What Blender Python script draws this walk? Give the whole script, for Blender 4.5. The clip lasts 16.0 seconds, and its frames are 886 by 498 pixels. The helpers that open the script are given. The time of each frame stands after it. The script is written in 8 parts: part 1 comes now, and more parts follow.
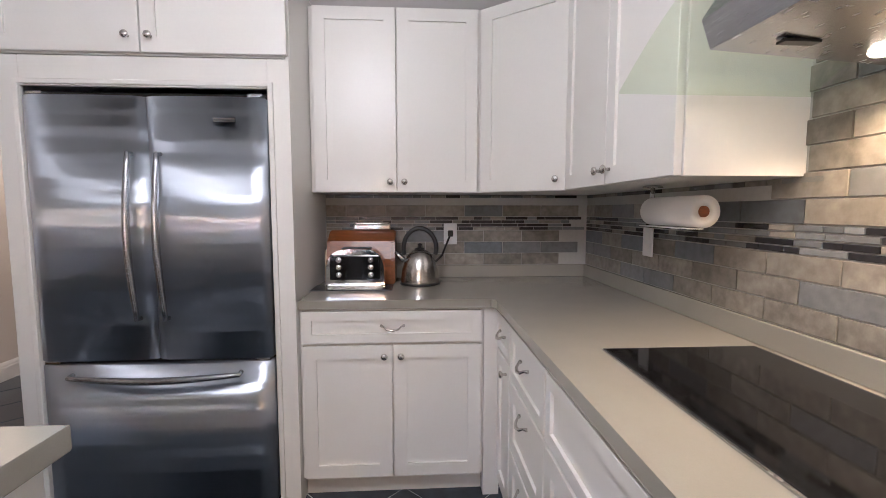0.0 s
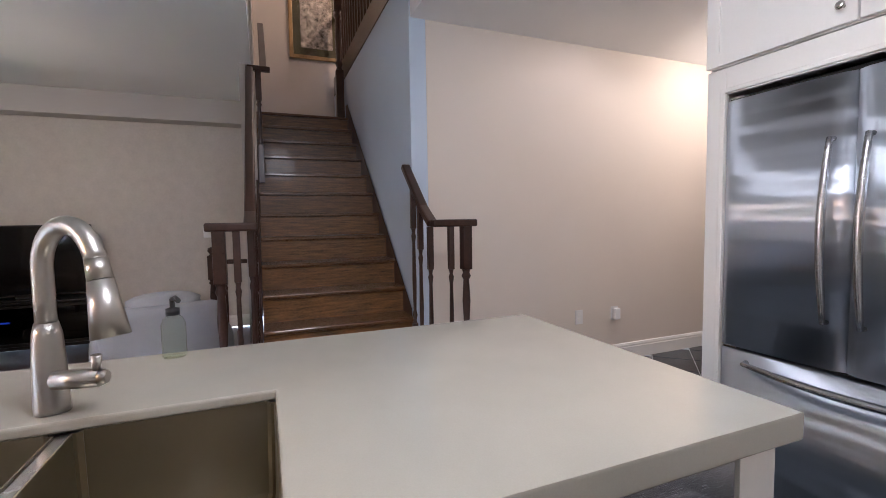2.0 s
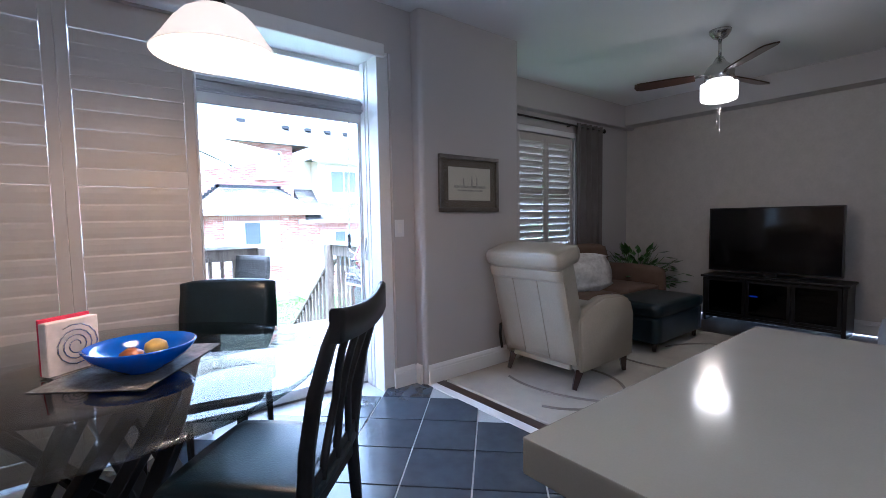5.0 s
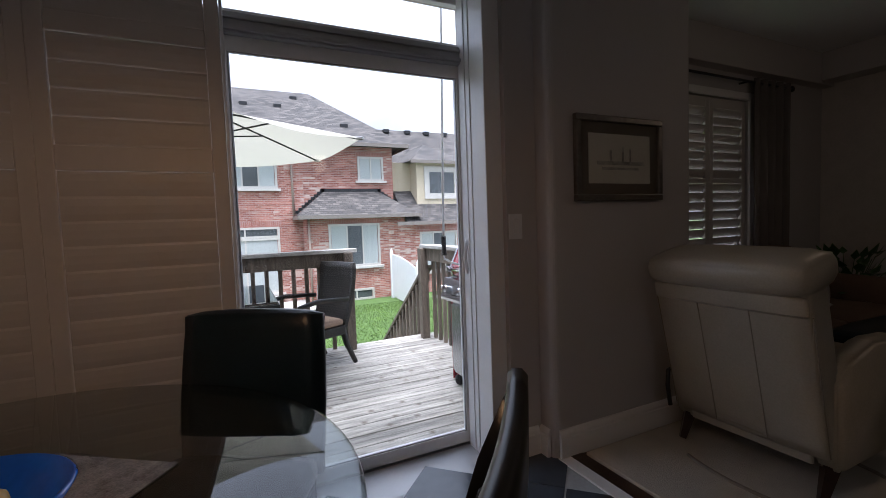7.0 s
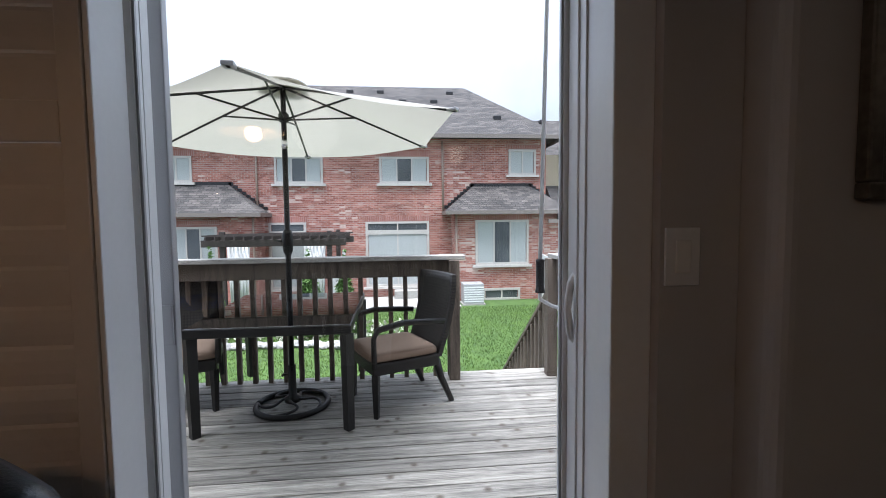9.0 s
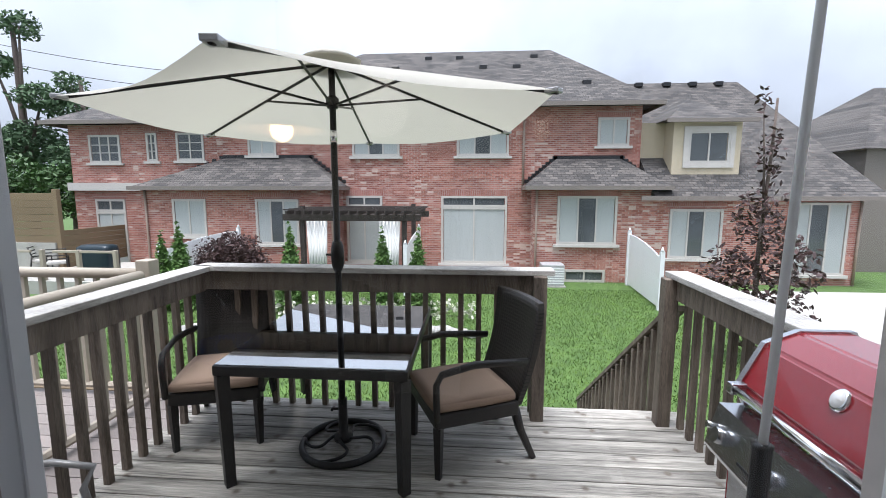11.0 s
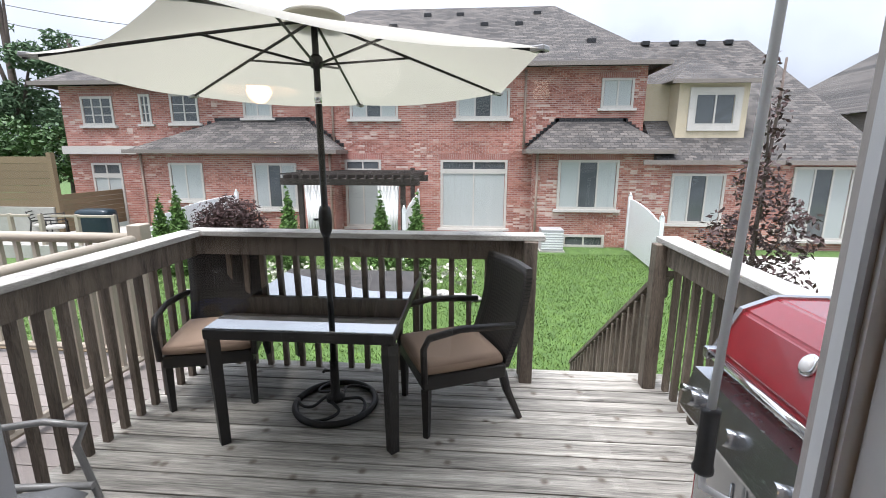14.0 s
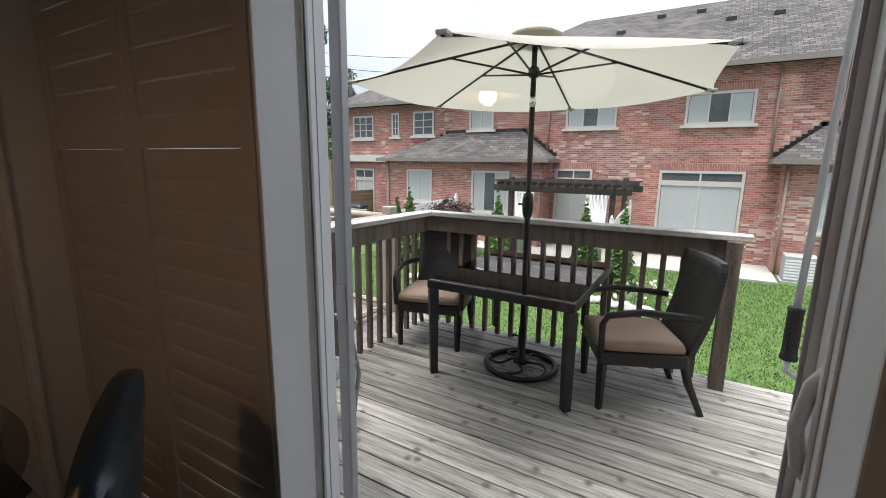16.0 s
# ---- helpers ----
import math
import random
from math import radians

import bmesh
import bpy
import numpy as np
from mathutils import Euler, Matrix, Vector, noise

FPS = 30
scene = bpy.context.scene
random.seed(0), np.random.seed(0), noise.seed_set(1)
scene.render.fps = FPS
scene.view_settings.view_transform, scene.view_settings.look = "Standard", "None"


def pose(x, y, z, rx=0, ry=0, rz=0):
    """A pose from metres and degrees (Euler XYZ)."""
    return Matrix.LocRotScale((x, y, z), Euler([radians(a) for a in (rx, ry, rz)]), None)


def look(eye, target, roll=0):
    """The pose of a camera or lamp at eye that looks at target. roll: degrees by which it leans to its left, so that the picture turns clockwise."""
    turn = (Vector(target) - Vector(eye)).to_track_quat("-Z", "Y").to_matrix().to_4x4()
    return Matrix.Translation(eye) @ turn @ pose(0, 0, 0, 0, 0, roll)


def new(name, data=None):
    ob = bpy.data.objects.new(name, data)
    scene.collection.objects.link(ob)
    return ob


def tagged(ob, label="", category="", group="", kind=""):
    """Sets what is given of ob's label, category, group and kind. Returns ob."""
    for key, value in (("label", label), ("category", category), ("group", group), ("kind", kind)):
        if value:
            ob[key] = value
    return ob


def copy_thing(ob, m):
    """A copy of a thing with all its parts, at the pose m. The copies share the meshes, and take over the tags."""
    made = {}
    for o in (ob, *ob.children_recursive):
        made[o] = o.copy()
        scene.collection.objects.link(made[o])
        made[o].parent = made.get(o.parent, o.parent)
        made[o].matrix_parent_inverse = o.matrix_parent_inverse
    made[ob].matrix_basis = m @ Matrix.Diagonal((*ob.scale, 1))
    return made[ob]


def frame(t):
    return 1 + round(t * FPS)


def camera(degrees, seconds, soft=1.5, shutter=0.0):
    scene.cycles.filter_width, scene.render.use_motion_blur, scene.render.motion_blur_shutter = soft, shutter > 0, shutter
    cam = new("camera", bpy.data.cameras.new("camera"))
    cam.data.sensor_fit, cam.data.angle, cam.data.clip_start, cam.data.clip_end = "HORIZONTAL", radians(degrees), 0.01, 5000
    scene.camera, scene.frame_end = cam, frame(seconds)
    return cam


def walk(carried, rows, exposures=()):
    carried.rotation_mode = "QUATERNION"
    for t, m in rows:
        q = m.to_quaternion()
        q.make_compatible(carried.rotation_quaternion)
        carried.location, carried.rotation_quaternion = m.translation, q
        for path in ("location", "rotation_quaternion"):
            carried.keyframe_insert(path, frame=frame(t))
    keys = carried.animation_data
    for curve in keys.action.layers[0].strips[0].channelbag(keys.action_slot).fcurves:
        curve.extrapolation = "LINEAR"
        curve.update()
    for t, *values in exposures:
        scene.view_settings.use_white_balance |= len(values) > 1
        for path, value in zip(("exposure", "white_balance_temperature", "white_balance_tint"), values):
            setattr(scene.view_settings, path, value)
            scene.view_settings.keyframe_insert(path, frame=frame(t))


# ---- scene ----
cam = camera(90.1, 16.0, soft=0.75)
PATH = [
    (0, (0.207, -0.604, 1.299), (0.327, 1.385, 1.124), 0.0),
    (0.5, (0.138, -0.544, 1.292), (-0.405, 1.373, 1.118), -0.5),
    (1, (0.096, -0.527, 1.278), (-1.065, 1.094, 1.126), -0.8),
    (1.5, (0.058, -0.574, 1.27), (-1.517, 0.65, 1.129), -1.0),
    (2, (0.038, -0.648, 1.254), (-1.813, 0.099, 1.123), -0.9),
    (2.5, (0.02, -0.749, 1.236), (-1.96, -0.496, 1.107), -0.5),
    (3, (0.015, -0.832, 1.227), (-1.968, -1.058, 1.095), -0.5),
    (3.5, (0.026, -0.932, 1.231), (-1.852, -1.605, 1.092), -0.6),
    (4, (0.0, -1.066, 1.216), (-1.682, -2.14, 1.081), -0.6),
    (4.5, (0.022, -1.225, 1.217), (-1.425, -2.598, 1.075), -0.6),
    (5, (0.004, -1.41, 1.197), (-1.237, -2.973, 1.063), -1.0),
    (5.2, (0.002, -1.475, 1.153), (-1.166, -3.094, 1.043), -1.7),
    (7.3, (-0.591, -2.423, 1.171), (-1.391, -4.252, 1.059), -1.7),
    (7.5, (-0.676, -2.502, 1.172), (-1.417, -4.357, 1.067), -1.5),
    (8, (-0.874, -2.703, 1.19), (-1.464, -4.611, 1.082), -1.3),
    (8.5, (-1.027, -2.927, 1.221), (-1.436, -4.882, 1.112), -1.2),
    (9, (-1.12, -3.189, 1.217), (-1.317, -5.176, 1.094), -0.6),
    (9.5, (-1.199, -3.449, 1.264), (-1.185, -5.444, 1.118), -0.4),
    (10, (-1.2, -3.676, 1.295), (-1.063, -5.664, 1.121), -0.2),
    (10.2, (-1.165, -3.757, 1.344), (-1.022, -5.742, 1.149), 0.0),
    (12.3, (-1.13, -3.968, 1.507), (-0.981, -5.933, 1.166), 0.1),
    (12.5, (-1.146, -3.969, 1.502), (-0.991, -5.931, 1.147), -0.0),
    (13, (-1.154, -3.973, 1.492), (-1.001, -5.929, 1.107), -0.1),
    (13.5, (-1.162, -3.963, 1.482), (-1.008, -5.915, 1.074), 0.0),
    (14, (-1.212, -3.937, 1.468), (-1.063, -5.887, 1.049), 0.1),
    (14.5, (-1.303, -3.862, 1.423), (-1.113, -5.81, 1.012), -0.3),
    (15, (-1.326, -3.743, 1.391), (-0.976, -5.668, 0.976), 0.2),
    (15.5, (-1.377, -3.604, 1.364), (-0.754, -5.462, 0.964), 0.5),
    (16, (-1.401, -3.507, 1.357), (-0.395, -5.194, 0.981), 0.8),
]
EXPOSURES = [(0, 4.42, 5350, 16), (1.5, 4.6, 5250, 15), (2.5, 4.7, 5100, 17), (3.5, 5.3, 4450, 11), (4.0, 5.2, 4500, 12), (4.5, 4.4, 4600, 12), (5.0, 3.5, 4600, 13), (5.2, 3.15, 4900, 18), (7.3, 0.9, 5800, 18), (9.0, 0.75, 5850, 15), (10.2, 0.5, 5950, 15), (12.5, 0.57, 6200, 16), (15, 0.75, 6250, 15), (16, 0.6, 6400, 14)]
walk(cam, [(t, look(eye, target, roll)) for t, eye, target, roll in PATH], EXPOSURES)

# ---- world, light ----
world = bpy.data.worlds.new("world")
scene.world = world
world.use_nodes = True
wn, wl = world.node_tree.nodes, world.node_tree.links
sky = wn.new("ShaderNodeTexSky")
sky.sky_type, sky.sun_disc = "NISHITA", False
sky.sun_elevation, sky.sun_rotation = radians(78), radians(26)
sky.air_density, sky.dust_density = 1.0, 4.0
grey = wn.new("ShaderNodeHueSaturation")
grey.inputs["Saturation"].default_value = 0.12
wl.new(sky.outputs[0], grey.inputs["Color"])
cloud_map = wn.new("ShaderNodeTexNoise")
cloud_map.inputs["Scale"].default_value, cloud_map.inputs["Detail"].default_value = 2.6, 6
cloud_ramp = wn.new("ShaderNodeMapRange")
cloud_ramp.inputs[1].default_value, cloud_ramp.inputs[2].default_value = 0.35, 0.7
cloud_ramp.inputs[3].default_value, cloud_ramp.inputs[4].default_value = 0.72, 1.12
wl.new(cloud_map.outputs["Fac"], cloud_ramp.inputs[0])
cloud_mix = wn.new("ShaderNodeVectorMath")
cloud_mix.operation = "SCALE"
veil = wn.new("ShaderNodeMix")
veil.data_type = "RGBA"
veil.inputs["Factor"].default_value = 0.75
veil.inputs["B"].default_value = (7.4, 8.1, 9.1, 1)
wl.new(grey.outputs[0], veil.inputs["A"])
wl.new(veil.outputs["Result"], cloud_mix.inputs[0])
wl.new(cloud_ramp.outputs[0], cloud_mix.inputs["Scale"])
# an overcast sky is about three times as bright overhead as at the horizon
dome, dome_z, dome_ramp = wn.new("ShaderNodeTexCoord"), wn.new("ShaderNodeSeparateXYZ"), wn.new("ShaderNodeMapRange")
dome_ramp.inputs[1].default_value, dome_ramp.inputs[2].default_value = 0.0, 1.0
dome_ramp.inputs[3].default_value, dome_ramp.inputs[4].default_value = 0.52, 1.56
dome_mix = wn.new("ShaderNodeVectorMath")
dome_mix.operation = "SCALE"
wl.new(dome.outputs["Generated"], dome_z.inputs[0])
wl.new(dome_z.outputs["Z"], dome_ramp.inputs[0])
wl.new(cloud_mix.outputs[0], dome_mix.inputs[0])
wl.new(dome_ramp.outputs[0], dome_mix.inputs["Scale"])
wl.new(dome_mix.outputs[0], wn["Background"].inputs["Color"])
wn["Background"].inputs["Strength"].default_value = 0.15

sun_data = bpy.data.lights.new("sun", "SUN")
sun_data.energy, sun_data.angle, sun_data.color = 5.0, radians(30), (1.0, 0.97, 0.93)
sun = new("sun", sun_data)
sun.matrix_world = look((2.6, -3.7, 17), (1.0, -7.0, 0.0))


def point_lamp(name, place, watts, colour=(1.0, 0.78, 0.55), radius=0.05):
    data = bpy.data.lights.new(name, "POINT")
    data.energy, data.color, data.shadow_soft_size = watts, colour, radius
    ob = new(name, data)
    ob.location = place
    return ob


def spot_lamp(name, place, target, watts, colour=(1.0, 0.78, 0.55), degrees=100, radius=0.04):
    data = bpy.data.lights.new(name, "SPOT")
    data.energy, data.color, data.shadow_soft_size = watts, colour, radius
    data.spot_size, data.spot_blend = radians(degrees), 0.6
    ob = new(name, data)
    ob.matrix_world = look(place, target)
    return ob


# ---- materials ----
def material(name, colour, rough=0.5, metal=0.0, vary=0.08, scale=6.0, fine=60.0, bump=0.0, bump_scale=None, stretch=(1, 1, 1), second=None, spread=0.0, coat=0.0, spec=0.5, rough_vary=0.06, aniso=0.0, bump_detail=5.0, relief=0.004):
    """A surface with colour variation at two scales, optional relief, and piece-to-piece spread."""
    m = bpy.data.materials.new(name)
    m.use_nodes = True
    n, l = m.node_tree.nodes, m.node_tree.links
    b = n["Principled BSDF"]
    b.inputs["Roughness"].default_value, b.inputs["Metallic"].default_value = rough, metal
    b.inputs["Coat Weight"].default_value = coat
    b.inputs["Specular IOR Level"].default_value = spec
    tc = n.new("ShaderNodeTexCoord")
    mp = n.new("ShaderNodeMapping")
    mp.inputs["Scale"].default_value = stretch
    l.new(tc.outputs["Object"], mp.inputs[0])
    info = n.new("ShaderNodeObjectInfo")
    add = n.new("ShaderNodeVectorMath")
    add.operation = "MULTIPLY_ADD"
    add.inputs[1].default_value = (1, 1, 1)
    comb = n.new("ShaderNodeCombineXYZ")
    mul = n.new("ShaderNodeMath")
    mul.operation = "MULTIPLY"
    mul.inputs[1].default_value = 37.0
    l.new(info.outputs["Random"], mul.inputs[0])
    l.new(mul.outputs[0], comb.inputs[0])
    l.new(mul.outputs[0], comb.inputs[2])
    l.new(mp.outputs[0], add.inputs[0])
    l.new(comb.outputs[0], add.inputs[2])
    big = n.new("ShaderNodeTexNoise")
    big.inputs["Scale"].default_value, big.inputs["Detail"].default_value = scale, 4
    small = n.new("ShaderNodeTexNoise")
    small.inputs["Scale"].default_value, small.inputs["Detail"].default_value = fine, 5
    l.new(add.outputs[0], big.inputs["Vector"])
    l.new(add.outputs[0], small.inputs["Vector"])
    mixf = n.new("ShaderNodeMath")
    mixf.operation = "MULTIPLY_ADD"
    mixf.inputs[1].default_value = 0.55
    half = n.new("ShaderNodeMath")
    half.operation = "MULTIPLY"
    half.inputs[1].default_value = 0.45
    l.new(small.outputs["Fac"], half.inputs[0])
    l.new(big.outputs["Fac"], mixf.inputs[0])
    l.new(half.outputs[0], mixf.inputs[2])
    ramp = n.new("ShaderNodeValToRGB")
    ramp.color_ramp.elements[0].position, ramp.color_ramp.elements[1].position = 0.3, 0.7
    lo = [max(0.0, c * (1 - 2 * vary)) for c in colour]
    hi = list(second) if second else [min(1.0, c * (1 + vary)) for c in colour]
    ramp.color_ramp.elements[0].color = (*lo, 1)
    ramp.color_ramp.elements[1].color = (*hi, 1)
    l.new(mixf.outputs[0], ramp.inputs[0])
    out = ramp.outputs[0]
    if spread:
        hsv = n.new("ShaderNodeHueSaturation")
        mr = n.new("ShaderNodeMapRange")
        mr.inputs[3].default_value, mr.inputs[4].default_value = 1 - spread, 1 + spread
        l.new(info.outputs["Random"], mr.inputs[0])
        l.new(mr.outputs[0], hsv.inputs["Value"])
        l.new(out, hsv.inputs["Color"])
        out = hsv.outputs[0]
    l.new(out, b.inputs["Base Color"])
    rr = n.new("ShaderNodeMapRange")
    rr.inputs[3].default_value, rr.inputs[4].default_value = max(0.02, rough - rough_vary), min(1, rough + rough_vary)
    l.new(small.outputs["Fac"], rr.inputs[0])
    l.new(rr.outputs[0], b.inputs["Roughness"])
    if aniso:
        tan = n.new("ShaderNodeTangent")
        tan.direction_type, tan.axis = "RADIAL", "Z"
        l.new(tan.outputs[0], b.inputs["Tangent"])
        b.inputs["Anisotropic"].default_value, b.inputs["Anisotropic Rotation"].default_value = aniso, 0.0
    if bump:
        bp = n.new("ShaderNodeBump")
        bp.inputs["Strength"].default_value, bp.inputs["Distance"].default_value = min(1.0, bump), relief
        if bump_scale:
            third = n.new("ShaderNodeTexNoise")
            third.inputs["Scale"].default_value, third.inputs["Detail"].default_value = bump_scale, bump_detail
            l.new(add.outputs[0], third.inputs["Vector"])
            l.new(third.outputs["Fac"], bp.inputs["Height"])
        else:
            l.new(small.outputs["Fac"], bp.inputs["Height"])
        l.new(bp.outputs[0], b.inputs["Normal"])
    return m


def glow(name, colour, strength):
    m = bpy.data.materials.new(name)
    m.use_nodes = True
    b = m.node_tree.nodes["Principled BSDF"]
    b.inputs["Base Color"].default_value = (0.9, 0.88, 0.84, 1)
    b.inputs["Emission Color"].default_value = (*colour, 1)
    b.inputs["Emission Strength"].default_value = strength
    b.inputs["Roughness"].default_value = 0.35
    return m


def glass(name, tint=(0.98, 0.99, 0.985), rough=0.0, base=0.06):
    """Thin clear glass: transparent, with gloss that grows towards grazing angles."""
    m = bpy.data.materials.new(name)
    m.use_nodes = True
    n, l = m.node_tree.nodes, m.node_tree.links
    n.remove(n["Principled BSDF"])
    clear, shine, mix, lw = n.new("ShaderNodeBsdfTransparent"), n.new("ShaderNodeBsdfGlossy"), n.new("ShaderNodeMixShader"), n.new("ShaderNodeLayerWeight")
    clear.inputs[0].default_value = (*tint, 1)
    shine.inputs["Roughness"].default_value = rough
    lw.inputs["Blend"].default_value = 0.5
    power, amount = n.new("ShaderNodeMath"), n.new("ShaderNodeMath")
    power.operation, amount.operation = "POWER", "MULTIPLY_ADD"
    power.inputs[1].default_value = 4.5
    amount.inputs[1].default_value, amount.inputs[2].default_value = 0.8, base * 0.5
    l.new(lw.outputs["Facing"], power.inputs[0])
    l.new(power.outputs[0], amount.inputs[0])
    l.new(amount.outputs[0], mix.inputs[0])
    l.new(clear.outputs[0], mix.inputs[1])
    l.new(shine.outputs[0], mix.inputs[2])
    l.new(mix.outputs[0], n["Material Output"].inputs[0])
    return m


M_WALL = material("grey_wall_paint", (0.50, 0.475, 0.46), 0.62, vary=0.015, scale=1.5, fine=180, bump=0.06)
# wallpaper colour also carries the warm glow of the fan lamp
M_WALLPAPER = material("lamp_warmed_wallpaper", (0.59, 0.55, 0.505), 0.6, vary=0.05, scale=9, fine=45, bump=0.08)
M_HALLWALL = material("warm_hall_wall_paint", (0.68, 0.62, 0.56), 0.6, vary=0.015, scale=1.5, fine=180, bump=0.05)
# stair wall: the blue cast of daylight is put into its colour
M_DAYLIGHTWALL = material("stair_wall_daylight_tint", (0.50, 0.59, 0.72), 0.6, vary=0.015, scale=1.5, fine=180, bump=0.05)
M_CEIL = material("ceiling_paint", (0.80, 0.80, 0.80), 0.8, vary=0.015, scale=2, fine=220, bump=0.1)
M_TRIM = material("white_trim_paint", (0.80, 0.79, 0.77), 0.35, vary=0.015, scale=3, fine=90)
M_CAB = material("white_cabinet_lacquer", (0.80, 0.78, 0.74), 0.32, vary=0.012, scale=3, fine=80, coat=0.1)
M_QUARTZ = material("cream_quartz", (0.345, 0.327, 0.282), 0.13, vary=0.03, scale=8, fine=320, coat=0.3)
M_STEEL = material("brushed_steel", (0.50, 0.51, 0.53), 0.26, 1.0, vary=0.05, scale=3, fine=30, stretch=(1, 1, 40), rough_vary=0.05)
M_FRIDGE = material("fridge_steel", (0.60, 0.645, 0.72), 0.34, 1.0, vary=0.02, scale=2.2, fine=4, bump=1.0, bump_scale=1.7, stretch=(0.3, 0.3, 6.0), rough_vary=0.01, aniso=0.98, bump_detail=1.2, relief=0.014)
M_SINK = material("sink_steel", (0.38, 0.34, 0.26), 0.32, 1.0, vary=0.02, scale=3, fine=12, rough_vary=0.01)
M_FAUCET = material("satin_nickel", (0.42, 0.405, 0.375), 0.36, 1.0, vary=0.03, scale=3, fine=40)
M_CHROME = material("chrome", (0.78, 0.78, 0.78), 0.07, 1.0, vary=0.01)
M_NICKEL = material("brushed_nickel", (0.60, 0.58, 0.55), 0.24, 1.0, vary=0.03)
M_BLACKPL = material("black_plastic", (0.012, 0.012, 0.013), 0.35, vary=0.1)
M_BLACKGL = material("black_ceramic_glass", (0.008, 0.008, 0.009), 0.06, vary=0.1)
M_SLATE = material("dark_slate_tile", (0.052, 0.062, 0.078), 0.2, vary=0.16, scale=3.2, fine=14, bump=0.03, bump_scale=9, spread=0.12, rough_vary=0.03)
M_GROUT = material("tile_grout", (0.42, 0.43, 0.44), 0.8, vary=0.1)
M_DARKWOOD = material("dark_floorboard", (0.050, 0.024, 0.014), 0.3, vary=0.3, scale=4, fine=40, stretch=(1, 12, 12), spread=0.2, coat=0.2)
M_STAIRWOOD = material("stained_oak", (0.165, 0.07, 0.017), 0.42, vary=0.48, second=(0.27, 0.13, 0.042), scale=5, fine=40, stretch=(14, 1.2, 14), spread=0.12, coat=0.08, bump=0.1)
# treads darker than risers: the nosings' shadow line is put into their colour
M_TREAD = material("shaded_oak_tread", (0.11, 0.050, 0.017), 0.28, vary=0.35, scale=5, fine=40, stretch=(14, 1.2, 14), coat=0.3)
M_RAILWOOD = material("dark_stained_wood", (0.042, 0.019, 0.013), 0.3, vary=0.3, scale=6, fine=50, coat=0.3)
M_BLACKWOOD = material("black_painted_wood", (0.010, 0.010, 0.011), 0.34, vary=0.1, rough_vary=0.01)
M_BLACKLEATHER = material("black_leather", (0.007, 0.019, 0.028), 0.33, vary=0.2, bump=0.25, fine=160)
M_CREAM = material("cream_leather", (0.43, 0.385, 0.30), 0.34, vary=0.08, scale=4, bump=0.4, bump_scale=9, fine=120)
M_SEAM = material("stitched_seam", (0.33, 0.29, 0.22), 0.6, vary=0.1)
M_BROWNFAB = material("brown_upholstery", (0.15, 0.095, 0.065), 0.85, vary=0.12, fine=240, bump=0.3)
M_GREYFAB = material("grey_upholstery", (0.36, 0.37, 0.39), 0.85, vary=0.08, fine=240, bump=0.3)
M_CURTAIN = material("taupe_curtain", (0.17, 0.15, 0.14), 0.7, vary=0.1, fine=200, bump=0.2)
M_RUG = material("cream_rug", (0.52, 0.48, 0.41), 0.95, vary=0.1, fine=220, bump=0.7)
M_RUGDARK = material("brown_rug_swirl", (0.24, 0.21, 0.18), 0.95, vary=0.15, fine=220, bump=0.7)
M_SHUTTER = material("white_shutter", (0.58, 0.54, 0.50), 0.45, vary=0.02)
M_VINYL = material("white_vinyl", (0.78, 0.78, 0.78), 0.35, vary=0.02)
M_ALU = material("grey_aluminium", (0.42, 0.42, 0.43), 0.4, 0.3, vary=0.03)
M_GLASS = glass("window_glass")
M_TABLEGLASS = glass("table_glass", (0.62, 0.66, 0.66), 0.0, 0.12)
M_HOODGLASS = glass("hood_glass", (0.93, 0.97, 0.90), 0.0, 0.06)
M_DECK = material("weathered_deck_wood", (0.34, 0.31, 0.258), 0.65, vary=0.45, scale=1.6, fine=9, stretch=(0.8, 14, 14), spread=0.2, bump=0.6, second=(0.53, 0.50, 0.445))
M_RAILGREY = material("weathered_rail_wood", (0.118, 0.083, 0.062), 0.75, vary=0.38, scale=2.2, fine=24, stretch=(10, 10, 1.2), spread=0.2, bump=0.5, second=(0.26, 0.212, 0.17))
M_RAILCAP = material("bleached_rail_cap", (0.44, 0.42, 0.39), 0.8, vary=0.25, scale=3, fine=30, stretch=(2, 2, 8), bump=0.5, second=(0.6, 0.58, 0.55))
M_GRASS = material("lawn", (0.036, 0.085, 0.015), 0.9, vary=0.2, scale=3.5, fine=50, bump=0.6, second=(0.085, 0.155, 0.03))
M_BRICK = material("red_brick", (0.38, 0.15, 0.11), 0.85, vary=0.15, scale=6, fine=60, bump=0.4, spread=0.3)
M_MORTAR = material("pale_mortar", (0.50, 0.455, 0.42), 0.9, vary=0.1)
M_ROOF = material("grey_asphalt_shingle", (0.115, 0.107, 0.104), 0.9, vary=0.42, scale=5, fine=28, bump=0.7, spread=0.2)
M_STONESILL = material("pale_stone_sill", (0.55, 0.52, 0.48), 0.8, vary=0.06)
M_EAVE = material("brown_grey_eaves_metal", (0.19, 0.165, 0.145), 0.5, vary=0.05)
M_DOWNPIPE = material("tan_downpipe_metal", (0.33, 0.25, 0.2), 0.5, vary=0.05)
M_FRAMEW = material("pale_window_frame", (0.50, 0.475, 0.435), 0.5, vary=0.02)
M_STUCCO = material("beige_stucco", (0.56, 0.48, 0.35), 0.9, vary=0.06, fine=90, bump=0.3)
M_BLIND = material("pale_blind_fabric", (0.40, 0.425, 0.415), 0.7, vary=0.05, scale=2, fine=20, stretch=(20, 20, 1))
M_DARKROOM = material("dark_room_glass", (0.10, 0.11, 0.115), 0.08, vary=0.2, scale=1)
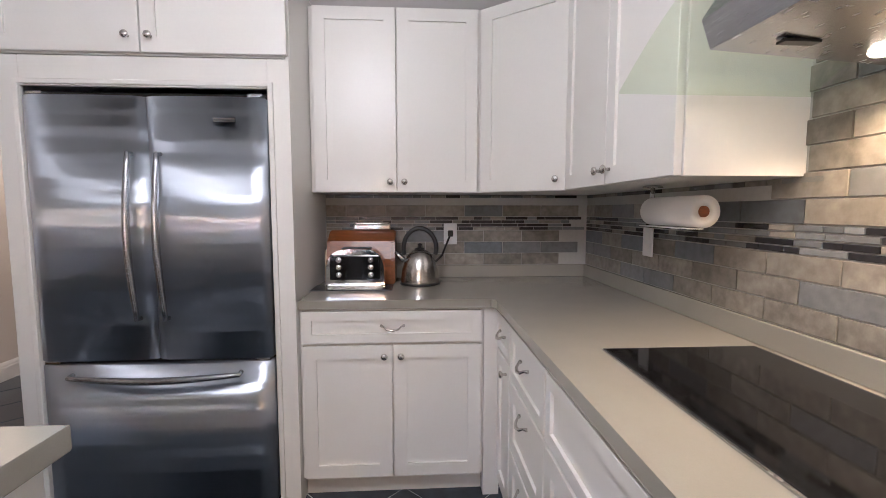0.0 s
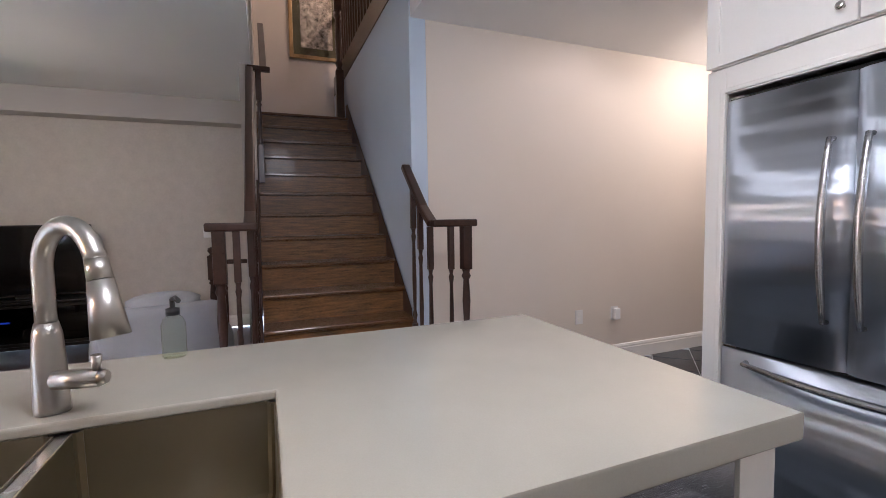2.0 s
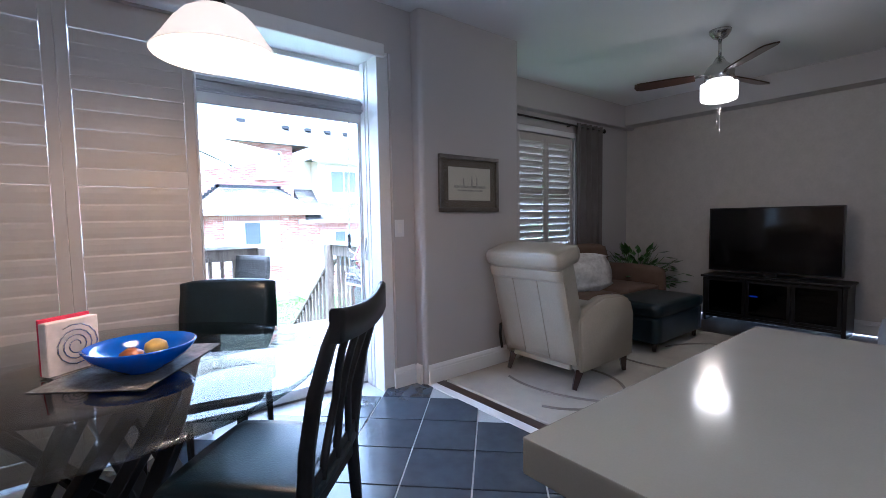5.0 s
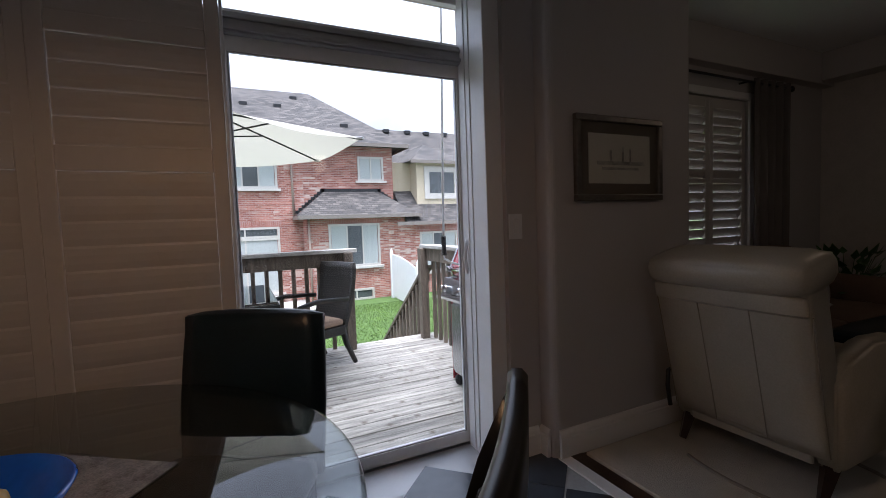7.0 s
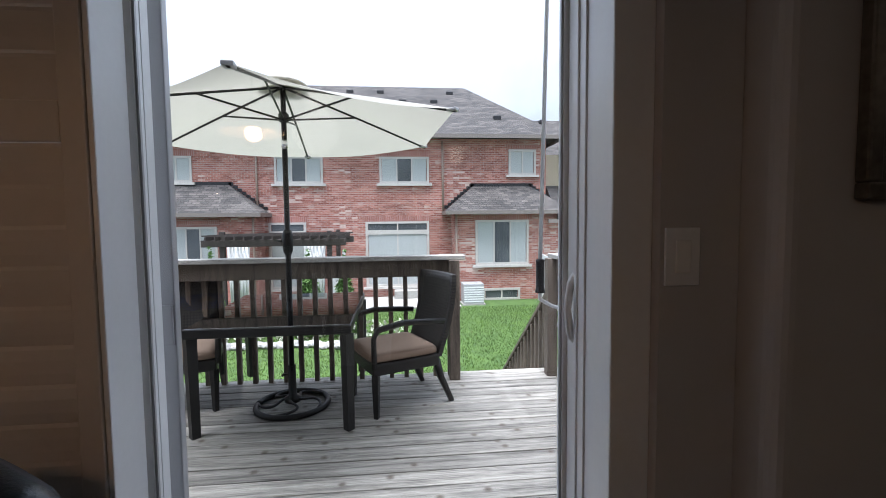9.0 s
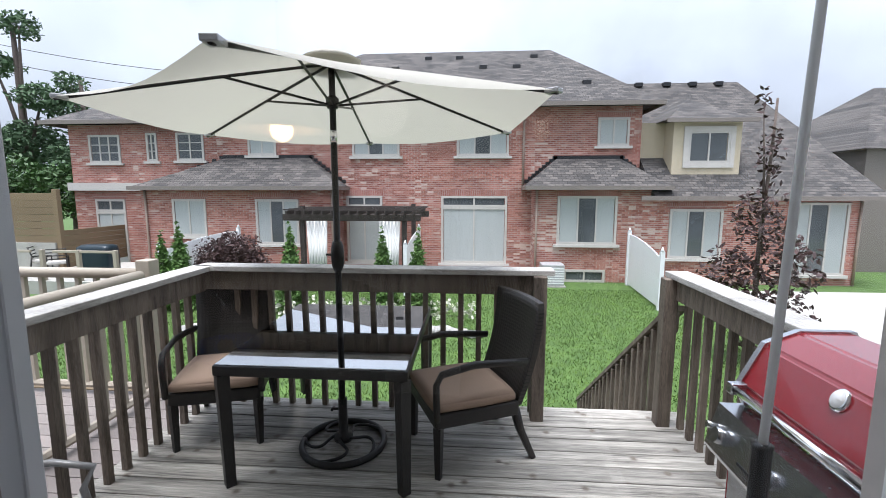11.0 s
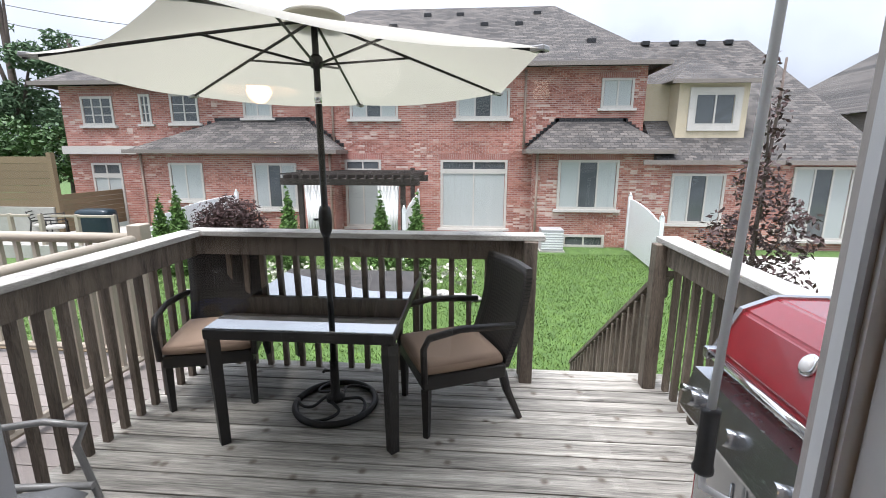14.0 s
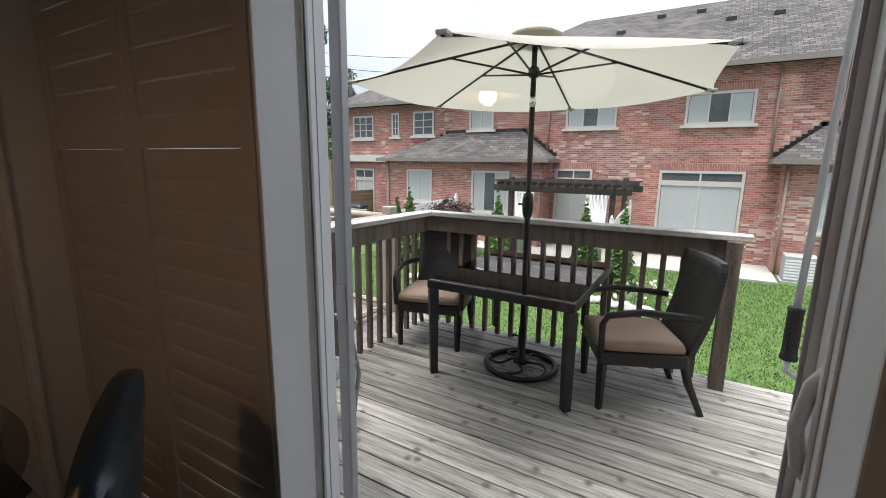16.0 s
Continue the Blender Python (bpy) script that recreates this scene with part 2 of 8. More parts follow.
M_CONCRETE = material("concrete", (0.36, 0.35, 0.32), 0.85, vary=0.1, bump=0.3)
M_CANVAS = material("cream_umbrella_canvas", (0.47, 0.45, 0.395), 0.85, vary=0.03, fine=300, bump=0.15)
M_IRON = material("dark_bronze_metal", (0.022, 0.021, 0.020), 0.38, 0.4, vary=0.2)
M_WICKER = material("black_wicker", (0.017, 0.015, 0.014), 0.42, vary=0.3, fine=120, bump=0.9)
M_CUSHION = material("tan_cushion_fabric", (0.33, 0.235, 0.175), 0.9, vary=0.08, fine=260, bump=0.3)
M_REDPAINT = material("red_enamel", (0.25, 0.011, 0.018), 0.16, vary=0.06, coat=0.6)
M_GALV = material("white_pole_enamel", (0.86, 0.87, 0.88), 0.3, 0.0, vary=0.03)
M_BLUEGLASS = material("blue_glass", (0.01, 0.10, 0.62), 0.08, vary=0.1, coat=0.5)
M_LEAF = material("green_leaf", (0.045, 0.12, 0.025), 0.6, vary=0.3, spread=0.3, second=(0.09, 0.2, 0.045))
M_HOUSELEAF = material("houseplant_leaf", (0.035, 0.10, 0.022), 0.35, vary=0.3, second=(0.07, 0.19, 0.04))
M_PURPLELEAF = material("dark_purple_leaf", (0.050, 0.022, 0.025), 0.6, vary=0.4, second=(0.10, 0.05, 0.045))
M_BARK = material("grey_brown_bark", (0.13, 0.10, 0.085), 0.9, vary=0.25, bump=0.6)
M_PINE = material("dark_conifer_needles", (0.045, 0.10, 0.05), 0.8, vary=0.3, second=(0.11, 0.19, 0.085))
M_CEDAR = material("cedar_foliage", (0.06, 0.14, 0.03), 0.8, vary=0.3, second=(0.13, 0.25, 0.05))
M_PAPER = material("white_paper", (0.8, 0.79, 0.77), 0.9, vary=0.02, fine=200, bump=0.2)
M_CHERRY = material("reddish_bread_box_wood", (0.24, 0.075, 0.022), 0.35, vary=0.25, scale=5, fine=40, stretch=(1, 10, 10), coat=0.2)
M_SCREEN = material("dark_screen", (0.004, 0.004, 0.005), 0.09, vary=0.1)
M_BRONZEGREY = material("composite_deck_board", (0.22, 0.19, 0.175), 0.7, vary=0.1, stretch=(1, 10, 10), spread=0.1)
M_NEIGHBOURFASCIA = material("dark_brown_fascia_board", (0.075, 0.045, 0.034), 0.7, vary=0.2, stretch=(10, 1, 10))
M_TANRAIL = material("tan_composite_rail", (0.34, 0.295, 0.235), 0.6, vary=0.06)
M_FENCEWOOD = material("brown_board_fence", (0.20, 0.145, 0.085), 0.85, vary=0.2, stretch=(1, 1, 8), spread=0.1)


# knots in the deck boards
kn, kl = M_DECK.node_tree.nodes, M_DECK.node_tree.links
kbase = kn["Principled BSDF"].inputs["Base Color"]
kcol = kbase.links[0].from_socket
kmap, kvor, kramp, kmix = kn.new("ShaderNodeMapping"), kn.new("ShaderNodeTexVoronoi"), kn.new("ShaderNodeMapRange"), kn.new("ShaderNodeMix")
kadd = [q for q in kn if q.type == "VECT_MATH"][0]
kmap.inputs["Scale"].default_value = (4.6, 0.26, 0.0)
kl.new(kadd.outputs[0], kmap.inputs[0])
kl.new(kmap.outputs[0], kvor.inputs["Vector"])
kvor.voronoi_dimensions = "2D"
kvor.inputs["Scale"].default_value = 1.0
kramp.inputs[1].default_value, kramp.inputs[2].default_value = 0.03, 0.11
kramp.inputs[3].default_value, kramp.inputs[4].default_value = 0.8, 0.0
kl.new(kvor.outputs["Distance"], kramp.inputs[0])
kmix.data_type = "RGBA"
kmix.inputs["B"].default_value = (0.085, 0.06, 0.042, 1)
kl.new(kramp.outputs[0], kmix.inputs["Factor"])
kl.new(kcol, kmix.inputs["A"])
kl.new(kmix.outputs["Result"], kbase)

# ---- shapes ----
def bx(bm, x0, x1, y0, y1, z0, z1, bevel=0.0, m=None):
    vs = [bm.verts.new(Vector((x, y, z))) for x in (x0, x1) for y in (y0, y1) for z in (z0, z1)]
    fs = [bm.faces.new([vs[i] for i in f]) for f in ((0, 1, 3, 2), (4, 6, 7, 5), (0, 4, 5, 1), (2, 3, 7, 6), (0, 2, 6, 4), (1, 5, 7, 3))]
    if m is not None:
        for v in vs:
            v.co = m @ v.co
    if bevel:
        es = list({e for f in fs for e in f.edges})
        bmesh.ops.bevel(bm, geom=es, offset=bevel, segments=2, affect="EDGES", profile=0.5)
    return vs


def ring_frame(bm, x0, x1, y0, y1, z0, z1, sw, rb, rt, m=None, depth=None):
    """One connected frame in the x-z plane; with depth, a closed panel sunk that far behind the y0 face."""
    out = [(x0, z0), (x1, z0), (x1, z1), (x0, z1)]
    inn = [(x0 + sw, z0 + rb), (x1 - sw, z0 + rb), (x1 - sw, z1 - rt), (x0 + sw, z1 - rt)]
    c = 0.0015
    core = [(x0 + c, z0 + c), (x1 - c, z0 + c), (x1 - c, z1 - c), (x0 + c, z1 - c)]
    rows = [(out, y1), (out, y0 + c), (core, y0), (inn, y0), (inn, y1 if depth is None else y0 + depth)]
    rings = [[bm.verts.new(Vector((x, y, z))) for x, z in r] for r, y in rows]
    for a, b in zip(rings, rings[1:] + ([rings[0]] if depth is None else [])):
        for i in range(4):
            j = (i + 1) % 4
            bm.faces.new((a[i], a[j], b[j], b[i]))
    if depth is not None:
        bm.faces.new(rings[-1])
        bm.faces.new(rings[0][::-1])
    bmesh.ops.recalc_face_normals(bm, faces=bm.faces[:])
    if m is not None:
        bmesh.ops.transform(bm, matrix=m, verts=[v for r in rings for v in r])


def rod(bm, p0, p1, r0, r1=None, seg=10, cap=True):
    p0, p1 = Vector(p0), Vector(p1)
    r1 = r0 if r1 is None else r1
    q = (p1 - p0).to_track_quat("Z", "Y").to_matrix()
    a, b = [], []
    for i in range(seg):
        c = Vector((math.cos(2 * math.pi * i / seg), math.sin(2 * math.pi * i / seg), 0))
        a.append(bm.verts.new(p0 + q @ (c * r0)))
        b.append(bm.verts.new(p1 + q @ (c * r1)))
    for i in range(seg):
        f = bm.faces.new((a[i], a[(i + 1) % seg], b[(i + 1) % seg], b[i]))
        f.smooth = seg > 6
    if cap:
        bm.faces.new(a[::-1])
        bm.faces.new(b)


def sweep(bm, pts, r, seg=8, radii=None, flat=1.0):
    """A tube along points; flat squeezes it across one direction."""
    pts = [Vector(p) for p in pts]
    rings = []
    up = None
    for i, p in enumerate(pts):
        d = (pts[min(i + 1, len(pts) - 1)] - pts[max(i - 1, 0)]).normalized()
        if up is None:
            up = d.orthogonal().normalized()
        up = (up - d * up.dot(d)).normalized()
        side = d.cross(up)
        rr = radii[i] if radii else r
        rings.append([bm.verts.new(p + (up * math.cos(a) * flat + side * math.sin(a)) * rr) for a in (2 * math.pi * k / seg for k in range(seg))])
    for a, b in zip(rings, rings[1:]):
        for k in range(seg):
            f = bm.faces.new((a[k], a[(k + 1) % seg], b[(k + 1) % seg], b[k]))
            f.smooth = True
    bm.faces.new(rings[0][::-1])
    bm.faces.new(rings[-1])


def lathe(bm, profile, seg=24, centre=(0, 0, 0), smooth=True):
    c = Vector(centre)
    rings = []
    for r, z in profile:
        if r < 1e-5:
            rings.append([bm.verts.new(c + Vector((0, 0, z)))])
        else:
            rings.append([bm.verts.new(c + Vector((r * math.cos(2 * math.pi * i / seg), r * math.sin(2 * math.pi * i / seg), z))) for i in range(seg)])
    for a, b in zip(rings, rings[1:]):
        for i in range(seg):
            j = (i + 1) % seg
            if len(a) == 1 and len(b) == 1:
                continue
            if len(a) == 1:
                f = bm.faces.new((a[0], b[j], b[i]))
            elif len(b) == 1:
                f = bm.faces.new((a[i], a[j], b[0]))
            else:
                f = bm.faces.new((a[i], a[j], b[j], b[i]))
            f.smooth = smooth


def prism(bm, outline, axis, a, b):
    """Extrude a 2D outline between a and b along axis ('x', 'y' or 'z')."""
    def put(u, v, w):
        return {"x": (w, u, v), "y": (u, w, v), "z": (u, v, w)}[axis]
    lo = [bm.verts.new(put(u, v, a)) for u, v in outline]
    hi = [bm.verts.new(put(u, v, b)) for u, v in outline]
    n = len(outline)
    bm.faces.new(lo)
    bm.faces.new(hi[::-1])
    for i in range(n):
        bm.faces.new((lo[i], hi[i], hi[(i + 1) % n], lo[(i + 1) % n]))


def cushion(bm, x0, x1, y0, y1, z0, z1, puff=0.02, r=0.04, m=None):
    """A soft box: rounded edges and swollen faces."""
    n = 8
    cx, cy, cz = (x0 + x1) / 2, (y0 + y1) / 2, (z0 + z1) / 2
    hx, hy, hz = (x1 - x0) / 2, (y1 - y0) / 2, (z1 - z0) / 2
    tmp = bmesh.new()
    bmesh.ops.create_cube(tmp, size=2)
    bmesh.ops.subdivide_edges(tmp, edges=tmp.edges[:], cuts=n, use_grid_fill=True)
    r = min(r, hx, hy, hz)
    back = {}
    for v in tmp.verts:
        u = v.co.copy()
        p = Vector((u.x * hx, u.y * hy, u.z * hz))
        core = Vector((max(-hx + r, min(hx - r, p.x)), max(-hy + r, min(hy - r, p.y)), max(-hz + r, min(hz - r, p.z))))
        d = p - core
        if d.length > 1e-6:
            p = core + d.normalized() * r
        swell = puff * (1 - u.x ** 2 if abs(u.x) < 1 else 0.0 + (abs(u.x) >= 1)) * (1 - u.y ** 2 if abs(u.y) < 1 else 1.0) * (1 - u.z ** 2 if abs(u.z) < 1 else 1.0)
        big = max(range(3), key=lambda k: abs(u[k]))
        p[big] += math.copysign(swell, u[big])
        p += Vector((cx, cy, cz))
        back[v] = bm.verts.new(m @ p if m is not None else p)
    for f in tmp.faces:
        g = bm.faces.new([back[v] for v in f.verts])
        g.smooth = True
    tmp.free()


def finish(bm, name, mat):
    bmesh.ops.recalc_face_normals(bm, faces=bm.faces[:])
    me = bpy.data.meshes.new(name)
    bm.to_mesh(me)
    bm.free()
    for k in (mat if isinstance(mat, (list, tuple)) else [mat]):
        me.materials.append(k)
    return me


def part(name, bm, mat, parent, label=""):
    ob = new(name, finish(bm, name, mat))
    ob.parent = parent
    if label:
        tagged(ob, label)
    return ob


def thing(name, m, label, category, group=""):
    ob = new(name)
    ob.empty_display_size = 0.1
    ob.matrix_world = m
    return tagged(ob, label, category, group)


def solid(name, bm, mat, label="", category="", kind="", group=""):
    return tagged(new(name, finish(bm, name, mat)), label, category, group, kind)


def box_part(name, parent, mat, dims, bevel=0.0, label="", m=None):
    bm = bmesh.new()
    bx(bm, *dims, bevel, m)
    return part(name, bm, mat, parent, label)


def piece(name, mesh, parent, m):
    ob = new(name, mesh)
    ob.parent = parent
    ob.matrix_local = m
    return ob


def wall(name, dims, mat, label="", cuts=(), axis="y"):
    """A wall slab with rectangular openings: cuts are (u0, u1, z0, z1) along the wall."""
    x0, x1, y0, y1, z0, z1 = dims
    u0, u1 = (x0, x1) if axis == "y" else (y0, y1)
    us = sorted({u0, u1, *[c[0] for c in cuts], *[c[1] for c in cuts]})
    zs = sorted({z0, z1, *[c[2] for c in cuts], *[c[3] for c in cuts]})
    bm = bmesh.new()
    for a, b in zip(us, us[1:]):
        run = None
        for c, d in zip(zs, zs[1:]):
            hole = any(k[0] <= (a + b) / 2 <= k[1] and k[2] <= (c + d) / 2 <= k[3] for k in cuts)
            if not hole:
                run = (run[0], d) if run else (c, d)
            if (hole or d == zs[-1]) and run:
                if axis == "y":
                    bx(bm, a, b, y0, y1, *run)
                else:
                    bx(bm, x0, x1, a, b, *run)
                run = None
    bmesh.ops.remove_doubles(bm, verts=bm.verts[:], dist=0.0005)
    seen = {}
    for f in bm.faces:
        seen.setdefault(tuple(round(c, 3) for c in f.calc_center_median()), []).append(f)
    bmesh.ops.delete(bm, geom=[f for fs in seen.values() if len(fs) > 1 for f in fs], context="FACES")
    return solid(name, bm, mat, label, "wall", "structure")

# ---- setting: rooms ----
CEIL = 2.65
bm = bmesh.new()
bx(bm, -1.85, 1.4, -4.06, 4.7, -0.12, -0.006)
bx(bm, -2.95, -1.85, -0.72, 4.7, -0.12, -0.006)
floor_k = solid("floor", bm, M_GROUT, "pale grout bed under dark slate floor tiles", "floor", "structure")
bm = bmesh.new()
bx(bm, -5.85, -1.99, -4.66, -0.72, -0.12, -0.012)
floor_l = solid("floor_living", bm, M_DARKWOOD, "dark stained wooden floor of the living room", "floor", "structure")
bm = bmesh.new()
bx(bm, -1.99, -1.915, -3.95, -0.72, -0.12, 0.004, 0.003)
solid("threshold_trim", bm, M_DARKWOOD, "dark wooden strip between tile and living room floor", "trim", "structure")
bm = bmesh.new()
bx(bm, -1.915, -1.85, -3.95, -0.72, -0.12, 0.003, 0.002)
solid("threshold_border", bm, M_TRIM, "pale stone strip along the tile edge", "trim", "structure")

bm = bmesh.new()
bx(bm, -6.6, 1.5, -4.29, 4.9, -0.3, -0.122)
solid("subfloor", bm, M_CONCRETE, "bare slab under the house floors", "subfloor", "structure")
bm = bmesh.new()
for a in ((-2.5, 1.4, -4.25, 4.8), (-6.05, -2.5, 0.34, 4.8), (-6.05, -2.5, -4.25, -0.70), (-6.05, -2.852, -4.85, -4.25)):
    bx(bm, *a, CEIL, CEIL + 0.15)
solid("ceiling", bm, M_CEIL, "smooth white painted ceiling", "ceiling", "structure")

wall("wall_east", (1.2, 1.35, -4.2, 1.92, 0, CEIL), M_WALL, "warm grey painted kitchen wall")
wall("wall_north", (-1.4, 1.35, 1.92, 2.07, 0, CEIL), M_WALL, "warm grey painted wall behind the cabinets")
wall("wall_fridge_side", (-1.52, -1.402, 1.9, 4.6, 0, CEIL), M_WALL, "grey painted hall wall beside the refrigerator")
wall("wall_hall_end", (-2.95, -1.4, 4.6, 4.75, 0, CEIL), M_WALL, "grey painted wall at the hall's end")
wall("wall_hall", (-3.07, -2.95, 0.452, 4.6, 0, CEIL), M_HALLWALL, "pale warm painted wall with low outlets")
wall("wall_stair_north", (-6.5, -2.95, 0.33, 0.45, 0, 2.98), M_DAYLIGHTWALL, "wall beside the stairs with blue daylight put into its colour")
wall("wall_upper_hall", (-6.5, -2.5, 1.5, 1.6, CEIL + 0.152, 5.0), M_WALL, "grey wall of the upper hall")
wall("wall_stair_end", (-6.5, -6.35, -0.68, 1.5, 0, 5.0), M_WALL, "warm dim wall at the stair landing")
wall("wall_stair_south", (-6.5, -4.3, -0.80, -0.68, 0, 5.0), M_WALL, "grey wall closing the stair from the living room")
bm = bmesh.new()
bx(bm, -6.6, -2.3, -0.9, 1.6, 5.0, 5.1)
solid("ceiling_stairwell", bm, M_CEIL, "white ceiling high above the stairs", "ceiling", "structure")
wall("wall_stairwell_east", (-2.5, -2.4, -0.80, 1.5, CEIL + 0.152, 5.0), M_WALL, "grey wall over the stair opening")
wall("wall_stairwell_south", (-4.3, -2.5, -0.80, -0.70, CEIL + 0.152, 5.0), M_WALL, "grey wall of the stair opening")
wall("wall_west", (-6.0, -5.85, -4.8, -0.80, 0, CEIL), M_WALLPAPER, "pale patterned wallpaper wall behind the television, lamp warmth in its colour")
wall("bulkhead_west", (-5.85, -5.62, -4.66, -0.80, 2.39, CEIL), M_WALL, "white bulkhead along the ceiling")
wall("wall_living_south", (-6.0, -2.85, -4.81, -4.66, 0, CEIL), M_WALL, "grey wall with a shuttered window", cuts=((-4.62, -3.12, 0.72, 2.14),))
wall("bulkhead_south", (-5.85, -2.85, -4.66, -4.56, 2.36, CEIL), M_WALL, "grey bulkhead over the living room window")
bm = bmesh.new()
bx(bm, -2.85, -1.832, -4.42, -3.95, 0, CEIL)
es = [e for e in bm.edges if abs(e.verts[0].co.x - e.verts[1].co.x) < 1e-4 and abs(e.verts[0].co.y - e.verts[1].co.y) < 1e-4 and e.verts[0].co.y > -4]
bmesh.ops.bevel(bm, geom=es, offset=0.035, segments=5, affect="EDGES", profile=0.5)
solid("wall_pier", bm, M_WALL, "grey wall pier with rounded corners and a picture", "wall", "structure")
wall("wall_jog", (-2.853, -2.7, -4.81, -4.42, 0, CEIL), M_WALL, "grey return wall beside the living room window")
wall("wall_south", (-1.83, 1.2, -4.42, -4.05, -0.1, CEIL), M_WALL, "grey wall round the sliding patio door", cuts=((-1.655, 0.68, -0.06, 2.33),))


def skirting(name, x0, x1, y0, y1, face):
    """A moulded baseboard; face is the side that looks into the room."""
    bm = bmesh.new()
    t = 0.018
    prof = [(0, 0), (t, 0), (t, 0.10), (t * 0.75, 0.105), (t * 0.75, 0.118), (t * 0.35, 0.135), (0, 0.14)]
    if face == "+x":
        prism(bm, [(x0 + u, v) for u, v in prof], "y", y0, y1)
    elif face == "-y":
        prism(bm, [(y0 - u, v) for u, v in prof], "x", x0, x1)
    elif face == "+y":
        prism(bm, [(y0 + u, v) for u, v in prof], "x", x0, x1)
    else:
        prism(bm, [(x0 - u, v) for u, v in prof], "y", y0, y1)
    return solid(name, bm, M_TRIM, "white moulded wooden baseboard", "baseboard", "structure")


skirting("baseboard_hall", -2.95, 0, 0.36, 4.6, "+x")
skirting("baseboard_west", -5.85, 0, -4.66, -0.80, "+x")
skirting("baseboard_pier", -2.85, -1.86, -3.95, 0, "+y")
skirting("baseboard_south", -1.81, -1.63, -4.05, 0, "+y")
skirting("baseboard_pier_side", -1.83, 0, -4.05, -3.98, "+x")

# ---- outside: ground, deck, houses ----
bm = bmesh.new()
bx(bm, -400, 400, -600, -4.3, -2.3, -2.0)
solid("ground", bm, M_GRASS, "mown green back lawn", "ground", "structure")
M_BLADE = material("grass_blade", (0.085, 0.155, 0.026), 0.7, vary=0.22, scale=1.3, fine=9, second=(0.145, 0.235, 0.045))
gn, gl = M_BLADE.node_tree.nodes, M_BLADE.node_tree.links
gbase = gn["Principled BSDF"].inputs["Base Color"]
geo, ghsv, gmap = gn.new("ShaderNodeNewGeometry"), gn.new("ShaderNodeHueSaturation"), gn.new("ShaderNodeMapRange")
gmap.inputs[3].default_value, gmap.inputs[4].default_value = 0.6, 1.45
gl.new(gbase.links[0].from_socket, ghsv.inputs["Color"])
gl.new(geo.outputs["Random Per Island"], gmap.inputs[0])
gl.new(gmap.outputs[0], ghsv.inputs["Value"])
gl.new(ghsv.outputs[0], gbase)
rng = np.random.default_rng(14)
count = 130000
root_x, root_y = rng.uniform(-8.0, 9.5, count), -7.3 - 12.2 * rng.random(count)
turn, tall, wide = rng.uniform(0, 2 * math.pi, count), rng.uniform(0.025, 0.065, count), rng.uniform(0.006, 0.014, count)
lean_x, lean_y = rng.normal(0, 0.02, count), rng.normal(0, 0.02, count)
low = np.full(count, -2.001)
blade = np.stack([np.stack([root_x - np.cos(turn) * wide, root_y - np.sin(turn) * wide, low], 1), np.stack([root_x + np.cos(turn) * wide, root_y + np.sin(turn) * wide, low], 1), np.stack([root_x + lean_x, root_y + lean_y, low + tall], 1)], 1)
lawn_mesh = bpy.data.meshes.new("grass")
lawn_mesh.vertices.add(3 * count)
lawn_mesh.vertices.foreach_set("co", blade.reshape(-1))
lawn_mesh.loops.add(3 * count)
lawn_mesh.loops.foreach_set("vertex_index", np.arange(3 * count, dtype=np.int32))
lawn_mesh.polygons.add(count)
lawn_mesh.polygons.foreach_set("loop_start", np.arange(0, 3 * count, 3, dtype=np.int32))
lawn_mesh.update(calc_edges=True)
lawn_mesh.validate()
lawn_mesh.materials.append(M_BLADE)
tagged(new("grass", lawn_mesh), "short mown green grass of the back lawn", "grass", "", "stuff")
wall("wall_outside", (-2.6, 3.2, -4.5, -4.424, -2.0, 5.6), M_MORTAR, "outer skin of the house behind the deck", cuts=((-1.655, 0.68, -0.06, 2.33),))
wall("wall_outside_west", (-6.3, -2.603, -5.0, -4.812, -2.0, 5.6), M_MORTAR, "outer skin of the house beside the living room", cuts=((-4.62, -3.12, 0.72, 2.14),))


# ---- kitchen ----
def shaker(parent, name, w, h, m, rail=0.058, label=""):
    """A framed door or drawer front: lies in x-z, its face looks to -y."""
    bm = bmesh.new()
    g = 0.0015
    ring_frame(bm, g, w - g, -0.021, 0, g, h - g, rail, rail, rail, m, 0.010)
    return part(name, bm, M_CAB, parent, label)


def knob(parent, m, name="knob"):
    bm = bmesh.new()
    prof = [(0.0, 0.0), (0.006, 0.0), (0.005, 0.012), (0.008, 0.016), (0.014, 0.020), (0.0155, 0.025), (0.012, 0.030), (0.0, 0.032)]
    lathe(bm, prof, 14)
    bmesh.ops.transform(bm, matrix=m @ pose(0, 0, 0, 90), verts=bm.verts[:])
    return part(name, bm, M_NICKEL, parent, "brushed nickel round knob")


def pull(parent, m, w=0.1):
    """An arched drawer pull with spread feet."""
    bm = bmesh.new()
    pts = [(-w / 2, -0.002, 0.006), (-w / 2 + 0.012, -0.012, 0.004), (-w / 4, -0.022, -0.006), (0, -0.026, -0.010), (w / 4, -0.022, -0.006), (w / 2 - 0.012, -0.012, 0.004), (w / 2, -0.002, 0.006)]
    sweep(bm, [m @ Vector(p) for p in pts], 0.005, 8, [0.007, 0.004, 0.005, 0.006, 0.005, 0.004, 0.007])
    return part("pull", bm, M_NICKEL, parent, "brushed nickel arched pull")


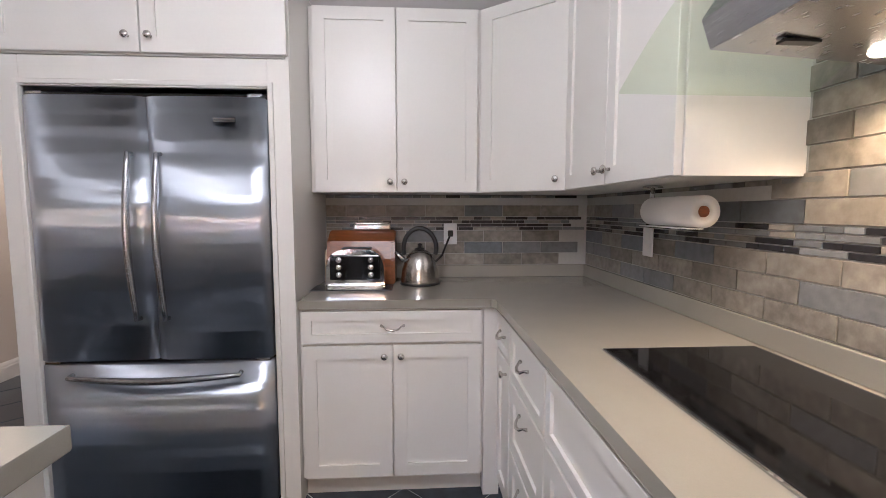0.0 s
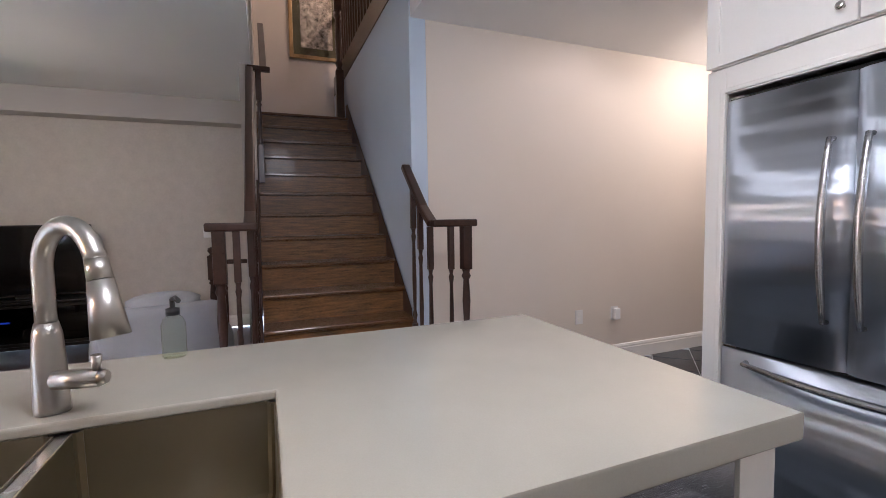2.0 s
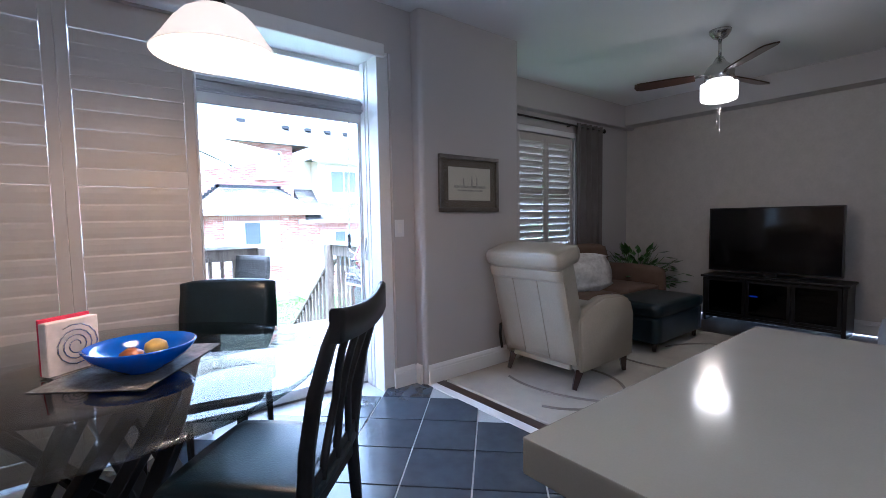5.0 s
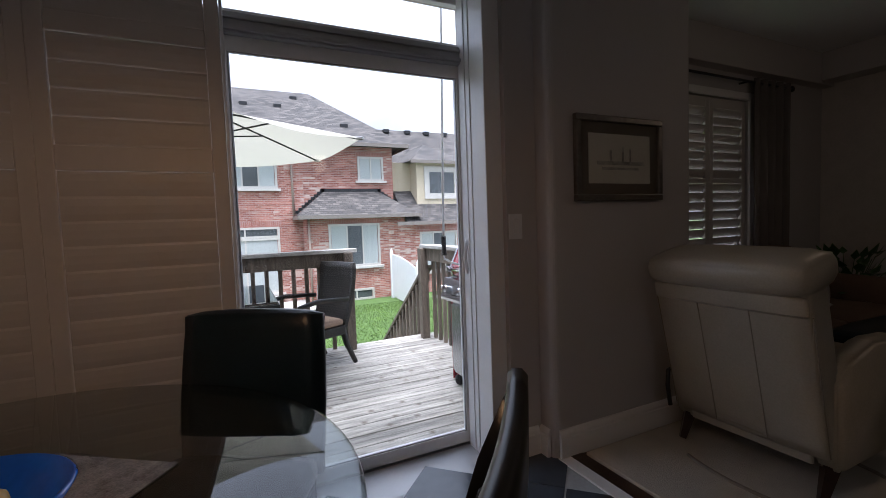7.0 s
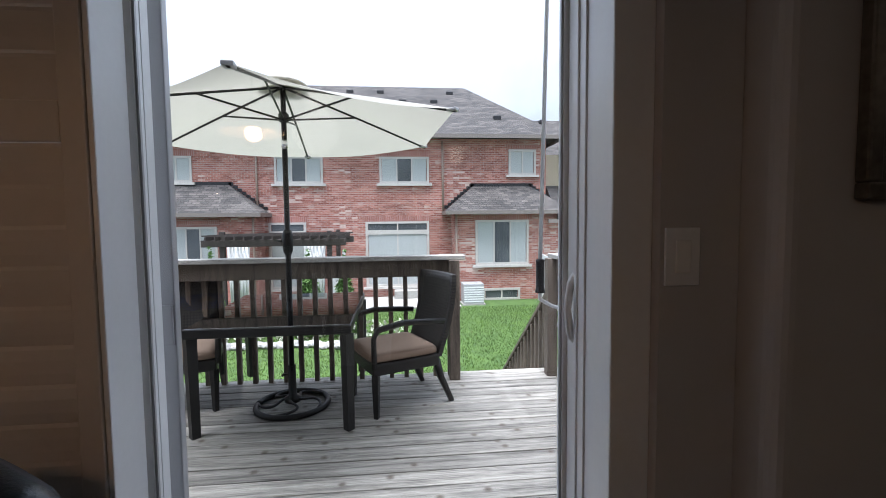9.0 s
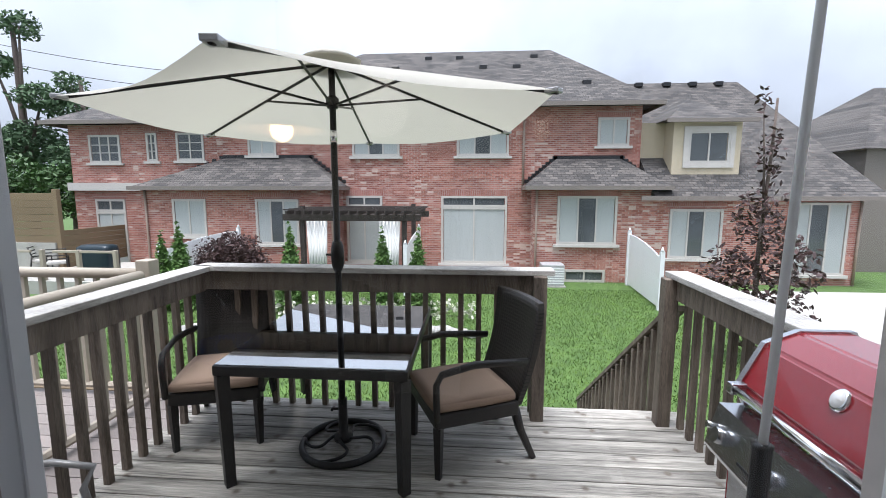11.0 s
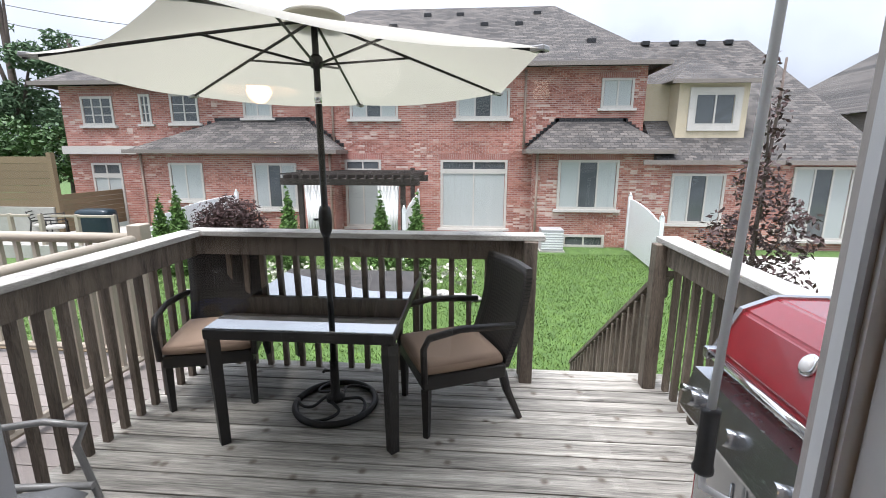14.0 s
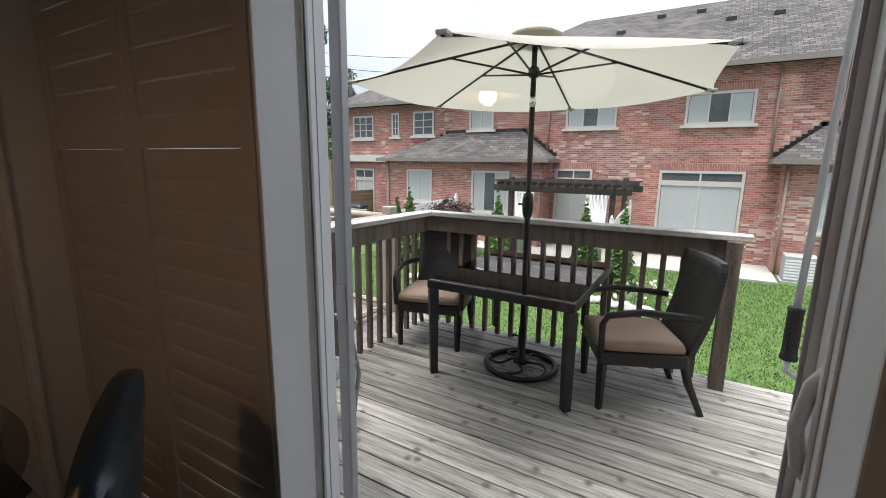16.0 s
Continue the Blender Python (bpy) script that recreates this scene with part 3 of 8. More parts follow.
def cabinet(name, m, w, d, h, fronts, label, category="cabinet", toe=0.0, group=""):
    """A cabinet unit; fronts are (kind, x0, z0, w, h, hardware). Local: front at y=0, body runs to +y."""
    root = thing(name, m, label, category, group)
    bm = bmesh.new()
    bx(bm, 0, w, 0.002, d, toe, h, 0.001)
    part("body", bm, M_CAB, root)
    if toe:
        box_part("toe_kick", root, M_CAB, (0, w, 0.06, 0.075, 0.0, toe))
    for kind, x0, z0, fw, fh, hw in fronts:
        f = shaker(root, kind, fw, fh, pose(x0, 0, z0), 0.058 if fh > 0.2 else 0.04)
        if hw[0] == "knob":
            knob(f, pose(x0 + hw[1], -0.021, z0 + hw[2]))
        elif hw[0] == "pull":
            pull(f, pose(x0 + hw[1], -0.021, z0 + hw[2]))
    return root


# refrigerator
fridge = thing("refrigerator", pose(-1.325, 1.262, 0), "stainless steel french-door refrigerator built into white panels", "refrigerator")
FW = 0.932
box_part("body", fridge, M_BLACKPL, (0.004, FW - 0.004, 0.05, 0.62, 0.03, 1.775), 0.004, "dark grey refrigerator case")


def fridge_front(name, x0, x1, z0, z1):
    bm = bmesh.new()
    n = 14
    prof = []
    for i in range(n + 1):
        u = i / n
        edge = min(u, 1 - u) * (x1 - x0)
        round_off = 0.014 * (1 - min(1, edge / 0.018)) ** 2
        prof.append((x0 + (x1 - x0) * u, -0.02 - 0.009 * math.sin(math.pi * u) + round_off))
    prism(bm, [(x0, 0.045)] + prof + [(x1, 0.045)], "z", z0, z1)
    for f in bm.faces:
        f.smooth = abs(f.normal.z) < 0.5 and f.calc_center_median().y < 0.02
    return part(name, bm, M_FRIDGE, fridge, "brushed stainless steel " + name.replace("_", " "))


fd_l = fridge_front("door", 0.004, FW / 2 - 0.003, 0.685, 1.745)
fd_r = fridge_front("door", FW / 2 + 0.003, FW - 0.004, 0.685, 1.745)
fd_b = fridge_front("freezer_drawer", 0.004, FW - 0.004, 0.05, 0.665)


def bow_handle(parent, a, b, out, r=0.013):
    a, b, out = Vector(a), Vector(b), Vector(out)
    bm = bmesh.new()
    pts, radii = [], []
    for i in range(17):
        u = i / 16
        pts.append(a.lerp(b, u) + out * (0.42 + 0.58 * math.sin(math.pi * u)))
        radii.append(r * (0.75 + 0.35 * math.sin(math.pi * u)))
    pts = [a] + pts + [b]
    radii = [r * 0.7] + radii + [r * 0.7]
    sweep(bm, pts, r, 10, radii)
    return part("handle", bm, M_STEEL, parent, "bowed brushed steel bar handle")


bow_handle(fd_l, (FW / 2 - 0.055, -0.025, 0.86), (FW / 2 - 0.055, -0.025, 1.52), (0, -0.062, 0))
bow_handle(fd_r, (FW / 2 + 0.055, -0.025, 0.86), (FW / 2 + 0.055, -0.025, 1.52), (0, -0.062, 0))
bow_handle(fd_b, (0.13, -0.025, 0.628), (0.80, -0.025, 0.628), (0, -0.06, -0.012), 0.014)
for x0 in (0.012, FW - 0.075):
    box_part("hinge_cover", fridge, M_STEEL, (x0, x0 + 0.06, -0.005, 0.05, 1.75, 1.764), 0.004, "steel hinge cover")
    box_part("hinge_cover", fridge, M_STEEL, (x0, x0 + 0.06, -0.012, 0.03, 0.669, 0.681), 0.003, "steel hinge cover")
bm = bmesh.new()
bx(bm, FW - 0.20, FW - 0.115, -0.0305, -0.026, 1.648, 1.652)
bx(bm, FW - 0.20, FW - 0.115, -0.0305, -0.026, 1.656, 1.663)
part("badge", bm, M_CHROME, fd_r, "small raised chrome badge bars")

surround = thing("refrigerator_surround", pose(-1.42, 1.262, 0), "white lacquered panels round the refrigerator", "cabinet panel")
box_part("side_panel", surround, M_CAB, (0.0, 0.02, 0.018, 0.655, 0, 2.30), 0.001)
box_part("side_panel", surround, M_CAB, (1.10, 1.12, 0.018, 0.655, 0, 2.30), 0.001)
for a, b in ((0.0, 0.088), (1.034, 1.12)):
    bm = bmesh.new()
    bx(bm, a, b, -0.002, 0.018, 0, 1.90, 0.002)
    inner = b if a == 0 else a
    s = -1 if a == 0 else 1
    bx(bm, min(inner, inner + s * 0.022), max(inner, inner + s * 0.022), -0.012, -0.001, 0.0, 1.80, 0.004)
    part("stile", bm, M_CAB, surround)
bm = bmesh.new()
bx(bm, 0.088, 1.034, -0.002, 0.018, 1.785, 1.90, 0.002)
bx(bm, 0.066, 1.056, -0.012, -0.001, 1.79, 1.81, 0.004)
part("top_rail", bm, M_CAB, surround)
cabinet("over_fridge_cabinet", pose(-1.40, 1.262, 1.905), 1.08, 0.63, 0.395, [("door", -0.018, 0.005, 0.556, 0.385, ("knob", 0.515, 0.06)), ("door", 0.542, 0.005, 0.556, 0.385, ("knob", 0.04, 0.06))], "white two-door cabinet over the refrigerator")

# wall cabinets
cabinet("wall_cabinet", pose(-0.298, 1.595, 1.385), 0.825, 0.325, 0.87, [("door", 0.02, 0.0, 0.392, 0.865, ("knob", 0.36, 0.05)), ("door", 0.414, 0.0, 0.392, 0.865, ("knob", 0.035, 0.05))], "white two-door wall cabinet over toaster and kettle", group="kitchen wall cabinets")
diag = thing("corner_wall_cabinet", pose(0, 0, 1.385), "white angled corner wall cabinet", "cabinet", "kitchen wall cabinets")
bm = bmesh.new()
prism(bm, [(0.529, 1.597), (0.872, 1.312), (1.198, 1.312), (1.198, 1.918), (0.529, 1.918)], "z", 0, 0.87)
part("body", bm, M_CAB, diag)
dw = math.hypot(0.872 - 0.529, 1.597 - 1.312)
ang = math.degrees(math.atan2(1.312 - 1.597, 0.872 - 0.529))
dm = pose(0.529, 1.597, 0, 0, 0, ang)
dd = shaker(diag, "door", dw - 0.012, 0.865, dm @ pose(0.006, 0, 0), 0.058)
knob(dd, dm @ pose(dw - 0.045, -0.021, 0.05))
cabinet("wall_cabinet", pose(0.872, 1.306, 1.385, 0, 0, -90), 0.83, 0.325, 0.87, [("door", 0.008, 0.0, 0.408, 0.865, ("knob", 0.372, 0.05)), ("door", 0.418, 0.0, 0.408, 0.865, ("knob", 0.036, 0.05))], "white two-door wall cabinet beside the range hood", group="kitchen wall cabinets")

# base cabinets
cabinet("base_cabinet", pose(-0.298, 1.303, 0), 0.80, 0.615, 0.872, [("drawer_front", 0.012, 0.725, 0.776, 0.142, ("pull", 0.388, 0.071)), ("door", 0.012, 0.115, 0.386, 0.60, ("knob", 0.352, 0.555)), ("door", 0.402, 0.115, 0.386, 0.60, ("knob", 0.034, 0.555))], "white base cabinet with one drawer and two doors", toe=0.11, group="kitchen base cabinets")
bm = bmesh.new()
bx(bm, 0.504, 0.576, 1.303, 1.37, 0.0, 0.872)
solid("corner_filler", bm, M_CAB, "white filler post in the base corner", "cabinet panel")
cabinet("base_cabinet", pose(0.578, 1.297, 0, 0, 0, -90), 0.29, 0.615, 0.872, [("drawer_front", 0.03, 0.715, 0.25, 0.15, ("pull", 0.125, 0.075)), ("door", 0.03, 0.115, 0.25, 0.59, ("knob", 0.20, 0.54))], "narrow white base cabinet with drawer and door", toe=0.11, group="kitchen base cabinets")
cabinet("drawer_cabinet", pose(0.578, 1.003, 0, 0, 0, -90), 0.45, 0.615, 0.872, [("drawer_front", 0.004, 0.665, 0.44, 0.20, ("pull", 0.22, 0.12)), ("drawer_front", 0.004, 0.395, 0.44, 0.262, ("pull", 0.22, 0.20)), ("drawer_front", 0.004, 0.115, 0.44, 0.272, ("pull", 0.22, 0.21))], "white cabinet with three drawers", toe=0.11, group="kitchen base cabinets")
cabinet("base_cabinet", pose(0.578, 0.549, 0, 0, 0, -90), 0.92, 0.615, 0.872, [("drawer_front", 0.004, 0.665, 0.91, 0.20, ("", 0, 0)), ("door", 0.004, 0.115, 0.453, 0.54, ("", 0, 0)), ("door", 0.461, 0.115, 0.453, 0.54, ("", 0, 0))], "wide white base cabinet under the cooktop", toe=0.11, group="kitchen base cabinets")
cabinet("base_cabinet", pose(0.578, -0.375, 0, 0, 0, -90), 0.82, 0.615, 0.872, [("door", 0.004, 0.115, 0.405, 0.75, ("", 0, 0)), ("door", 0.413, 0.115, 0.405, 0.75, ("", 0, 0))], "white two-door base cabinet beside the cooktop", toe=0.11, group="kitchen base cabinets")

# worktop, L-shaped, with raised back strip
bm = bmesh.new()
prism(bm, [(-0.298, 1.278), (0.53, 1.278), (0.553, 1.255), (0.553, -1.22), (1.197, -1.22), (1.197, 1.917), (-0.298, 1.917)], "z", 0.8745, 0.915)
bmesh.ops.bevel(bm, geom=[e for e in bm.edges if abs(e.verts[0].co.z - e.verts[1].co.z) < 1e-5], offset=0.004, segments=2, affect="EDGES")
worktop = solid("worktop", bm, M_QUARTZ, "cream quartz L-shaped kitchen worktop", "worktop")
bm = bmesh.new()
bx(bm, -0.298, 1.18, 1.900, 1.9185, 0.9155, 0.985, 0.003)
bx(bm, 1.180, 1.1985, -1.22, 1.9185, 0.9155, 0.985, 0.003)
solid("worktop_upstand", bm, M_QUARTZ, "cream quartz strip along the tiled wall", "worktop trim")

# cooktop
ck = thing("cooktop", pose(0, 0, 0.9155), "black glass cooktop set in the worktop", "cooktop")
box_part("glass_plate", ck, M_BLACKGL, (0.722, 1.148, -0.365, 0.549, 0.0, 0.006), 0.003)
bm = bmesh.new()
for a in ((0.716, 0.722, -0.371, 0.555), (1.148, 1.154, -0.371, 0.555), (0.722, 1.148, -0.371, -0.365), (0.722, 1.148, 0.549, 0.555)):
    bx(bm, *a, 0.0, 0.0045)
part("trim", bm, M_STEEL, ck, "thin steel edge")

# range hood: curved glass canopy and steel body
hood = thing("range_hood", pose(0.0, 0.0, 0.0), "steel range hood with curved glass canopy", "range hood")
bm = bmesh.new()
ny = 20
outer, inner = [], []
for i in range(ny + 1):
    y = 0.47 - (0.75 * i / ny)
    z = 1.580 + 0.135 * math.sin(math.pi * i / ny)
    outer.append((y, z + 0.006))
    inner.append((y, z))
prism(bm, outer + inner[::-1], "x", 0.70, 1.195)
hg = part("glass_canopy", bm, M_HOODGLASS, hood, "pale green curved glass")
bm = bmesh.new()
prism(bm, [(0.76, 1.665), (0.78, 1.610), (1.195, 1.585), (1.195, 1.78), (0.82, 1.76)], "y", -0.09, 0.255)
part("body", bm, M_STEEL, hood, "brushed steel hood body")
box_part("chimney", hood, M_STEEL, (0.93, 1.195, -0.04, 0.235, 1.78, CEIL - 0.003), 0.003, "steel chimney")
bm = bmesh.new()
lathe(bm, [(0.0, 0.0), (0.028, 0.0), (0.030, 0.004)], 16, (1.08, 0.19, 1.589))
part("lamp", bm, glow("warm_hood_lamp", (1.0, 0.75, 0.45), 4.0), hood, "lit halogen lamp")
bm = bmesh.new()
bx(bm, 0.86, 0.93, 0.17, 0.19, 1.5975, 1.602)
part("latch", bm, M_BLACKPL, hood, "dark filter latch")
spot_lamp("hood_spot", (1.08, 0.19, 1.572), (1.16, 0.16, 0.9), 0.6, (1.0, 0.66, 0.34), 140, 0.02)
spot_lamp("hood_spot", (1.08, -0.02, 1.572), (1.16, -0.02, 0.9), 0.6, (1.0, 0.66, 0.34), 140, 0.02)

# island
isl = thing("kitchen_island", pose(0, 0, 0), "white kitchen island with cream quartz top", "kitchen island")
bm = bmesh.new()
sx0, sx1, sy0, sy1 = -0.906, -0.51, -1.362, -0.640
ring = lambda x0, x1, y0, y1, z: [bm.verts.new(p) for p in ((x0, y0, z), (x1, y0, z), (x1, y1, z), (x0, y1, z))]
ot_, it_ = ring(-1.30, -0.417, -1.785, 0.205, 0.915), ring(sx0, sx1, sy0, sy1, 0.915)
ob_, ib_ = ring(-1.30, -0.417, -1.785, 0.205, 0.866), ring(sx0, sx1, sy0, sy1, 0.894)
for i in range(4):
    j = (i + 1) % 4
    for q in ((ot_[i], ot_[j], it_[j], it_[i]), (ob_[i], ib_[i], ib_[j], ob_[j]), (ot_[i], ob_[i], ob_[j], ot_[j]), (it_[i], it_[j], ib_[j], ib_[i])):
        bm.faces.new(q)
isl_top = part("top", bm, M_QUARTZ, isl, "cream quartz top with cut-out for the sink")
bev = isl_top.modifiers.new("edge", "BEVEL")
bev.width, bev.segments, bev.limit_method = 0.006, 3, "ANGLE"
bm = bmesh.new()
for a in ((-1.03, -1.01, -1.74, 0.16), (-1.01, -0.50, -1.74, -1.72), (-1.01, -0.50, 0.14, 0.16)):
    bx(bm, *a, 0.0, 0.8645)
bx(bm, -0.52, -0.462, -1.72, -0.50, 0.11, 0.8645)
bx(bm, -0.52, -0.44, 0.075, 0.165, 0.0, 0.8645)
part("body", bm, M_CAB, isl)
for y0, w in ((-1.72, 0.42), (-1.295, 0.395), (-0.895, 0.395)):
    f = shaker(isl, "drawer_front", w, 0.15, pose(-0.461, y0, 0.708, 0, 0, 90), 0.04)
    if y0 < -1.5:
        pull(f, pose(-0.44, y0 + w / 2, 0.783, 0, 0, 90))
    shaker(isl, "door", w, 0.585, pose(-0.461, y0, 0.115, 0, 0, 90))
dwash = thing("dishwasher", pose(-0.47, -0.49, 0), "stainless steel dishwasher in the island", "dishwasher")
box_part("front", dwash, M_STEEL, (0.0, 0.03, 0.0, 0.555, 0.11, 0.85), 0.004)
box_part("case", dwash, M_BLACKPL, (-0.5, -0.002, 0.004, 0.55, 0.0, 0.84))
bm = bmesh.new()
sweep(bm, [(0.03, 0.05, 0.775), (0.06, 0.06, 0.78), (0.072, 0.277, 0.785), (0.06, 0.495, 0.78), (0.03, 0.505, 0.775)], 0.012, 10)
part("handle", bm, M_STEEL, dwash, "steel bar handle")

# sink: two bowls under the cut-out
sink = thing("kitchen_sink", pose(0, 0, 0), "stainless steel double-bowl undermount sink", "sink")


def bowl(name, y0, y1):
    bm = bmesh.new()
    x0, x1, zt, zb, t = sx0 - 0.004, sx1 + 0.004, 0.8935, 0.675, 0.012
    ring = lambda o, z: [bm.verts.new((x, y, z)) for x, y in ((x0 + o, y0 + o), (x1 - o, y0 + o), (x1 - o, y1 - o), (x0 + o, y1 - o))]
    rings = [ring(0, zt), ring(0.004, zb + 0.03), ring(0.012, zb + 0.008), ring(0.03, zb)]
    for a, b in zip(rings, rings[1:]):
        for i in range(4):
            bm.faces.new((a[i], a[(i + 1) % 4], b[(i + 1) % 4], b[i]))
    bm.faces.new(rings[-1])
    bmesh.ops.bevel(bm, geom=[e for e in bm.edges if abs(e.verts[0].co.z - e.verts[1].co.z) > 0.02], offset=0.012, segments=3, affect="EDGES")
    ob = part(name, bm, M_SINK, sink)
    sol = ob.modifiers.new("thickness", "SOLIDIFY")
    sol.thickness, sol.offset = 0.004, -1.0
    return ob


split = -0.985
bowl("bowl", sy0, split - 0.012)
bowl("bowl", split + 0.012, sy1)
box_part("divider", sink, M_STEEL, (sx0 - 0.002, sx1 + 0.002, split - 0.0125, split + 0.0125, 0.873, 0.8905), 0.003)
for y in (-1.17, -0.81):
    bm = bmesh.new()
    lathe(bm, [(0.045, 0.677), (0.042, 0.680), (0.03, 0.678), (0.0, 0.678)], 18, (-0.72, y, 0))
    part("drain", bm, M_CHROME, sink, "round steel drain")

faucet = thing("kitchen_faucet", pose(-0.965, -1.02, 0.9155), "brushed steel pull-down gooseneck faucet", "faucet")
bm = bmesh.new()
lathe(bm, [(0.0, 0.0), (0.027, 0.0), (0.027, 0.01), (0.026, 0.05), (0.025, 0.10), (0.022, 0.145), (0.0175, 0.165), (0.0, 0.166)], 20)
part("base", bm, M_FAUCET, faucet)
bm = bmesh.new()
pts = [(0, 0, 0.16), (0, 0, 0.21), (0, 0, 0.262)]
R = 0.078
for i in range(1, 17):
    a = math.pi - math.pi * 0.93 * i / 16
    pts.append((0.69 * (R + R * math.cos(a)), 0.72 * (R + R * math.cos(a)), 0.262 + R * math.sin(a)))
sweep(bm, pts, 0.0165, 14)
part("spout", bm, M_FAUCET, faucet)
bm = bmesh.new()
e0 = Vector(pts[-1])
lean_out = Vector((0.018, 0.019, 0))
rod(bm, e0 + Vector((0, 0, 0.004)), e0 + Vector((0, 0, -0.03)) + lean_out * 0.3, 0.0172, 0.019, 16)
rod(bm, e0 + Vector((0, 0, -0.031)) + lean_out * 0.3, e0 + Vector((0, 0, -0.125)) + lean_out, 0.0195, 0.029, 16)
part("spray_head", bm, M_FAUCET, faucet, "flared brushed steel spray head")
bm = bmesh.new()
rod(bm, (0.02, 0.012, 0.062), (0.035, 0.085, 0.062), 0.017, 0.017, 16)
rod(bm, (0.035, 0.085, 0.062), (0.037, 0.097, 0.062), 0.017, 0.011, 16)
rod(bm, (0.036, 0.080, 0.07), (0.038, 0.082, 0.105), 0.006, 0.009, 10)
part("lever", bm, M_FAUCET, faucet, "steel side lever")

# small things on the worktop
bb = thing("bread_box", pose(-0.08, 1.78, 0.9155), "reddish brown wooden bread box on the worktop", "bread box")
bm = bmesh.new()
prism(bm, [(-0.10, 0.0), (0.10, 0.0), (0.10, 0.275), (0.02, 0.275), (-0.07, 0.22), (-0.10, 0.13)], "x", -0.175, 0.175)
bmesh.ops.bevel(bm, geom=bm.edges[:], offset=0.006, segments=2, affect="EDGES")
part("box", bm, M_CHERRY, bb)
bm = bmesh.new()
prism(bm, [(-0.112, 0.02), (-0.104, 0.02), (-0.104, 0.13), (-0.076, 0.218), (-0.084, 0.222), (-0.112, 0.134)], "x", -0.155, 0.155)
part("lid", bm, M_CHERRY, bb)
bm = bmesh.new()
bx(bm, -0.13, 0.07, 1.79, 1.87, 1.192, 1.225, 0.008)
bx(bm, -0.12, 0.06, 1.80, 1.86, 1.2255, 1.233, 0.003)
solid("steel_tray", bm, M_CHROME, "shiny steel tray lying on the bread box", "tray")
bm = bmesh.new()
bx(bm, -0.30, 0.09, 1.50, 1.66, 0.9153, 0.9185, 0.001)
solid("counter_mat", bm, M_SLATE, "dark mat under the toaster", "mat")
toast = thing("toaster", pose(-0.085, 1.575, 0.919), "chrome two-slot toaster with black controls", "toaster")
bm = bmesh.new()
out = []
for i in range(25):
    a = math.pi * i / 24
    out.append((0.138 * math.copysign(abs(math.cos(a)) ** 0.55, math.cos(a)), 0.03 + 0.165 * abs(math.sin(a)) ** 0.55))
prism(bm, [(0.138, 0.012)] + out + [(-0.138, 0.012)], "y", -0.07, 0.075)
bmesh.ops.bevel(bm, geom=[e for e in bm.edges if abs(e.verts[0].co.y - e.verts[1].co.y) < 1e-5], offset=0.008, segments=2, affect="EDGES")
part("shell", bm, M_CHROME, toast)
bm = bmesh.new()
bx(bm, -0.118, 0.118, -0.0765, -0.068, 0.05, 0.168, 0.006)
part("front_panel", bm, M_BLACKGL, toast, "dark glossy control panel")
bm = bmesh.new()
bx(bm, -0.13, 0.13, -0.085, 0.075, 0.002, 0.03, 0.006)
part("base", bm, M_STEEL, toast, "pale steel base")
bm = bmesh.new()
bx(bm, -0.07, 0.07, -0.03, -0.005, 0.193, 0.197)
bx(bm, -0.07, 0.07, 0.02, 0.045, 0.193, 0.197)
part("slots", bm, M_BLACKPL, toast, "dark bread slots")
for sxx in (-0.075, 0.075):
    for zz in (0.075, 0.11, 0.145):
        bm = bmesh.new()
        lathe(bm, [(0.0, 0.012), (0.012, 0.012), (0.015, 0.0)], 14)
        bmesh.ops.transform(bm, matrix=pose(sxx, -0.077, zz, 90), verts=bm.verts[:])
        part("dial", bm, M_CHROME, toast, "chrome dial")
kett = thing("kettle", pose(0.225, 1.70, 0.9155), "steel electric kettle with black loop handle", "kettle")
bm = bmesh.new()
lathe(bm, [(0.0, 0.0), (0.098, 0.0), (0.10, 0.012), (0.099, 0.03), (0.094, 0.07), (0.082, 0.115), (0.062, 0.152), (0.038, 0.174), (0.0, 0.18)], 28)
part("body", bm, M_NICKEL, kett, "polished steel dome body")
bm = bmesh.new()
lathe(bm, [(0.0, 0.178), (0.03, 0.180), (0.022, 0.187), (0.008, 0.19), (0.010, 0.20), (0.013, 0.207), (0.0, 0.214)], 16)
part("lid_knob", bm, M_BLACKPL, kett, "black lid knob")
bm = bmesh.new()
pts = [(0.085 * math.cos(a), 0, 0.185 + 0.105 * math.sin(a)) for a in (math.radians(-18 + 216 * i / 20) for i in range(21))]
sweep(bm, pts, 0.012, 10)
part("handle", bm, M_BLACKPL, kett, "black loop handle")
bm = bmesh.new()
rod(bm, (-0.082, 0, 0.12), (-0.128, 0, 0.168), 0.016, 0.010, 12)
part("spout", bm, M_STEEL, kett, "short steel spout")
bm = bmesh.new()
lathe(bm, [(0.0, 0.0), (0.105, 0.0), (0.105, 0.01), (0.0, 0.01)], 24, (0, 0, -0.0003))
part("base", bm, M_BLACKPL, kett, "black power base")
bm = bmesh.new()
sweep(bm, [(0.30, 1.72, 1.02), (0.345, 1.78, 1.055), (0.37, 1.85, 1.10), (0.395, 1.895, 1.15), (0.40, 1.905, 1.165)], 0.006, 8)
bx(bm, 0.385, 0.415, 1.885, 1.908, 1.150, 1.185, 0.004)
solid("power_cable", bm, M_BLACKPL, "black power cord plugged into the wall", "power cord")
bm = bmesh.new()
bx(bm, -0.275, -0.235, 1.74, 1.85, 0.9155, 1.09, 0.004)
solid("card_box", bm, M_STUCCO, "narrow yellow box beside the bread box", "box")


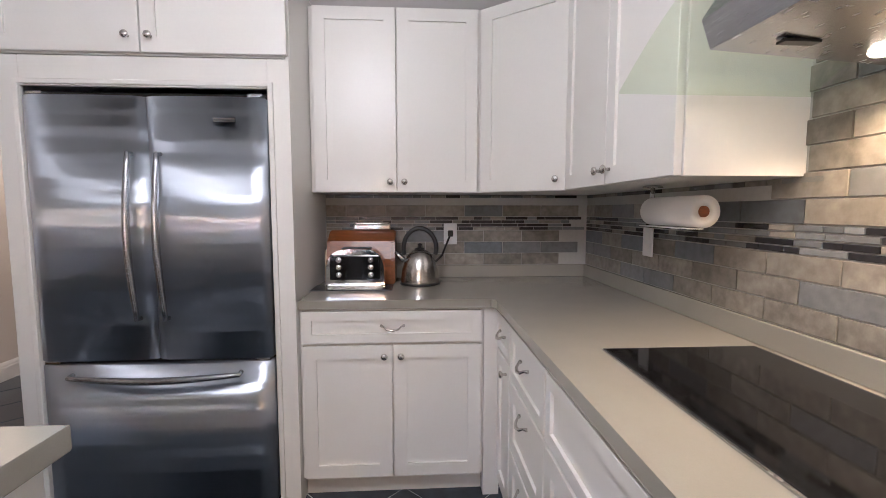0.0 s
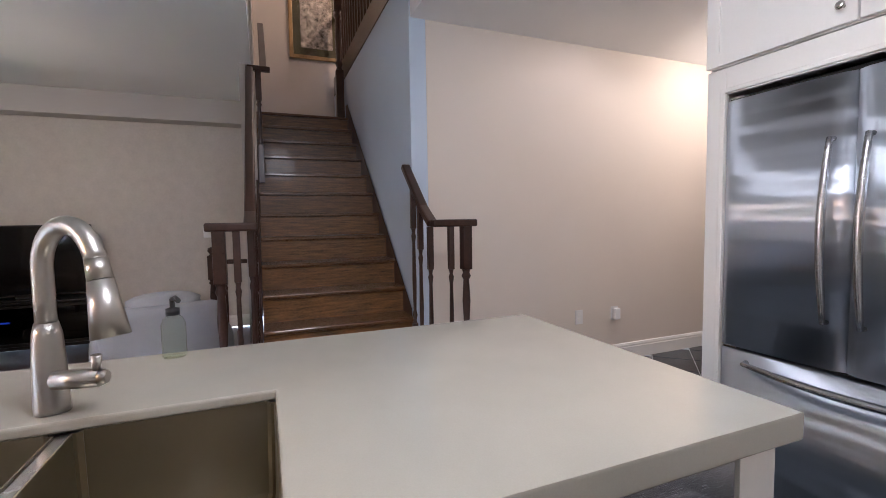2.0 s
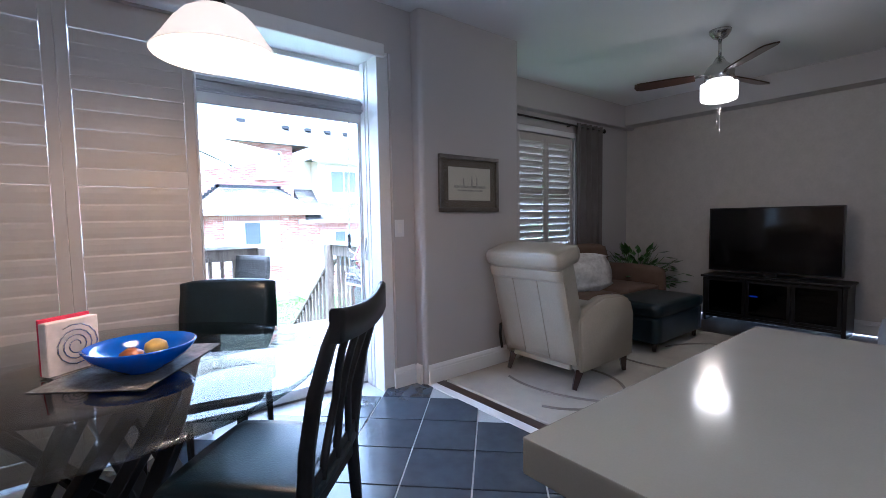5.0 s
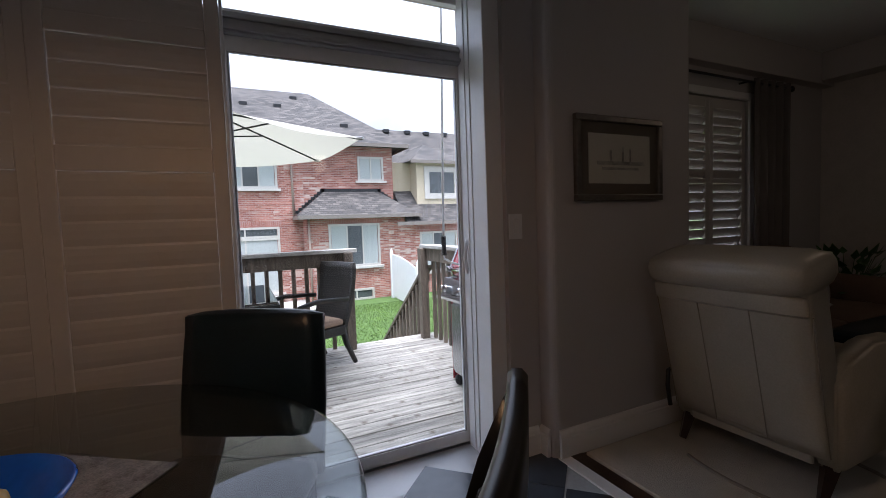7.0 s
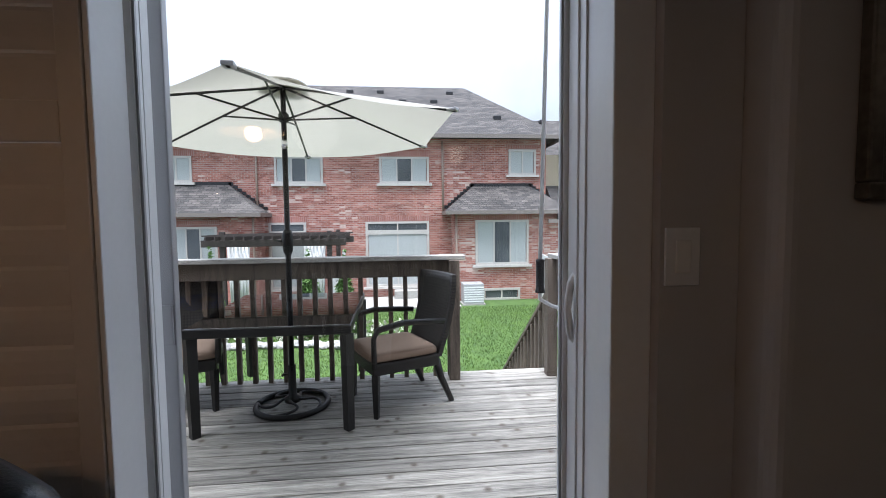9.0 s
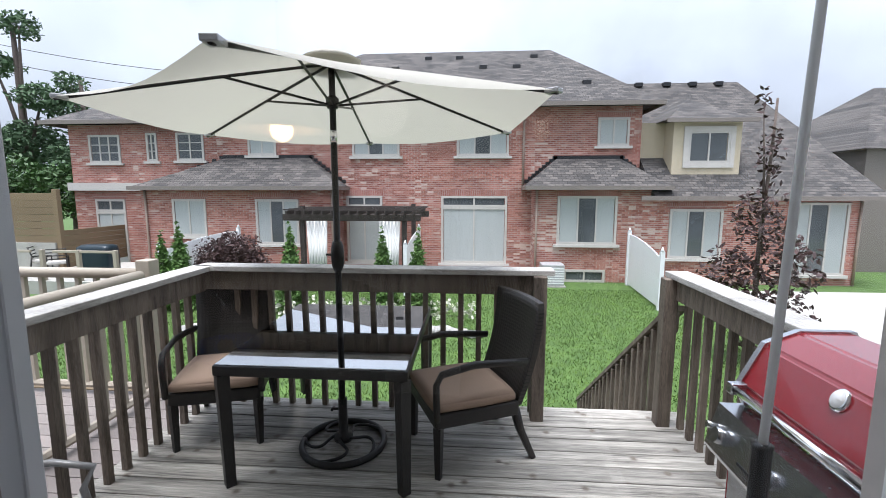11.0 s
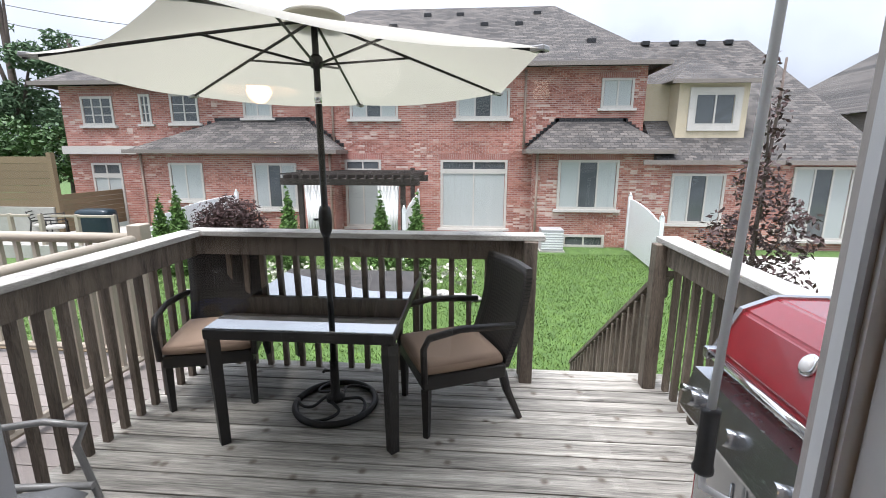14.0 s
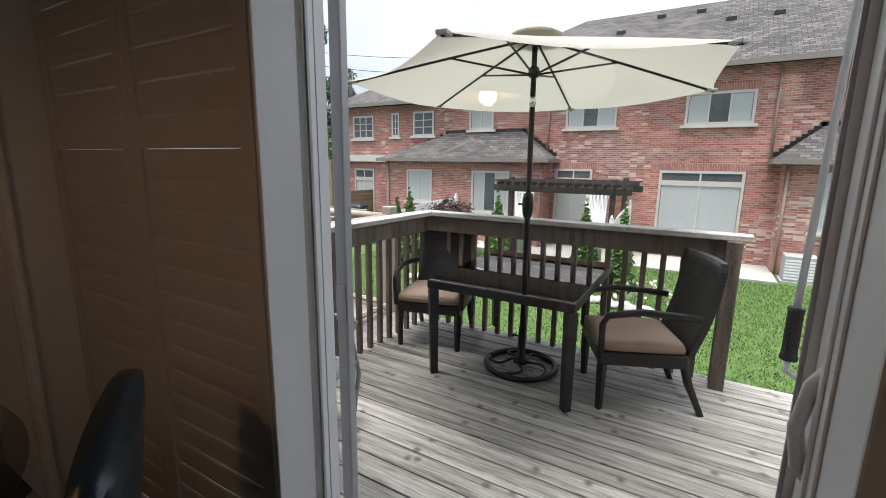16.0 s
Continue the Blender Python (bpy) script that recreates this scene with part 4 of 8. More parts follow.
def plate(name, m, w, h, label, slots=True):
    root = thing(name, m, label, "wall plate")
    box_part("cover", root, M_VINYL, (-w / 2, w / 2, -0.007, 0.0, -h / 2, h / 2), 0.002)
    bm = bmesh.new()
    if slots:
        bx(bm, -w * 0.22, w * 0.22, -0.0085, -0.006, h * 0.06, h * 0.32, 0.001)
        bx(bm, -w * 0.22, w * 0.22, -0.0085, -0.006, -h * 0.32, -h * 0.06, 0.001)
    else:
        bx(bm, -w * 0.22, w * 0.22, -0.011, -0.006, -h * 0.28, h * 0.28, 0.002)
    part("socket" if slots else "rocker", bm, M_TRIM, root)
    return root


plate("outlet", pose(0.40, 1.906, 1.165), 0.075, 0.12, "white double outlet on the tiled wall")
plate("outlet", pose(1.185, 1.20, 1.165, 0, 0, -90), 0.075, 0.12, "white outlet under the paper towel")
plate("outlet", pose(-2.949, 1.78, 0.42, 0, 0, 90), 0.075, 0.12, "white outlet low on the hall wall")
o2 = plate("outlet", pose(-2.949, 2.16, 0.42, 0, 0, 90), 0.075, 0.12, "white outlet with a plug-in freshener")
bm = bmesh.new()
bx(bm, -0.03, 0.03, -0.05, -0.009, -0.05, 0.05, 0.01)
part("freshener", bm, M_VINYL, o2, "white plug-in unit")
plate("light_switch", pose(-1.70, -4.049, 1.14, 0, 0, 180), 0.075, 0.12, "white rocker light switch", False)

roll = thing("paper_towel", pose(1.045, 0.78, 1.295), "white paper towel roll under the wall cabinet", "paper towel")
bm = bmesh.new()
n = 24
ro, ri = 0.048, 0.019
rings = []
for r0, y in ((ri, -0.14), (ro, -0.14), (ro, 0.14), (ri, 0.14)):
    rings.append([bm.verts.new((r0 * math.cos(2 * math.pi * i / n), y, r0 * math.sin(2 * math.pi * i / n))) for i in range(n)])
for a, b in zip(rings, rings[1:] + rings[:1]):
    for i in range(n):
        f = bm.faces.new((a[i], a[(i + 1) % n], b[(i + 1) % n], b[i]))
        f.smooth = True
part("roll", bm, M_PAPER, roll)
bm = bmesh.new()
rod(bm, (0, -0.138, 0), (0, 0.155, 0), 0.017, 0.017, 14)
part("core", bm, M_CHERRY, roll, "brown cardboard core")
bm = bmesh.new()
rod(bm, (0, 0.15, 0), (0, 0.15, 0.088), 0.008)
rod(bm, (0, 0.15, 0.082), (0, 0.15, 0.0895), 0.035, 0.03, 16)
part("bracket", bm, M_NICKEL, roll, "nickel hanging bracket")
bm = bmesh.new()
bx(bm, -0.05, 0.0, -0.14, 0.14, -0.052, -0.0495)
part("loose_sheet", bm, M_PAPER, roll)

# ceiling lights of kitchen and hall; the kitchen fixture is unseen, added as fill
kitchen_light = thing("kitchen_ceiling_light", pose(-0.2, -0.3, CEIL - 0.001), "unseen flush ceiling light added to brighten the kitchen", "ceiling light")
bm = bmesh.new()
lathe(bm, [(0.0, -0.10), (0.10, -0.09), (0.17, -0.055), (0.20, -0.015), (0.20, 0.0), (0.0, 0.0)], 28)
part("shade", bm, glow("kitchen_fill_glow", (1.0, 0.86, 0.7), 0.8), kitchen_light, "frosted white glass shade")
point_lamp("kitchen_fill_lamp", (-0.2, -0.3, 2.26), 2.1, (1.0, 0.89, 0.76), 0.26)
hall_light = thing("hall_ceiling_light", pose(-2.25, 3.1, CEIL - 0.001), "small flush white ceiling light in the hall", "ceiling light")
bm = bmesh.new()
lathe(bm, [(0.0, -0.09), (0.08, -0.08), (0.13, -0.045), (0.15, -0.012), (0.15, 0.0), (0.0, 0.0)], 24)
part("shade", bm, glow("hall_shade_glow", (1.0, 0.78, 0.55), 1.2), hall_light, "frosted white glass shade")
point_lamp("hall_lamp", (-2.25, 3.1, 2.46), 0.95, (1.0, 0.74, 0.5), 0.14)
# unseen spot without a fixture, added to lift the hall wall
spot_lamp("hall_spot", (-2.0, 1.9, 2.6), (-2.9, 1.6, 1.2), 0.8, (1.0, 0.78, 0.58), 130)


# ---- staircase ----
RISE, RUN, X0 = 0.19, 0.235, -2.47
SY0, SY1 = -0.675, 0.325
stair = thing("staircase", pose(0, 0, 0), "stained oak staircase climbing to a landing, nosing shadow put into the tread colour", "staircase")
for i in range(13):
    xr = X0 - RUN * i
    y0, y1 = (SY0, SY1) if i > 1 else (SY0 - 0.24, SY1 + 0.25 if i == 0 else SY1)
    xb = xr - RUN - 0.02 if i < 12 else -6.34
    box_part("tread", stair, M_TREAD, (xb, xr + 0.028, y0, y1, RISE * (i + 1) - 0.03, RISE * (i + 1)), 0.008)
    box_part("riser", stair, M_STAIRWOOD, (xr - 0.018, xr, y0, y1, RISE * i + 0.001, RISE * (i + 1) - 0.031), 0.0, "oak riser")
bm = bmesh.new()
prism(bm, [(X0 - 0.5, 0.0), (X0 - 0.5, 0.62), (X0 - RUN * 12, RISE * 13 + 0.16), (X0 - RUN * 12 - 0.1, RISE * 13 + 0.16), (X0 - RUN * 12 - 0.1, 0.0)], "y", 0.3265, 0.329)
bmesh.ops.transform(bm, matrix=pose(0, -0.012, 0), verts=bm.verts[:])
part("skirt_board", bm, M_RAILWOOD, stair, "dark stained skirt board along the wall")
bm = bmesh.new()
prism(bm, [(X0 - 0.02, 0.0), (X0 - 0.02, 0.16), (X0 - RUN * 12, RISE * 13 - 0.02), (X0 - RUN * 12, 0.0)], "y", SY0 - 0.02, SY0 - 0.003)
part("side_stringer", bm, M_RAILWOOD, stair, "dark stained side stringer")


def spindle(parent, x, y, z0, z1, square=0.034):
    bm = bmesh.new()
    h = z1 - z0
    bx(bm, x - square / 2, x + square / 2, y - square / 2, y + square / 2, z0, z0 + 0.16 * h, 0.003)
    r = square / 2
    lathe(bm, [(r * 0.9, 0.16 * h), (r * 0.6, 0.18 * h), (r * 1.0, 0.21 * h), (r * 0.62, 0.24 * h), (r * 0.85, 0.42 * h), (r * 0.62, 0.66 * h), (r * 0.95, 0.70 * h), (r * 0.6, 0.72 * h), (r * 0.9, 0.745 * h)], 10, (x, y, z0))
    bx(bm, x - square / 2, x + square / 2, y - square / 2, y + square / 2, z0 + 0.745 * h, z1, 0.003)
    return part("baluster", bm, M_RAILWOOD, parent)


def newel(parent, x, y, z0, z1, square=0.06):
    bm = bmesh.new()
    h = z1 - z0
    r = square / 2
    bx(bm, x - r, x + r, y - r, y + r, z0, z0 + 0.34 * h, 0.004)
    lathe(bm, [(r * 0.9, 0.34 * h), (r * 0.65, 0.36 * h), (r * 1.0, 0.385 * h), (r * 0.6, 0.41 * h), (r * 0.85, 0.55 * h), (r * 0.62, 0.68 * h), (r * 1.0, 0.70 * h), (r * 0.7, 0.72 * h), (r * 0.9, 0.74 * h)], 14, (x, y, z0))
    bx(bm, x - r, x + r, y - r, y + r, z0 + 0.74 * h, z1, 0.004)
    return part("newel", bm, M_RAILWOOD, parent)


def handrail(parent, pts, w=0.03):
    bm = bmesh.new()
    for a, b in zip(pts, pts[1:]):
        a, b = Vector(a), Vector(b)
        d = b - a
        q = d.to_track_quat("X", "Z").to_matrix().to_4x4()
        m = Matrix.Translation(a) @ q
        bx(bm, -w * 0.6, d.length + w * 0.6, -w, w, -0.022, 0.022, 0.01, m)
    return part("handrail", bm, M_RAILWOOD, parent)


def nose_z(x):
    return RISE + (X0 - x) / RUN * RISE


def tread_z(x):
    return RISE * (int((X0 + 0.03 - x) / RUN) + 1)


r_rail = thing("stair_railing", pose(0, 0, 0), "dark stained stair railing on the wall side", "railing", "stair railings")
newel(r_rail, -2.43, 0.50, RISE, 1.215)
handrail(r_rail, [(-2.43, 0.545, 1.235), (-2.43, 0.30, 1.235)], 0.036)
handrail(r_rail, [(-2.45, 0.285, 1.24), (-2.60, 0.285, 1.33), (-2.945, 0.285, 1.62)])
for x, y in ((-2.43, 0.40), (-2.48, 0.285), (-2.66, 0.285), (-2.80, 0.285)):
    spindle(r_rail, x, y, tread_z(x) if y < 0.3 else RISE, 1.215 if y > 0.29 or x > -2.5 else 1.22 + (-2.48 - x) * 0.81)

l_rail = thing("stair_railing", pose(0, 0, 0), "dark stained stair railing on the open side", "railing", "stair railings")
newel(l_rail, -2.43, -0.86, RISE, 1.215)
handrail(l_rail, [(-2.43, -0.90, 1.235), (-2.43, -0.70, 1.235)], 0.036)
handrail(l_rail, [(-2.44, -0.715, 1.24), (-2.60, -0.715, 1.30), (-4.30, -0.715, 2.62), (-4.30, -0.56, 2.62)])
handrail(l_rail, [(-4.32, -0.60, 2.63), (-5.20, -0.60, 3.36)])
newel(l_rail, -4.29, -0.645, nose_z(-4.29) - 0.05, 2.60, 0.05)
spindle(l_rail, -2.43, -0.78, RISE, 1.215)
for i in range(14):
    x = -2.52 - 0.125 * i
    spindle(l_rail, x, -0.715 + 0.0, tread_z(x) - 0.19 * (i > 3) + 0.0, 1.235 + max(0, (-2.60 - x)) * 0.776)

# guard of the upper floor
guard = thing("upper_floor_railing", pose(0, 0, 0), "dark wooden guard rail along the upper floor edge", "railing")
box_part("fascia", guard, M_RAILWOOD, (-6.3, -2.55, 0.322, 0.44, 2.982, 3.22), 0.004)
box_part("handrail", guard, M_RAILWOOD, (-6.3, -2.55, 0.34, 0.40, 4.05, 4.10), 0.01)
for i in range(26):
    x = -2.65 - 0.14 * i
    box_part("baluster", guard, M_RAILWOOD, (x - 0.017, x + 0.017, 0.353, 0.387, 3.221, 4.049), 0.003)
newel(guard, -5.45, 0.262, 2.47, 4.2, 0.09)

stair_pic = thing("framed_print", pose(-6.349, 0.12, 3.98, 0, 0, 90), "framed floral print in a gilt frame on the landing wall", "picture")


def picture(root, w, h, frame_w, mat_w, frame_mat, art):
    """Local: hangs in x-z, faces -y."""
    bm = bmesh.new()
    for a in ((-w / 2, w / 2, -h / 2, -h / 2 + frame_w), (-w / 2, w / 2, h / 2 - frame_w, h / 2)):
        bx(bm, a[0], a[1], -0.028, 0.0, a[2], a[3], 0.005)
    for a in ((-w / 2, -w / 2 + frame_w), (w / 2 - frame_w, w / 2)):
        bx(bm, a[0], a[1], -0.0275, 0.0, -h / 2 + frame_w, h / 2 - frame_w, 0.005)
    part("frame", bm, frame_mat, root)
    box_part("mat_board", root, art[0], (-w / 2 + frame_w, w / 2 - frame_w, -0.012, -0.004, -h / 2 + frame_w, h / 2 - frame_w))
    u, v = w / 2 - frame_w - mat_w, h / 2 - frame_w - mat_w
    sheet = box_part("print", root, art[1], (-u, u, -0.0145, -0.0125, -v, v))
    for dims, mt in art[2]:
        box_part("drawn_shape", sheet, mt, (dims[0] * u, dims[1] * u, -0.0165, -0.0148, dims[2] * v, dims[3] * v))
    pane = box_part("glass", root, M_GLASS, (-w / 2 + frame_w, w / 2 - frame_w, -0.021, -0.019, -h / 2 + frame_w, h / 2 - frame_w))
    pane.visible_shadow = False


M_GILT = material("dull_gilt_wood", (0.30, 0.20, 0.09), 0.4, 0.3, vary=0.25)
M_PEWTER = material("pewter_frame_wood", (0.17, 0.155, 0.135), 0.35, 0.5, vary=0.25)
M_OLIVE = material("dark_olive_mat_board", (0.085, 0.08, 0.05), 0.9, vary=0.1)
M_TAUPEMAT = material("taupe_mat_board", (0.15, 0.125, 0.10), 0.9, vary=0.06)
M_FLORAL = material("floral_print", (0.22, 0.17, 0.18), 0.8, vary=0.5, scale=14, fine=30, second=(0.62, 0.54, 0.50))
M_SKETCH = material("cream_sketch_paper", (0.66, 0.63, 0.55), 0.85, vary=0.06, scale=5, fine=60)
M_SKETCHGREY = material("grey_pencil_wash", (0.44, 0.44, 0.41), 0.9, vary=0.3, scale=25, fine=90, second=(0.60, 0.58, 0.52))
picture(stair_pic, 0.72, 1.05, 0.05, 0.10, M_GILT, (M_OLIVE, M_FLORAL, []))

# ---- patio door ----
pd = tagged(new("door_1"), "white vinyl sliding patio door with glass leaf and transom", "patio door", "", "structure")


def frame_part(name, parent, mat, dims, bevel=0.004, label=""):
    return box_part(name, parent, mat, dims, bevel, label)


frame_part("jamb", pd, M_VINYL, (-1.655, -1.637, -4.42, -4.325, -0.06, 2.33))
frame_part("jamb", pd, M_VINYL, (-1.655, -1.565, -4.324, -4.078, -0.06, 2.33))
frame_part("jamb", pd, M_VINYL, (0.662, 0.68, -4.42, -4.045, -0.06, 2.33))
frame_part("head", pd, M_VINYL, (-1.637, 0.662, -4.42, -4.05, 2.312, 2.33))
bm = bmesh.new()
bx(bm, -1.637, 0.662, -4.415, -4.30, 1.965, 2.05, 0.004)
bx(bm, -1.637, 0.662, -4.31, -4.285, 1.975, 1.99, 0.003)
bx(bm, -1.637, 0.662, -4.31, -4.29, 2.02, 2.035, 0.003)
part("transom_bar", bm, M_ALU, pd, "grey ribbed transom bar")
bm = bmesh.new()
bx(bm, -1.637, 0.662, -4.42, -4.062, -0.06, -0.02, 0.003)
bx(bm, -1.637, 0.662, -4.335, -4.327, -0.02, -0.005)
bx(bm, -1.637, 0.662, -4.39, -4.382, -0.02, -0.005)
part("sill_track", bm, M_ALU, pd, "grey aluminium sill track")


def glazed(name, x0, x1, z0, z1, y, stile=0.06, rail_b=0.07, rail_t=0.06, mat=M_VINYL, seal=True):
    bm = bmesh.new()
    ring_frame(bm, x0, x1, y - 0.018, y + 0.018, z0, z1, stile, rail_b, rail_t)
    fr = part(name, bm, mat, pd)
    pane = box_part("pane", fr, M_GLASS, (x0 + stile - 0.004, x1 - stile + 0.004, y - 0.003, y + 0.003, z0 + rail_b - 0.004, z1 - rail_t + 0.004))
    pane.visible_shadow = False
    if seal:
        bm = bmesh.new()
        a, b, c, d = x0 + stile, x1 - stile, z0 + rail_b, z1 - rail_t
        ring_frame(bm, a, b, y + 0.004, y + 0.012, c, d, 0.006, 0.006, 0.006)
        part("seal", bm, M_ALU, fr, "grey rubber seal")
    return fr


leaf = glazed("sliding_leaf", -1.636, -0.418, -0.015, 1.963, -4.345, 0.082)
fixed = glazed("fixed_leaf", -0.50, 0.66, -0.015, 1.963, -4.385, 0.062)
glazed("transom", -1.635, 0.66, 2.052, 2.31, -4.37, 0.035, 0.03, 0.03, seal=False)
for yy in (-4.268, -4.222):
    box_part("jamb_rib", pd, M_VINYL, (-1.5652, -1.560, yy, yy + 0.016, -0.018, 2.31), 0.002, "white rib along the door jamb")
box_part("screen_stile", pd, M_ALU, (-0.512, -0.470, -4.475, -4.445, -0.045, 1.97), 0.004, "slim grey edge post of the outer screen door")
bm = bmesh.new()
sweep(bm, [(-1.602, -4.327, 0.885), (-1.585, -4.295, 0.888), (-1.556, -4.278, 0.925), (-1.545, -4.272, 0.99), (-1.556, -4.278, 1.055), (-1.585, -4.295, 1.092), (-1.602, -4.327, 1.095)], 0.011, 10, flat=0.8)
part("handle", bm, M_VINYL, leaf, "white curved pull handle")
box_part("latch", leaf, M_ALU, (-0.508, -0.476, -4.4445, -4.436, 0.89, 1.0), 0.003, "grey latch plate")

bm = bmesh.new()
bx(bm, 0.64, 0.715, -4.05, -4.028, 0.0, 2.31, 0.006)
bx(bm, -1.60, 0.72, -4.05, -4.020, 2.285, 2.375, 0.008)
solid("trim_patio_door", bm, M_TRIM, "white moulded casing round the patio door", "door casing", kind="structure")


def shutter_panel(name, m, w, z0, z1, rails, tilt, label, pitch=0.083, blade=0.047):
    """A plantation shutter panel: stiles, rails and one object for each louver. Local x across, faces +y."""
    root = thing(name, m, label, "window shutter", "plantation shutters")
    st = 0.05
    box_part("stile", root, M_SHUTTER, (0, st, -0.014, 0.014, z0, z1), 0.003)
    box_part("stile", root, M_SHUTTER, (w - st, w, -0.014, 0.014, z0, z1), 0.003)
    for a, b in rails:
        box_part("rail", root, M_SHUTTER, (st + 0.0005, w - st - 0.0005, -0.0135, 0.0135, a, b), 0.003)
    bm = bmesh.new()
    L = w - 2 * st - 0.0035
    ring = [(blade * math.cos(t), 0.0055 * math.sin(t)) for t in (2 * math.pi * k / 10 for k in range(10))]
    prism(bm, ring, "x", -L / 2, L / 2)
    me = finish(bm, "louver", M_SHUTTER)
    for (a, b), (c, d) in zip(rails, rails[1:]):
        clear = blade * math.sin(math.radians(tilt)) + 0.0015
        n = max(2, round((c - b - 2 * clear) / pitch) + 1)
        step = (c - b - 2 * clear) / (n - 1)
        for k in range(n):
            piece("louver", me, root, pose(w / 2, 0, b + clear + step * k, tilt))
    return root


for k, x0 in enumerate((-0.478, 0.0913)):
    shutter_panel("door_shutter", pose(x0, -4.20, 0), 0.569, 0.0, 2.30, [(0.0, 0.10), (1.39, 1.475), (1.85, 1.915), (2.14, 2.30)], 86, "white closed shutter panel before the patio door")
bm = bmesh.new()
bx(bm, -0.492, -0.48, -4.315, -4.19, -0.018, 2.30, 0.003)
solid("shutter_post", bm, M_VINYL, "white edge post beside the closed shutters", "shutter post")
bm = bmesh.new()
bx(bm, -0.50, 0.662, -4.23, -4.17, 2.301, 2.3115, 0.002)
solid("shutter_track", bm, M_SHUTTER, "white track over the shutter panels", "shutter track")
bm = bmesh.new()
bx(bm, 0.75, 1.199, -4.049, -4.03, 0.0, 2.345)
solid("trim_nook_corner", bm, M_TRIM, "white post beside the shutters", "trim", kind="structure")

# ---- breakfast nook ----
TX, TY = 0.02, -3.14
tbl = thing("dining_table", pose(TX, TY, 0), "round clear glass dining table on black crossed legs", "dining table")
bm = bmesh.new()
lathe(bm, [(0.0, 0.728), (0.672, 0.728), (0.680, 0.731), (0.683, 0.735), (0.680, 0.739), (0.672, 0.742), (0.0, 0.742)], 72)
tt = part("tabletop", bm, M_TABLEGLASS, tbl, "clear glass top with polished edge")
tt.visible_shadow = False
for k in range(4):
    a = math.radians(45 + 90 * k)
    b = math.radians(45 + 90 * k + 150)
    for s in (0, 1):
        bm = bmesh.new()
        p0 = Vector((0.34 * math.cos(a + s * 0.5), 0.34 * math.sin(a + s * 0.5), 0.0))
        p1 = Vector((0.30 * math.cos(b - s * 0.4), 0.30 * math.sin(b - s * 0.4), 0.715))
        q = (p1 - p0).to_track_quat("Z", "Y").to_matrix().to_4x4()
        bx(bm, -0.03, 0.03, -0.016, 0.016, 0.0, (p1 - p0).length, 0.004, Matrix.Translation(p0) @ q)
        part("leg", bm, M_BLACKWOOD, tbl, "black crossed wooden leg")
bm = bmesh.new()
lathe(bm, [(0.0, 0.712), (0.33, 0.712), (0.33, 0.7275), (0.0, 0.7275)], 32)
part("hub", bm, M_BLACKWOOD, tbl)


def slat_chair():
    root = thing("dining_chair", pose(0, 0, 0), "black wooden dining chair with curved slat back and black seat", "dining chair", "dining chairs")
    bm = bmesh.new()
    cushion(bm, -0.22, 0.22, -0.22, 0.22, 0.43, 0.485, 0.012, 0.025)
    part("seat", bm, M_BLACKLEATHER, root, "padded black leather seat")
    box_part("seat_frame", root, M_BLACKWOOD, (-0.21, 0.21, -0.21, 0.21, 0.385, 0.429), 0.006)
    for x, y in ((-0.19, -0.19), (0.19, -0.19)):
        bm = bmesh.new()
        rod(bm, (x, y, 0), (x, y, 0.386), 0.015, 0.021, 4)
        part("leg", bm, M_BLACKWOOD, root)
    curve = lambda z: 0.20 + 0.06 * ((z - 0.43) / 0.55) + 0.075 * max(0.0, (z - 0.6) / 0.4) ** 2 if z > 0.43 else 0.20 + 0.05 * ((0.43 - z) / 0.43) ** 2
    for s in (-1, 1):
        bm = bmesh.new()
        zs = [0, 0.2, 0.43, 0.6, 0.75, 0.88, 0.955]
        sweep(bm, [(s * (0.195 + 0.012 * (z > 0.43)), curve(z), z) for z in zs], 0.021, 4, [0.018, 0.021, 0.025, 0.024, 0.023, 0.022, 0.02])
        part("leg", bm, M_BLACKWOOD, root, "tall curved back post")
    bm = bmesh.new()
    last = None
    for i in range(15):
        um = -0.235 + 0.47 * i / 14
        yb = curve(0.95) + 0.02 * (1 - (um / 0.235) ** 2)
        zl, zh = 0.885 + 0.012 * (um / 0.235) ** 2, 0.965 + 0.02 * (um / 0.235) ** 2
        loop = [bm.verts.new((um, yb + dy, z)) for dy, z in ((-0.012, zl), (0.012, zl), (0.013, zh - 0.008), (0.006, zh), (-0.006, zh), (-0.013, zh - 0.008))]
        if last:
            for k in range(6):
                bm.faces.new((last[k], last[(k + 1) % 6], loop[(k + 1) % 6], loop[k])).smooth = True
        else:
            bm.faces.new(loop)
        last = loop
    bm.faces.new(last[::-1])
    bmesh.ops.recalc_face_normals(bm, faces=bm.faces[:])
    part("top_rail", bm, M_BLACKWOOD, root, "curved top rail")
    for s in (-1, 0, 1):
        bm = bmesh.new()
        pts = []
        for i in range(9):
            z = 0.47 + 0.43 * i / 8
            pts.append((s * (0.055 + 0.055 * abs(math.cos(math.pi * i / 8)) ** 1.3 * (1 if s else 0)), curve(z) + 0.012, z))
        sweep(bm, pts, 0.013, 6, flat=0.6)
        part("slat", bm, M_BLACKWOOD, root)
    box_part("back_rail", root, M_BLACKWOOD, (-0.19, 0.19, curve(0.5) - 0.012, curve(0.5) + 0.012, 0.475, 0.51), 0.004)
    return root


c1 = slat_chair()
c1.matrix_world = pose(-0.392, -2.80, 0, 0, 0, 45)


